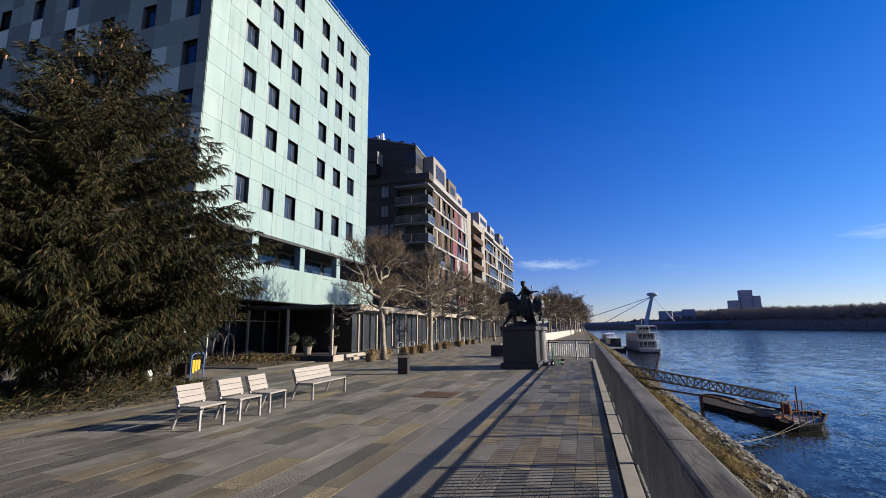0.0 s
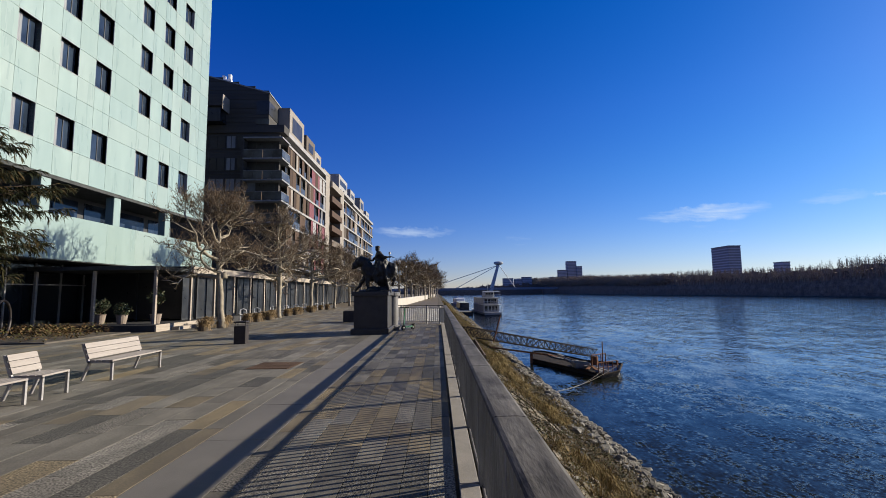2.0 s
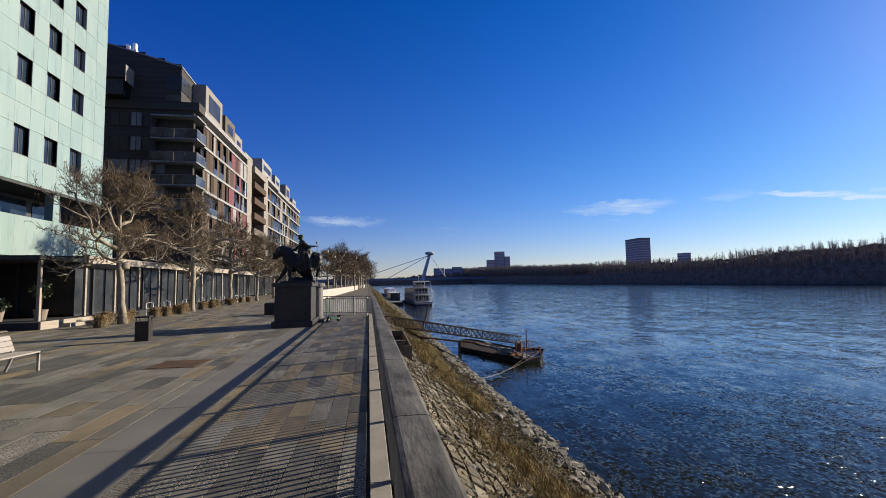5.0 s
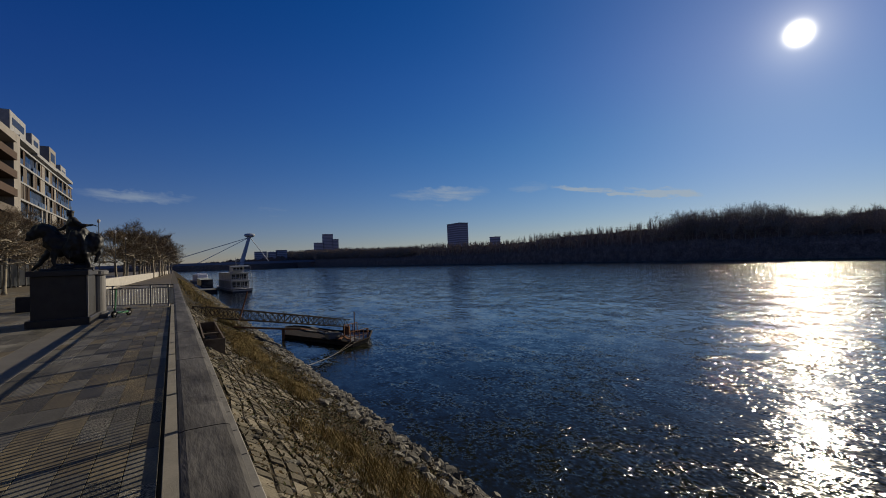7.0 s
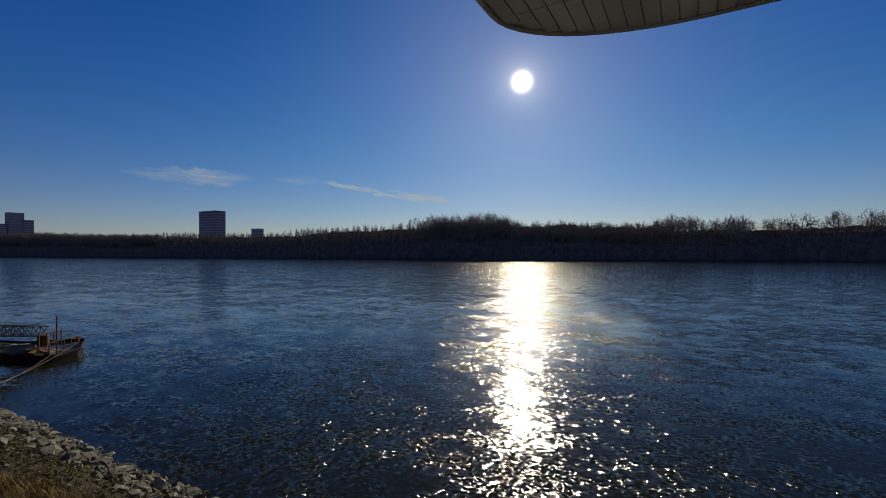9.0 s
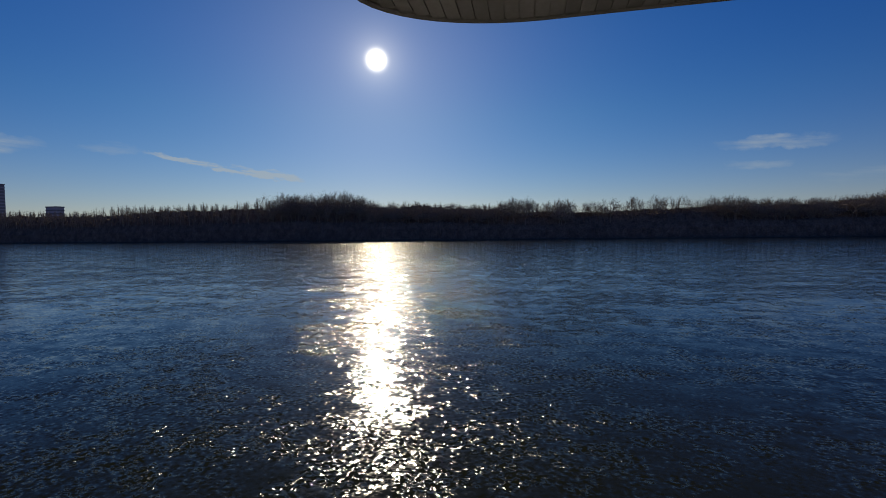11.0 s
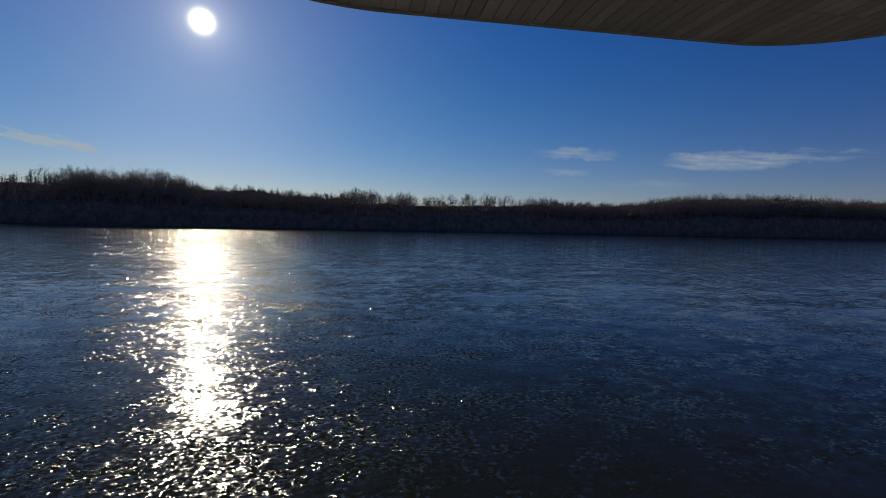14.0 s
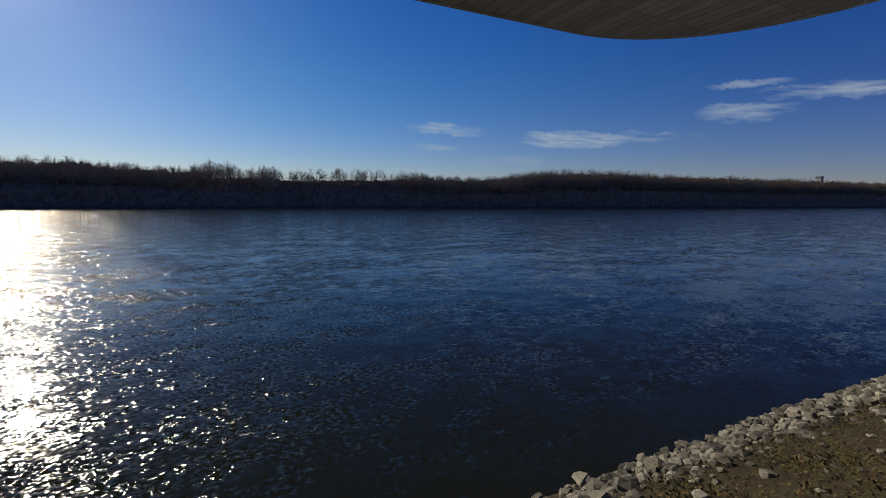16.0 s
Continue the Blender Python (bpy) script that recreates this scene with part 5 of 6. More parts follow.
def build_scooter():
    s = thing("scooter", "green electric kick scooter parked on the paving", "scooter", (-1.98, 21.9, 0), 60)
    for x in (-0.42, 0.42):
        w = part("wheel", Mesh().tube([(x, -0.035, 0.125), (x, 0.035, 0.125)], 0.125, 16), "rubber", s)
        part("hub", Mesh().tube([(x, -0.04, 0.125), (x, 0.04, 0.125)], 0.05, 10), "steel", w)
    part("deck", Mesh().box(-0.30, 0.32, -0.075, 0.075, 0.13, 0.20, cut=0.012), "green_paint", s)
    part("stem", Mesh().tube([(-0.42, 0, 0.16), (-0.36, 0, 0.40), (-0.30, 0, 1.10)], [0.035, 0.03, 0.026], 8), "green_paint", s)
    part("handlebar", Mesh().tube([(-0.30, -0.25, 1.12), (-0.31, 0, 1.10), (-0.30, 0.25, 1.12)], 0.018, 8), "rubber", s)
    part("mudguard", Mesh().box(0.36, 0.56, -0.05, 0.05, 0.25, 0.28), "rubber", s)


build_scooter()


# ---- trees ----
def bare_tree(seed, height=9.0):
    """A plane tree in winter: mottled trunk and leader, crooked spreading limbs, upright whips of twigs."""
    rnd = random.Random(seed)
    wood, twigs = Mesh(), Mesh()
    trunk, r = [Vector((0, 0, -0.05)), Vector((0.01, 0, 0.35))], [0.25, 0.18]
    p = Vector((0, 0, 0.35))
    while p.z < 6.3:
        p = p + Vector((rnd.uniform(-0.09, 0.09), rnd.uniform(-0.09, 0.09), 0.75))
        trunk.append(p.copy())
        r.append(0.165 if p.z < 3 else max(0.035, 0.15 * (1 - (p.z - 3) / 4.2)))
    wood.tube(trunk, r, 10)
    wood.blob((0, 0, 3.0), (0.24, 0.24, 0.2), seed, 0.2, 8, 5)

    def whip(p, d, length, r):
        q = p + d * length * 0.5 + Vector((rnd.uniform(-.08, .08), rnd.uniform(-.08, .08), 0.06)) * length
        e = q + (d + Vector((rnd.uniform(-.25, .25), rnd.uniform(-.25, .25), 0.30))).normalized() * length * 0.5
        twigs.tube([p, q, e], [r, r * 0.7, r * 0.3], 3, False)
        for _ in range(rnd.randint(3, 5)):
            a = p.lerp(q, rnd.uniform(0.2, 1.0)) if rnd.random() < 0.5 else q.lerp(e, rnd.random())
            b = a + (d + Vector((rnd.uniform(-1, 1), rnd.uniform(-1, 1), rnd.uniform(-.3, .7)))).normalized() * length * rnd.uniform(0.25, 0.5)
            twigs.tube([a, b], [r * 0.6, r * 0.3], 3, False)
            if rnd.random() < 0.3:
                twigs.blob(b + Vector((0, 0, -0.06)), (0.03, 0.03, 0.03), rnd.random(), 0.1, 4, 3, slot=1)

    def limb(p, d, length, r, level):
        pts, radii = [p], [r]
        q = p.copy()
        for k in range(4):
            d = (d + Vector((rnd.uniform(-.6, .6), rnd.uniform(-.6, .6), rnd.uniform(-.35, .36)))).normalized()
            q = q + d * length / 4
            pts.append(q.copy())
            radii.append(r * (1 - 0.19 * (k + 1)))
        wood.tube(pts, radii, 6 if level < 1 else 4, level > 0)
        if level < 2:
            for k in range(rnd.randint(4, 6) if level == 0 else 4):
                s = pts[rnd.randint(1, 4)]
                a = rnd.uniform(0, 6.283)
                nd = (d * 0.8 + Vector((math.cos(a), math.sin(a), rnd.uniform(-0.15, 0.7)))).normalized()
                limb(s, nd, length * rnd.uniform(0.42, 0.62), radii[2] * 0.78, level + 1)
        for k in range(5 if level else 3):
            s = pts[rnd.randint(2, 4)].lerp(pts[rnd.randint(1, 4)], rnd.random())
            a = rnd.uniform(0, 6.283)
            nd = (d * 0.35 + Vector((math.cos(a) * 0.7, math.sin(a) * 0.7, rnd.uniform(0.0, 1.1)))).normalized()
            whip(s, nd, rnd.uniform(0.35, 0.85) * height / 9, 0.013)
    a = rnd.uniform(0, 6)
    for k in range(11):
        t = k / 10
        z = 2.9 + 3.2 * t
        a += 2.4 + rnd.uniform(-0.3, 0.3)
        base = trunk[min(len(trunk) - 1, int((z - 0.35) / 0.75) + 1)]
        limb(Vector((base.x, base.y, z)), Vector((math.cos(a), math.sin(a), 0.25 + 0.9 * t * t)).normalized(), rnd.uniform(2.9, 3.9) * (1 - 0.42 * t), 0.135 * (1 - 0.4 * t), 0)
    for k in range(14):
        a = rnd.uniform(0, 6.283)
        whip(trunk[-1] - Vector((0, 0, rnd.uniform(0, 1.2))), Vector((math.cos(a) * 0.5, math.sin(a) * 0.5, 1)).normalized(), rnd.uniform(1.0, 2.2), 0.018)
    return wood.data("trunk", "bark", True), twigs.data("crown", ["twig", "seedball"])


kinds = [bare_tree(31), bare_tree(47), bare_tree(58)]


def plane_tree(kind, at, turn, size, label, group="plane trees of the promenade"):
    t = thing("plane_tree", label, "tree", at, turn, group, size=size)
    part("trunk", kinds[kind][0], None, t)
    part("crown", kinds[kind][1], None, t)


AVENUE = [(-12.65, 24.9), (-13.25, 35.5), (-13.9, 47.0), (-13.8, 57.2), (-13.9, 67.5), (-14.0, 78.0), (-14.0, 89.0), (-14.0, 100.0)]
for k, (x, y) in enumerate(AVENUE):
    plane_tree(k % 3, (x, y, 0), 70 * k + 20, 0.98 + 0.05 * ((k * 7) % 3), "bare plane tree with mottled bark among grass planters")
rnd = random.Random(77)
for k in range(26):
    y = 112 + k * 5.5
    plane_tree(k % 3, (-10.5 + (k % 3) * 3.4 + rnd.uniform(-0.8, 0.8) + k * 0.10, y, 0.0), 37 * k, 1.25 + rnd.uniform(-0.1, 0.25), "tall bare brown tree along the far promenade", "far promenade trees")


SPRUCE_Z = [0.0, 0.09, 0.17, 0.34, 0.50, 0.68, 0.82, 0.92, 1.0]
SPRUCE_R = [0.55, 0.62, 0.86, 1.0, 0.80, 0.56, 0.33, 0.16, 0.02]


def build_spruce(seed, height, radius, step=0.17):
    """A dense old spruce: bowed branches hung with drooping shoots of needles. Gives wood, needles and places for cones."""
    rnd = random.Random(seed)
    wood, needles, cones = Mesh(), Mesh(), []
    wood.tube([(0, 0, -0.1), (0, 0, height * 0.5), (0, 0, height)], [0.28, 0.17, 0.03], 8)
    uni = rnd.uniform

    def shoot(p, d, length, half):
        w = d.cross(Vector((uni(-1, 1), uni(-1, 1), uni(-1, 1))))
        w = w * (half / max(w.length, 1e-3))
        e = p + d * length + Vector((0, 0, -0.25 * length))
        needles.face([p - w * 0.7, p + d * length * 0.5 - w, e, p + d * length * 0.5 + w, p + w * 0.7])

    def twig(p, d, length):
        """A side twig with shoots along both sides, sagging to its tip."""
        n = max(3, int(length / 0.055))
        q = p.copy()
        for k in range(n):
            d = (d + Vector((uni(-.12, .12), uni(-.12, .12), -0.10))).normalized()
            e = q + d * length / n
            for _ in range(2):
                shoot(q, (d + Vector((uni(-.9, .9), uni(-.9, .9), uni(-.9, .25)))).normalized(), uni(0.11, 0.23), uni(0.008, 0.016))
            if k % 2:
                shoot(q, d, length / n * 2.8, 0.016)
            q = e
    z = 1.35
    while z < height - 0.1:
        t = z / height
        reach = radius * float(np.interp(t, SPRUCE_Z, SPRUCE_R))
        for k in range(max(4, int(12 * reach / radius + 3))):
            a = uni(0, 6.283)
            lobe = 1.0 + 0.16 * math.sin(3 * a + z * 1.3) + 0.10 * math.sin(7 * a - z * 2.1)
            r = max(0.12, reach * uni(0.72, 1.06) * lobe)
            out, side = Vector((math.cos(a), math.sin(a), 0)), Vector((-math.sin(a), math.cos(a), 0))
            rise = (0.45 * t - 0.14) + uni(-0.06, 0.10)
            p0 = Vector((0, 0, z))
            p1 = p0 + out * r * 0.55 + Vector((0, 0, r * (rise - 0.05)))
            p2 = p0 + out * r + Vector((0, 0, r * (rise + 0.05)))
            wood.tube([p0, p1, p2], [0.04 * (1 - t) + 0.010, 0.018, 0.005], 4, False)
            steps = max(3, int(r / 0.13))
            for i in range(steps):
                u = (i + rnd.random()) / steps
                if u < 0.30 and r > 1.2:
                    continue
                b = p0.lerp(p1, u / 0.55) if u < 0.55 else p1.lerp(p2, (u - 0.55) / 0.45)
                for sgn in (-1, 1):
                    d = (out * uni(0.25, 0.8) + side * sgn * uni(0.3, 0.9) + Vector((0, 0, uni(-0.6, 0.15) + 0.35 * t))).normalized()
                    twig(b, d, uni(0.22, 0.52) * (1.1 - 0.45 * t))
            twig(p2 - out * 0.08, (out + Vector((0, 0, 0.45))).normalized(), 0.34)
            if t > 0.66 and rnd.random() < 0.55:
                cones.append(p2 - out * uni(0.05, 0.3) + Vector((0, 0, -0.06)))
        z += step * (1.0 + 0.4 * t)
    return wood, needles, cones


def spruce_tree(label, at, turn, seed, height, radius, step, most):
    t = thing("spruce", label, "tree", at, turn)
    wood, needles, places = build_spruce(seed, height, radius, step)
    part("trunk", wood, "spruce_bark", t)
    part("crown", needles, "needle", t)
    for p in places[:most]:
        part("cone", cone_mesh, None, t, at=Matrix.Translation(p))
    return t


cone_mesh = Mesh().tube([(0, 0, 0), (0, 0, -0.05), (0, 0, -0.12), (0, 0, -0.17)], [0.014, 0.030, 0.026, 0.008], 6).data("cone", "cone")
spruce_tree("large dense dark green spruce with brown cones at its top", (-15.5, 8.7, 0), 0, 3, 12.4, 5.0, 0.165, 140)
spruce_tree("dark spruce standing close behind the large one", (-18.6, 9.5, 0), 40, 8, 11.6, 2.9, 0.24, 40)
spruce_tree("smaller dark spruce at the end of the group", (-20.9, 8.6, 0), 80, 12, 9.0, 3.0, 0.30, 12)

# brushwood and cuttings under the spruce
rnd = random.Random(15)
brush = Mesh()
for _ in range(9000):
    a, r = rnd.uniform(0, 6.283), 3.7 * math.sqrt(rnd.random())
    x, y = -15.2 + r * 1.0 * math.cos(a), 8.4 + r * 1.05 * math.sin(a)
    h = max(0.05, 0.62 * (1 - (r / 4.3) ** 2))
    p = Vector((x, y, rnd.uniform(0, h)))
    d = Vector((rnd.uniform(-1, 1), rnd.uniform(-1, 1), rnd.uniform(-0.2, 0.5))).normalized() * rnd.uniform(0.15, 0.40)
    s = d.cross(Vector((rnd.random(), rnd.random(), 1))).normalized() * 0.012
    brush.face([p, p + d * 0.5 - s, p + d, p + d * 0.5 + s], 0 if rnd.random() < 0.8 else 1)
whole("brushwood", brush, ["needle", "weed"], "heap of green and brown cuttings under the spruce", "cuttings", "stuff")


# ---- shrubs, grasses and pots by the pavilion ----
def tuft(m, x, y, z, h, r, n, rnd, droop=0.3):
    for _ in range(n):
        a = rnd.uniform(0, 6.283)
        q = r * math.sqrt(rnd.random()) * 0.4
        p = Vector((x + q * math.cos(a), y + q * math.sin(a), z))
        o = Vector((math.cos(a), math.sin(a), 0)) * r * rnd.uniform(0.3, 1.0)
        s = Vector((-math.sin(a), math.cos(a), 0)) * h * 0.018
        mid = p + o * 0.5 + Vector((0, 0, h * rnd.uniform(0.6, 0.9)))
        top = p + o + Vector((0, 0, h * rnd.uniform(0.75, 1.1) - droop * o.length))
        m.face([p - s, p + s, mid + s * 0.8, mid - s * 0.8])
        m.face([mid - s * 0.8, mid + s * 0.8, top])


def grass_pot(at, seed):
    t = thing("grass_planter", "woven planter of straw-coloured ornamental grass by the pavilion", "planter", at, seed * 40, "grass planters")
    part("pot", Mesh().turned([(0.22, -0.02), (0.27, 0.17), (0.28, 0.20), (0.25, 0.20)], 14), "earth", t)
    m = Mesh()
    tuft(m, 0, 0, 0.16, 0.52, 0.40, 240, random.Random(seed), 0.7)
    tuft(m, 0, 0, 0.16, 0.26, 0.48, 300, random.Random(seed + 90), 1.5)
    part("grass", m, "reed", t)


rnd = random.Random(3)
for k in range(34):
    y = 23.2 + k * 0.92 + rnd.uniform(-0.3, 0.3)
    if k % 8 in (1, 4, 6):
        continue
    grass_pot((-12.75 - 0.045 * (y - 23) + rnd.uniform(-0.45, 0.45) - (0.5 if k % 2 else 0), y, 0), k)

bed = thing("flower_bed", "bed of dry brown shrubs in front of the pavilion", "flower bed", (0, 0, 0))
soil = Mesh().box(-21.5, -15.9, 17.4, 22.3, -0.04, 0.06, cut=0.03)
part("soil", soil, "earth", bed)
m = Mesh()
rnd = random.Random(44)
for _ in range(150):
    x, y = rnd.uniform(-21.2, -16.0), rnd.uniform(17.6, 22.1)
    for _ in range(24):
        a = rnd.uniform(0, 6.283)
        p = Vector((x + rnd.gauss(0, 0.18), y + rnd.gauss(0, 0.18), rnd.uniform(0.05, 0.55)))
        d = Vector((math.cos(a), math.sin(a), rnd.uniform(-0.2, 0.9))) * rnd.uniform(0.05, 0.14)
        s = d.cross(Vector((0, 0, 1))).normalized() * 0.035
        m.face([p, p + d * 0.5 - s, p + d, p + d * 0.5 + s])
part("shrubs", m, "shrub", bed)


def potted_tree(at, h, seed):
    t = thing("potted_tree", "small evergreen in a pale tapered pot on the cafe deck", "potted plant", at, seed * 33, "potted plants of the cafe")
    part("pot", Mesh().turned([(0.20, 0), (0.28, 0.48), (0.30, 0.52), (0.26, 0.52)], 14), "pot", t)
    part("stem", Mesh().tube([(0, 0, 0.45), (0.02, 0, h * 0.55), (0, 0, h * 0.8)], [0.03, 0.025, 0.015], 6), "twig", t)
    m, rnd = Mesh(), random.Random(seed)
    for _ in range(300):
        v = Vector((rnd.gauss(0, 1), rnd.gauss(0, 1), rnd.gauss(0, 1))).normalized() * rnd.uniform(0.4, 1.0) ** 0.6
        p = Vector((v.x * 0.42, v.y * 0.42, h * 0.76 + v.z * 0.42))
        d = Vector((rnd.uniform(-1, 1), rnd.uniform(-1, 1), rnd.uniform(-1, 1))).normalized() * 0.12
        s = d.cross(Vector((rnd.random(), 1, 0.3))).normalized() * 0.045
        m.face([p, p + d * 0.5 - s, p + d, p + d * 0.5 + s])
    part("foliage", m, "leaf", t)


potted_tree((-15.9, 24.2, 0.34), 1.9, 1)
potted_tree((-17.6, 24.0, 0.34), 1.0, 2)
potted_tree((-19.0, 24.3, 0.34), 1.3, 3)


# ---- cafe chairs and tables ----
def cafe_chair(at, turn):
    c = thing("cafe_chair", "white curved cafe chair on the terrace", "chair", at, turn, "cafe chairs")
    part("seat", Mesh().box(-0.22, 0.22, -0.22, 0.22, 0.43, 0.46, cut=0.01), "white", c)
    for x in (-0.2, 0.2):
        for y in (-0.2, 0.2):
            part("leg", Mesh().tube([(x, y, 0), (x * 0.9, y * 0.9, 0.43)], 0.015, 6), "white", c)
    part("backrest", Mesh().tube([(-0.22, -0.2, 0.45), (-0.26, -0.2, 0.78), (-0.28, 0, 0.86), (-0.26, 0.2, 0.78), (-0.22, 0.2, 0.45)], 0.025, 6), "white", c)


rnd = random.Random(6)
for k in range(9):
    cafe_chair((-14.5 + rnd.uniform(-0.3, 0.3), 31.5 + k * 3.1, 0), rnd.uniform(0, 360))


def cafe_table(at):
    t = thing("cafe_table", "small dark round cafe table on the terrace", "table", at, 0, "cafe tables")
    part("top", Mesh().turned([(0.35, 0.71), (0.36, 0.73), (0.35, 0.745)], 18), "frame_dark", t)
    part("stem", Mesh().tube([(0, 0, 0.02), (0, 0, 0.71)], 0.03, 8), "frame_dark", t)
    part("foot", Mesh().turned([(0.22, 0), (0.22, 0.015), (0.04, 0.035)], 16), "frame_dark", t)


for k in range(4):
    cafe_table((-14.7, 33.0 + k * 6.2, 0))

# ---- ring sculpture, trolley, boxes by the spruce ----
ring = thing("ring_stand", "two dark steel rings standing on edge beside the shrubs", "sculpture", (-20.1, 19.2, 0), 25)
for dx in (0.0, 0.55):
    pts = [(dx, 0.85 * math.sin(2 * math.pi * k / 28), 0.86 + 0.85 * math.cos(2 * math.pi * k / 28)) for k in range(29)]
    part("ring", Mesh().tube(pts, 0.055, 8, False), "bin", ring, smooth=True)

cart = thing("hand_trolley", "blue hand trolley with yellow cloths on a flat platform", "trolley", (-13.9, 11.6, 0), 5)
part("platform", Mesh().box(-1.05, 0.25, -0.32, 0.32, 0.20, 0.26, cut=0.01), "frame_dark", cart)
for x in (-0.9, 0.12):
    for y in (-0.26, 0.22):
        part("wheel", Mesh().tube([(x, y, 0.1), (x, y + 0.05, 0.1)], 0.10, 12), "rubber", cart)
part("handle", Mesh().tube([(0.22, -0.3, 0.24), (0.24, -0.3, 1.0), (0.26, -0.2, 1.08), (0.26, 0.2, 1.08), (0.24, 0.3, 1.0), (0.22, 0.3, 0.24)], 0.022, 7), "blue_paint", cart)
for k in range(3):
    part("cloth", Mesh().box(0.17 - 0.01 * k, 0.21 - 0.01 * k, -0.2 + k * 0.14, -0.09 + k * 0.14, 0.42 + 0.05 * k, 0.86, cut=0.008), "yellow", cart)
part("load", Mesh().box(-0.62, 0.05, -0.28, 0.28, 0.26, 0.78, cut=0.05), "bin", cart, "dark covered load")
litter = thing("waste_bin", "low dark street bin with a pale front beside the spruce", "bin", (-15.9, 11.4, 0), 20)
part("body", Mesh().box(-0.25, 0.25, -0.22, 0.22, -0.01, 0.62, cut=0.02), "bin", litter)
part("front", Mesh().box(0.255, 0.265, -0.15, 0.15, 0.10, 0.50), "white", litter)
part("lid", Mesh().box(-0.28, 0.28, -0.25, 0.25, 0.62, 0.68, cut=0.02), "concrete", litter)

boards = thing("timber_stack", "low stack of weathered brown boards behind the spruce", "boards", (-19.6, 14.2, 0), 30)
for k in range(5):
    part("board", Mesh().box(-1.3, 1.3, -0.3, 0.3, 0.10 + k * 0.11, 0.17 + k * 0.11, cut=0.008), "timber", boards)
for x in (-1.0, 0.0, 1.0):
    part("bearer", Mesh().box(x - 0.06, x + 0.06, -0.28, 0.28, 0.0, 0.10), "timber", boards)

# ---- beyond the railing's end: pale wall, lamps, quay ----
wall_n = Mesh().solid([(-6.6, 50, -0.05), (-6.0, 50, -0.05), (-1.6, 220, -0.05), (-2.2, 220, -0.05)], [(-6.6, 50, 1.1), (-6.0, 50, 1.1), (-1.6, 220, 1.3), (-2.2, 220, 1.3)])
whole("wall_north", wall_n, "pale_wall", "long pale sunlit retaining wall along the promenade", "wall", "structure")


def street_lamp(y):
    t = thing("street_lamp", "tall thin promenade lamp post", "street lamp", (-8.3, y, 0), 0, "promenade lamps")
    part("post", Mesh().tube([(0, 0, -0.02), (0, 0, 0.6), (0, 0, 8.2)], [0.10, 0.07, 0.045], 8), "frame_dark", t)
    part("lantern", Mesh().turned([(0.06, 8.15), (0.16, 8.25), (0.18, 8.55), (0.05, 8.65)], 12), "lamp_glass", t)


for k in range(7):
    street_lamp(72 + k * 19)

# ---- rusty crate on the bank ----
crate = thing("steel_crate", "long open rusty steel box on the grassy bank below the railing", "box", (0.80, 16.2, -0.12), -1)
for name, b in (("side", (-0.28, -0.24, -2.3, 2.3, -0.75, 0.0)), ("side", (0.22, 0.26, -2.3, 2.3, -0.8, -0.06)), ("end", (-0.24, 0.22, -2.3, -2.26, -0.8, -0.06)), ("end", (-0.24, 0.22, 2.26, 2.3, -0.8, -0.06)), ("brace", (-0.24, 0.22, -0.8, -0.68, -0.14, -0.08)), ("floor", (-0.24, 0.22, -2.26, 2.26, -0.42, -0.38))):
    part(name, Mesh().box(*b), "old_rust", crate)

# ---- landing stage with its gangway ----
stage = thing("pontoon", "rusty landing pontoon with a pointed bow moored by ropes", "pontoon", (10.4, 35.0, WATER), 0)
hull = Mesh()
out = [(-1.8, 7.6), (-3.0, 3.0), (-1.5, -0.6), (0.2, -4.8), (1.7, -4.0), (2.7, -2.1), (1.2, 1.6), (-0.4, 6.6), (-1.0, 7.7)]
rise = [0.28 if x > 1.5 else 0.0 for x, y in out]      # the bow sheers up
hull.solid([(x * 0.90, y * 0.93, -0.35) for x, y in out], [(x, y, 0.20 + r * (1.0 if x > 2 else 0.4)) for (x, y), r in zip(out, rise)])
part("hull", hull, "boat_dark", stage)
part("deck", Mesh().solid([(x * 0.97, y * 0.97, 0.12) for x, y in out], [(x * 0.97, y * 0.97, 0.24) for x, y in out]), "old_deck", stage)
edge_z = [0.26 + r * (1.0 if x > 2 else 0.4) for (x, y), r in zip(out, rise)]
for (xa, ya), (xb, yb), za, zb in zip(out, out[1:] + out[:1], edge_z, edge_z[1:] + edge_z[:1]):
    part("bulwark", Mesh().tube([(xa, ya, za), (xb, yb, zb)], 0.075, 6), "old_deck", stage)
rnd = random.Random(4)
for k in range(16):
    u = rnd.random()
    x, y = -1.1 * u + 0.9 - 0.8 * rnd.random(), -3.4 + 8.0 * u
    part("plank", Mesh().box(-0.11, 0.11, -rnd.uniform(0.6, 1.3), rnd.uniform(0.5, 1.1), 0.0, 0.05), rnd.choice(("old_deck", "rust", "concrete")), stage, at=pose(x, y, 0.245 + 0.012 * k, 0, 0, rnd.uniform(-30, 30)))
for k in range(4):
    part("frame_post", Mesh().tube([(0.3 + 0.45 * k, -2.6 + 0.3 * k, 0.4), (0.3 + 0.45 * k, -2.6 + 0.3 * k, 1.3)], 0.035, 6), "rust", stage)
part("frame_rail", Mesh().tube([(0.3, -2.6, 1.28), (1.65, -1.7, 1.28)], 0.035, 6), "rust", stage)
part("drum", Mesh().turned([(0.26, 0.4), (0.28, 0.45), (0.28, 1.0), (0.24, 1.03)], 12, 0.9, -1.4), "rust", stage)
part("mast", Mesh().tube([(1.35, -1.9, 0.5), (1.37, -1.9, 2.15)], 0.04, 7), "rust", stage)
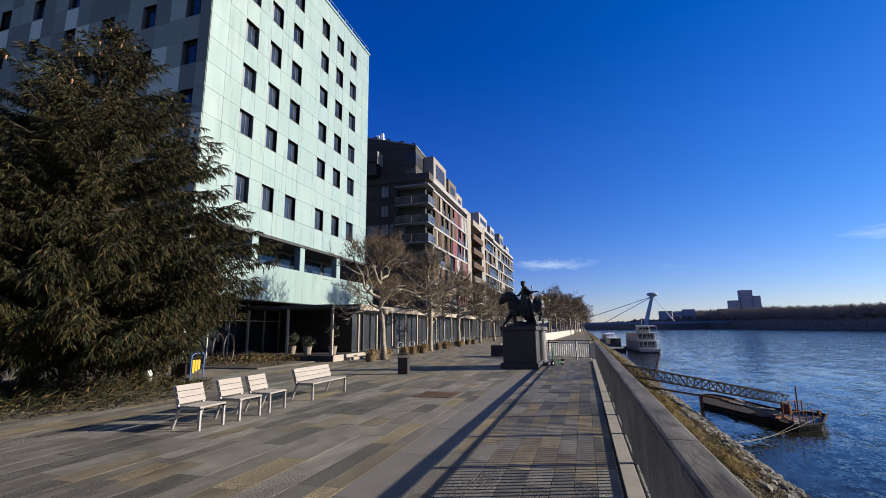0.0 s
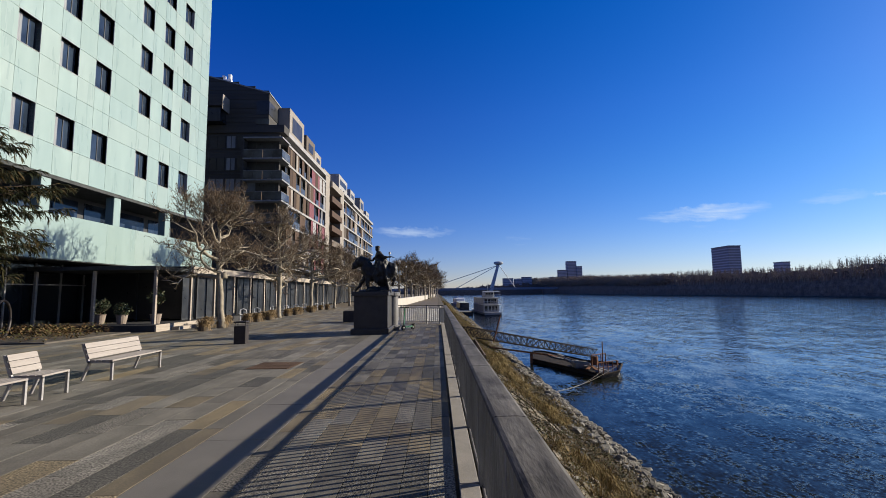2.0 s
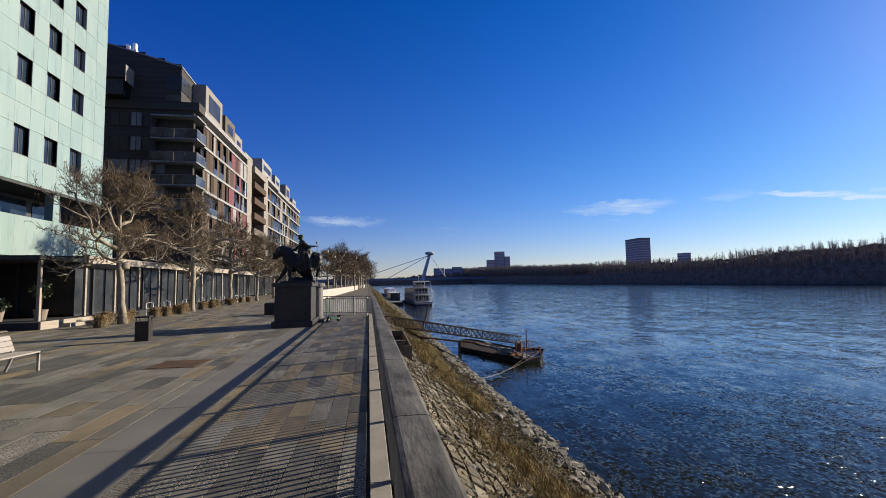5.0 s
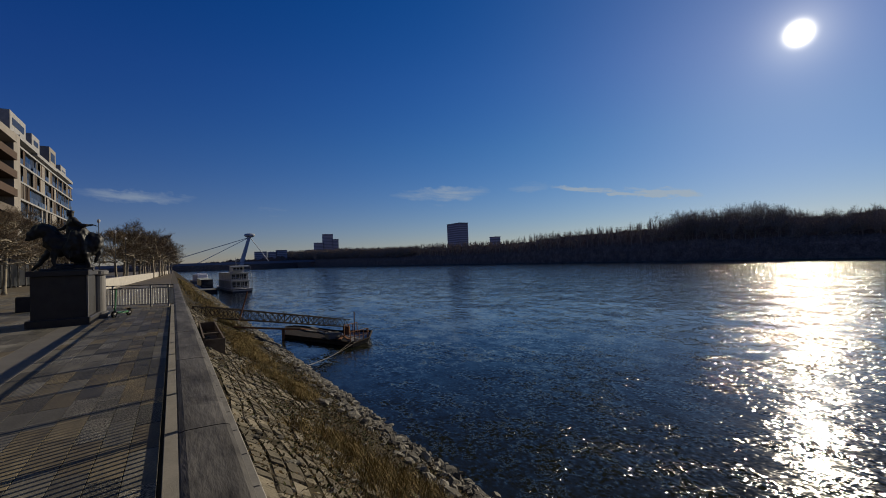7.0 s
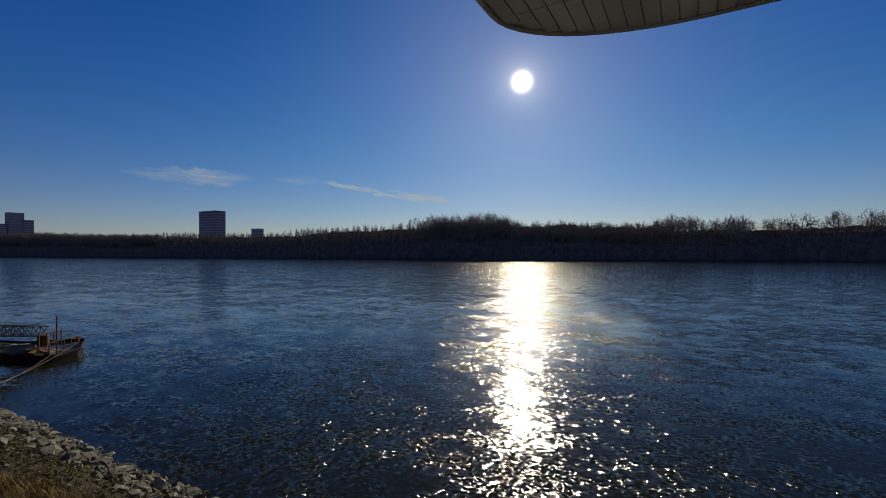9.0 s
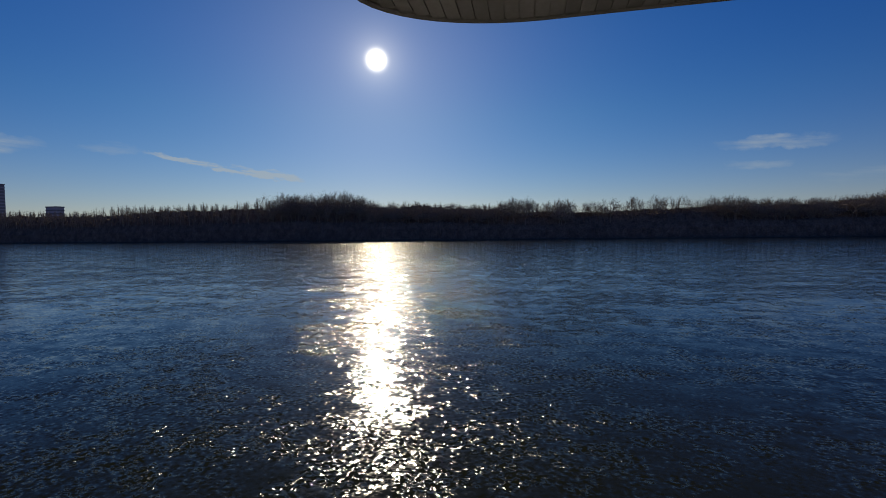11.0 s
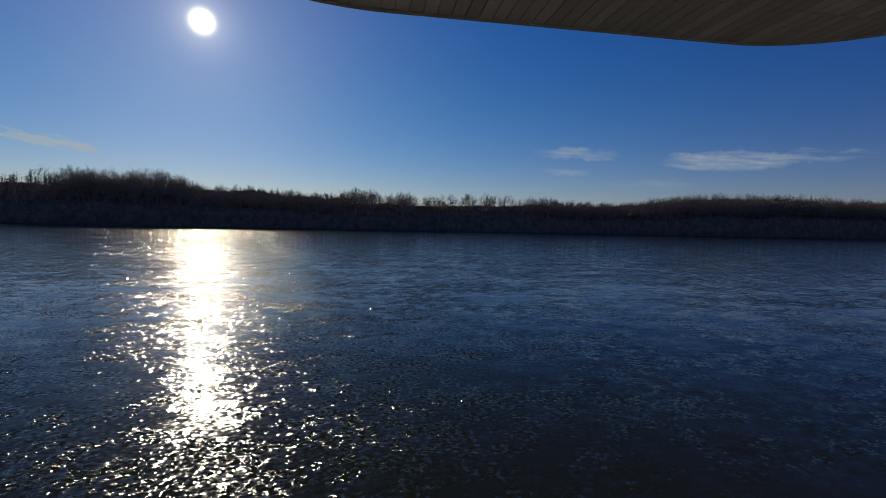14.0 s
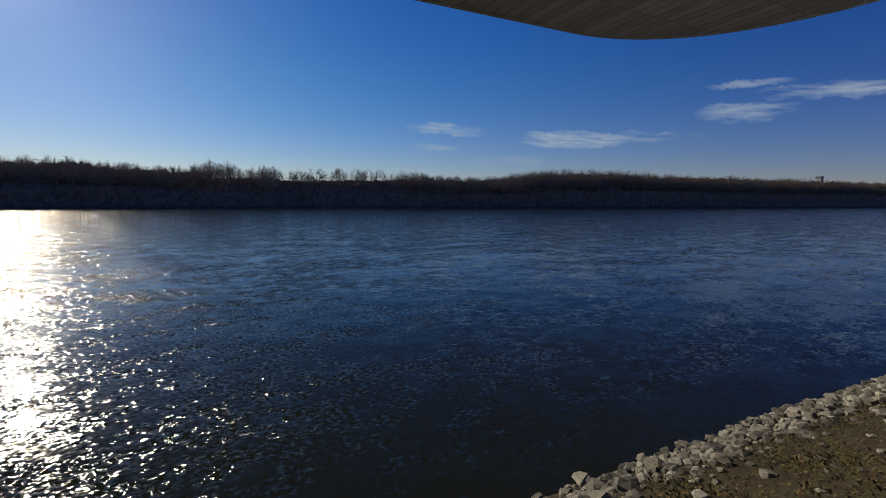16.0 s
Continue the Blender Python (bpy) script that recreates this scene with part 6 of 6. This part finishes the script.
for k in range(5):
    x, y = 0.15 + k * 0.42, -4.35 + 0.24 * k
    part("rail_post", Mesh().tube([(x, y, 0.2), (x, y, 1.0)], 0.03, 6), "rust", stage)
part("hand_rail", Mesh().tube([(0.15, -4.35, 1.0), (1.83, -3.39, 1.0)], 0.03, 6), "rust", stage)
part("hand_rail", Mesh().tube([(0.15, -4.35, 0.65), (1.83, -3.39, 0.65)], 0.022, 6), "rust", stage)
part("cabin_box", Mesh().box(-0.7, 0.4, -1.9, -0.9, 0.24, 0.62, cut=0.03), "concrete", stage)
part("bollard", Mesh().turned([(0.12, 0.5), (0.09, 0.55), (0.09, 0.75), (0.13, 0.8)], 10, 2.3, -2.2), "rust", stage)
part("mooring_pile", Mesh().box(-3.2, -3.0, 2.2, 2.4, -2.5, 0.9), "rust", stage)

gang = thing("gangway", "long rusty lattice gangway from the bank to the pontoon", "gangway", (0, 0, 0))
ga, gb = Vector((0.9, 27.5, -0.86)), Vector((11.2, 34.1, WATER + 0.92))
gdir = (gb - ga)
glen = gdir.length
gy = math.degrees(math.atan2(gdir.y, gdir.x))
gp = math.degrees(math.asin(-gdir.z / glen))
gm = Matrix.Translation(ga) @ Matrix.Rotation(radians(gy), 4, "Z") @ Matrix.Rotation(radians(gp), 4, "Y")
part("walkway", Mesh().box(0, glen, -0.55, 0.55, 0.0, 0.07), "old_deck", gang, at=gm)
for side in (-0.55, 0.55):
    for z in (0.05, 0.60):
        part("chord", Mesh().box(0, glen, side - 0.03, side + 0.03, z - 0.028, z + 0.028), "old_deck", gang, at=gm)
    n = 22
    for k in range(n):
        x0, x1 = glen * k / n, glen * (k + 1) / n
        part("brace", Mesh().tube([(x0, side, 0.06), (x1, side, 0.59)], 0.022, 4), "old_deck", gang, at=gm)
        part("brace", Mesh().tube([(x0, side, 0.59), (x1, side, 0.06)], 0.022, 4), "old_deck", gang, at=gm)
        part("upright", Mesh().tube([(x0, side, 0.06), (x0, side, 0.59)], 0.022, 4), "old_deck", gang, at=gm)
part("lower_beam", Mesh().tube([(0.0, 0, -0.45), (glen * 0.62, 0, -0.35)], 0.06, 6), "rust", gang, at=gm)
part("abutment", Mesh().box(-0.9, 0.5, -0.9, 0.9, -0.9, 0.0), "concrete", gang, at=gm)
part("gate_post", Mesh().tube([(2.2, -0.6, 0.0), (2.5, -0.6, 1.7)], 0.045, 6), "rust", gang, at=gm)
for k, (a, b) in enumerate((((10.7, 30.4, WATER + 0.5), (6.2, 25.6, WATER + 0.2)), ((12.0, 31.1, WATER + 0.7), (6.0, 25.2, WATER + 0.3)))):
    a, b = Vector(a), Vector(b)
    rope = thing("mooring_rope", "pale slack mooring rope from pontoon to bank", "rope", (0, 0, 0))
    part("strand", Mesh().tube([a.lerp(b, t / 8) - Vector((0, 0, 0.25 * math.sin(math.pi * t / 8))) for t in range(9)], 0.009, 5), "rope", rope)

# ---- passenger ship at its jetty ----
ship = thing("passenger_ship", "white three-deck river ship moored stern on", "ship", (13.3, 118, WATER), 3, size=0.87)
plan = [(-2.5, -6), (2.5, -6), (2.8, 0), (2.7, 22), (1.5, 30), (0, 33), (-1.5, 30), (-2.7, 22), (-2.8, 0)]
part("hull", Mesh().solid([(x * 0.92, y, -0.4) for x, y in plan], [(x, y, 1.0) for x, y in plan]), "ship_paint", ship)
part("waterline", Mesh().solid([(x * 0.935, y * 1.0, -0.3) for x, y in plan], [(x * 1.004, y * 1.004, 0.40) for x, y in plan]), "boat_dark", ship)
part("fender", Mesh().box(-2.6, 2.6, -6.12, -5.98, 0.75, 0.95), "boat_dark", ship)
for z0, z1, y0, w in ((1.0, 3.1, -3.4, 2.3), (3.2, 5.2, -2.4, 2.2)):
    deck_s = part("deckhouse", Mesh().box(-w, w, y0, 20, z0, z1, cut=0.05), "ship_paint", ship)
    for k in range(4):
        x = -w + 0.25 + k * (2 * w - 0.4) / 4
        part("window", Mesh().box(x, x + 0.85, y0 - 0.03, y0 + 0.04, z0 + 0.35, z1 - 0.35), "glass_dark", deck_s)
    for k in range(10):
        part("window", Mesh().box(w - 0.03, w + 0.03, y0 + 0.8 + k * 2.2, y0 + 2.5 + k * 2.2, z0 + 0.7, z1 - 0.4), "glass_dark", deck_s)
    part("deck_edge", Mesh().box(-w - 0.5, w + 0.5, y0 - 2.3, 21, z1, z1 + 0.10), "ship_paint", ship)
    for x in np.linspace(-w - 0.4, w + 0.4, 5):
        part("deck_post", Mesh().tube([(x, y0 - 2.2, z0), (x, y0 - 2.2, z1)], 0.05, 6), "ship_paint", ship)
    for x in np.linspace(-w - 0.4, w + 0.4, 17):
        part("stanchion", Mesh().tube([(x, y0 - 2.25, z0), (x, y0 - 2.25, z0 + 0.95)], 0.022, 4), "ship_paint", ship)
    for h in (0.5, 0.95):
        part("rail", Mesh().tube([(-w - 0.4, y0 - 2.25, z0 + h), (w + 0.4, y0 - 2.25, z0 + h)], 0.035, 5), "ship_paint", ship)
for x in np.linspace(-2.6, 2.6, 13):
    part("stanchion", Mesh().tube([(x, -4.6, 5.3), (x, -4.6, 6.2)], 0.022, 4), "ship_paint", ship)
part("rail", Mesh().tube([(-2.6, -4.6, 6.2), (2.6, -4.6, 6.2)], 0.035, 5), "ship_paint", ship)
part("wheelhouse", Mesh().box(-1.4, 1.4, 0, 5, 5.3, 7.0, cut=0.1), "ship_paint", ship)
for k in range(3):
    part("wheelhouse_window", Mesh().box(-1.2 + k * 0.85, -0.5 + k * 0.85, -0.03, 0.05, 5.95, 6.7), "glass_dark", ship)
part("mast", Mesh().tube([(0, 3, 7.0), (0, 3, 9.6)], 0.07, 6).tube([(-0.9, 3, 8.8), (0.9, 3, 8.8)], 0.04, 5), "ship_paint", ship)
part("stack", Mesh().box(-0.7, 0.7, 8, 10, 5.3, 6.9, cut=0.1), "boat_dark", ship)
part("awning", Mesh().solid([(-2.5, -4.5, 6.9), (2.5, -4.5, 6.9), (2.5, -0.5, 7.2), (-2.5, -0.5, 7.2)], [(-2.5, -4.5, 6.98), (2.5, -4.5, 6.98), (2.5, -0.5, 7.28), (-2.5, -0.5, 7.28)]), "far_dark", ship)
for x in (-2.4, 2.4):
    part("awning_post", Mesh().tube([(x, -4.4, 5.3), (x, -4.4, 6.95)], 0.035, 5), "ship_paint", ship)
jetty = thing("jetty", "dark floating jetty and ramp beside the ship", "jetty", (0, 0, 0))
part("ramp", Mesh().solid([(3.0, 92, -2.2), (3.0, 94, -2.2), (9.0, 118, WATER + 0.9), (9.0, 116, WATER + 0.9)], [(3.0, 92, -1.9), (3.0, 94, -1.9), (9.0, 118, WATER + 1.2), (9.0, 116, WATER + 1.2)]), "boat_dark", jetty)
part("float", Mesh().box(5.4, 8.8, 118, 160, WATER - 0.3, WATER + 0.9, cut=0.05), "boat_dark", jetty)
part("shelter", Mesh().box(5.8, 8.4, 126, 150, WATER + 0.9, WATER + 3.1, cut=0.08), "glass_blue", jetty)
for k in range(2):
    far_boat = thing("moored_boat", "small white boat moored far upstream", "boat", (9.0 + k * 3, 205 + k * 60, WATER), 5)
    part("hull", Mesh().solid([(-2, -10, -0.3), (2, -10, -0.3), (2, 10, -0.3), (0, 14, -0.3), (-2, 10, -0.3)], [(-2.3, -10, 1.2), (2.3, -10, 1.2), (2.3, 10, 1.2), (0, 15, 1.4), (-2.3, 10, 1.2)]), "white", far_boat)
    part("cabin", Mesh().box(-1.7, 1.7, -8, 7, 1.2, 3.4, cut=0.1), "white", far_boat)

# ---- pieces: kerb stones, slabs, bank stones ----
kerb = thing("kerb", "raised pale kerb of long stones inside the railing", "kerb", kind="structure")
kerb_mesh = Mesh().box(-0.31, -0.125, 0.004, 1.733, -0.06, 0.008, cut=0.006).data("kerb_stone", "kerb")
for k in range(34):
    part("kerb_stone", kerb_mesh, None, kerb, at=pose(0, -32.49 + k * 1.737, 0.0))

paving = thing("pavement", "mixed grey and ochre granite slabs in long courses", "paving", kind="structure")
rnd = random.Random(2)
slab_cache = {}


def slab_mesh(w, d):
    key = (round(w, 2), round(d, 2))
    if key not in slab_cache:
        slab_cache[key] = Mesh().box(0.003, w - 0.003, 0.003, d - 0.003, -0.04, 0.0, cut=0.002).data("slab", "slab")
    return slab_cache[key]


ROW = 0.885
SEAM = -3.43                            # a plain course between the striped walk and the open square
field, plain = Mesh(), []
near_slabs = 0
x = -0.345
courses = []
while x > -46:
    if x > -2.40:
        w = rnd.choice((0.26, 0.30, 0.30, 0.34))
    elif x > -3.2:
        w = x - SEAM
    else:
        w = rnd.choice((0.28, 0.34, 0.40, 0.46))
    courses.append((x - w, w))
    x -= w
for x, w in courses:
    plain_course = abs(x - SEAM) < 0.01
    striped = x > -2.8
    y = -30.0 + (0.0 if plain_course else rnd.choice((0.0, 0.295, 0.59)) if striped else rnd.uniform(0, 1.2))
    while y < 62:
        d = 2 * ROW if plain_course else ROW if striped else rnd.choice((0.75, 1.0, 1.3, 1.6, 2.0))
        if x < -17 and (y > 20 or y < -16):
            y += d
            continue
        lift = rnd.uniform(-0.0015, 0.0015)
        if plain_course:
            plain.append((x, w, y, d, lift))
        elif x > -5.2 and 2.4 < y < 14.0 and near_slabs < 300:
            part("slab", slab_mesh(w, d), None, paving, at=pose(x, y, lift))
            near_slabs += 1
        else:
            field.box(x + 0.003, x + w - 0.003, y + 0.003, y + d - 0.003, -0.04, lift)
        y += d
for x, w, y, d, lift in plain:
    part("plain_slab", Mesh().box(x + 0.010, x + w - 0.003, y + 0.003, y + d - 0.003, -0.04, lift, cut=0.002).data("plain_slab", "slab_plain"), None, paving)
tagged(part("slab_field", field, "slab_far", paving), kind="stuff")
road = Mesh().box(-19.5, -0.5, 62, 320, -0.06, -0.002)
whole("road", road, "slab_far", "pale paved promenade running on upstream", "pavement", "structure")

bank = thing("embankment", "stone pitching and quarry rock on the river bank", "embankment", kind="structure")
rnd = random.Random(9)
stone_kinds = []
for k in range(12):
    stone_kinds.append(Mesh().blob((0, 0, 0), (0.25, 0.165, 0.125), k + 50, 0.27, 6, 4).data("rock", "rock"))
rocks = Mesh()
made = 0
y = -34.0
while y < 60:
    for _ in range(27):
        x = rnd.triangular(3.7, 6.35, 5.6) if rnd.random() < 0.96 else rnd.uniform(2.9, 6.7)
        yy = y + rnd.uniform(-0.5, 0.5)
        s = rnd.uniform(0.30, 0.80) * (1.0 if rnd.random() < 0.86 else 1.4)
        z = bank_z(x, yy) + 0.05 * s
        if 7.0 < yy < 17 and made < 290:
            part("rock", stone_kinds[rnd.randint(0, 11)], None, bank, at=pose(x, yy, z, rnd.uniform(-35, 35), rnd.uniform(-5, 60), rnd.uniform(0, 360)) @ Matrix.Scale(s, 4))
            made += 1
        else:
            rocks.blob((x, yy, z), (0.25 * s * rnd.uniform(0.7, 1.1), 0.19 * s, 0.125 * s), rnd.random(), 0.27, 6, 4)
    y += 0.5
tagged(part("rock_heap", rocks, "rock_far", bank), kind="stuff")
cob = Mesh()
x = 0.50
while x < 3.0:
    w = rnd.uniform(0.13, 0.21)
    y = -3.0
    while y < 34:
        d = rnd.uniform(0.14, 0.40)
        gap = noise.noise((x * 0.9, y * 0.25, 9.0)) * 0.8 + (x - 1.9) * 0.40 + max(0, y - 9) * 0.035
        if gap > 0.08 or rnd.random() < 0.05:
            y += d
            continue
        z = bank_z(x + w / 2, y + d / 2) - 0.012
        c0, c1, c2, c3 = [rnd.uniform(0.004, 0.045) for _ in range(4)]
        rise = rnd.uniform(0.015, 0.06)
        low = [(x + 0.01, y + c0), (x + c1, y + 0.008), (x + w - c1, y + 0.012), (x + w - 0.008, y + c2), (x + w - 0.012, y + d - c3), (x + w - c0, y + d - 0.01), (x + c2, y + d - 0.012), (x + 0.008, y + d - c1)]
        low = [(px + 0.11 * noise.noise((px * 0.9, py * 0.8, 3.0)), py + 0.14 * noise.noise((px * 0.8, py * 0.5, 6.0))) for px, py in low]
        tilt = rnd.uniform(-0.10, 0.10)
        ring = [(px, py, z - 0.08 - (px - x - w / 2) * 0.650) for px, py in low]
        edge = [(px, py, z + rise * 0.5 - (px - x - w / 2) * (0.650 + tilt)) for px, py in low]
        cx, cy = x + w / 2, y + d / 2
        top = [(cx + (px - cx) * 0.80, cy + (py - cy) * 0.84, z + rise + rnd.uniform(-0.008, 0.008) - (px - cx) * 0.8 * (0.650 + tilt)) for px, py in low]
        cob.loft([ring, edge, top], True)
        y += d
    x += w
tagged(part("pitching", cob, "cobble", bank), kind="stuff")
gr = Mesh()
for _ in range(10000):
    x, y = rnd.uniform(0.6, 5.0), rnd.triangular(-22, 48, 12)
    dens = noise.noise((x * 0.7, y * 0.22, 1.0)) + (0.14 if 2.3 < x < 4.4 else -0.22) + min(0.25, max(0.0, y - 12) * 0.02) + (0.22 if y < -2 else 0.0)
    if dens < 0.02:
        continue
    tuft(gr, x, y, bank_z(x, y) - 0.02, rnd.uniform(0.03, 0.10), 0.17, 12, rnd, 0.9)
for _ in range(3400):
    x, y = rnd.triangular(1.1, 4.5, 2.6), rnd.triangular(-16, 44, 11)
    if noise.noise((x * 0.7, y * 0.35, 7.0)) + min(0.3, max(-0.2, (y - 14) * 0.02)) > 0.08:
        tuft(gr, x, y, bank_z(x, y) - 0.03, rnd.uniform(0.10, 0.27), 0.30, 24, rnd, 0.9)
for _ in range(1500):
    x, y = rnd.uniform(0.7, 5.8), rnd.uniform(40, 125)
    tuft(gr, x, y, bank_z(x, y) - 0.05, rnd.uniform(0.15, 0.5), 0.55, 14, rnd, 0.9)
grit = Mesh()
for _ in range(1200):
    x, y = rnd.uniform(2.5, 7.2), rnd.uniform(58, 125)
    r = rnd.uniform(0.1, 0.35)
    grit.blob((x, y, bank_z(x, y) + r * 0.2), (r * 1.3, r, r * 0.7), rnd.random(), 0.3, 5, 4)
for _ in range(1300):
    x, y = rnd.uniform(0.6, 5.6), rnd.triangular(-20, 44, 8)
    r = rnd.uniform(0.02, 0.07)
    grit.blob((x, y, bank_z(x, y) + r * 0.2), (r * 1.3, r, r * 0.7), rnd.random(), 0.3, 5, 4)
tagged(part("loose_stones", grit, "rock_far", bank), kind="stuff")
litter = Mesh()


def weed(x, y, rise):
    a, ln = rnd.uniform(0, 6.283), rnd.uniform(0.02, 0.065)
    d = Vector((math.cos(a), math.sin(a), rnd.uniform(-0.3, 0.9))) * ln
    s = Vector((-math.sin(a), math.cos(a), rnd.uniform(-0.5, 0.5))) * ln * 0.3
    p = Vector((x, y, bank_z(x, y) + rnd.uniform(0.0, rise)))
    litter.face([p, p + d * 0.5 - s, p + d, p + d * 0.5 + s])


for _ in range(40000):
    weed(rnd.uniform(0.5, 5.8), rnd.triangular(-18, 40, 9), 0.05)
# low leafy weed clumps with ragged outlines
for _ in range(420):
    cx, cy = rnd.uniform(1.5, 5.2), rnd.triangular(-16, 44, 10)
    r, h = rnd.uniform(0.15, 0.5), rnd.uniform(0.08, 0.30)
    for _ in range(int(420 * r)):
        a, u = rnd.uniform(0, 6.283), math.sqrt(rnd.random())
        weed(cx + r * u * math.cos(a), cy + r * u * math.sin(a), h * (1.1 - u))
whole("leaf_litter", litter, "weed", "brown leaf litter and weeds on the bank", "leaf litter", "stuff")
whole("bank_grass", gr, "dry_grass", "tufts of dry straw-coloured grass on the bank", "grass", "stuff")
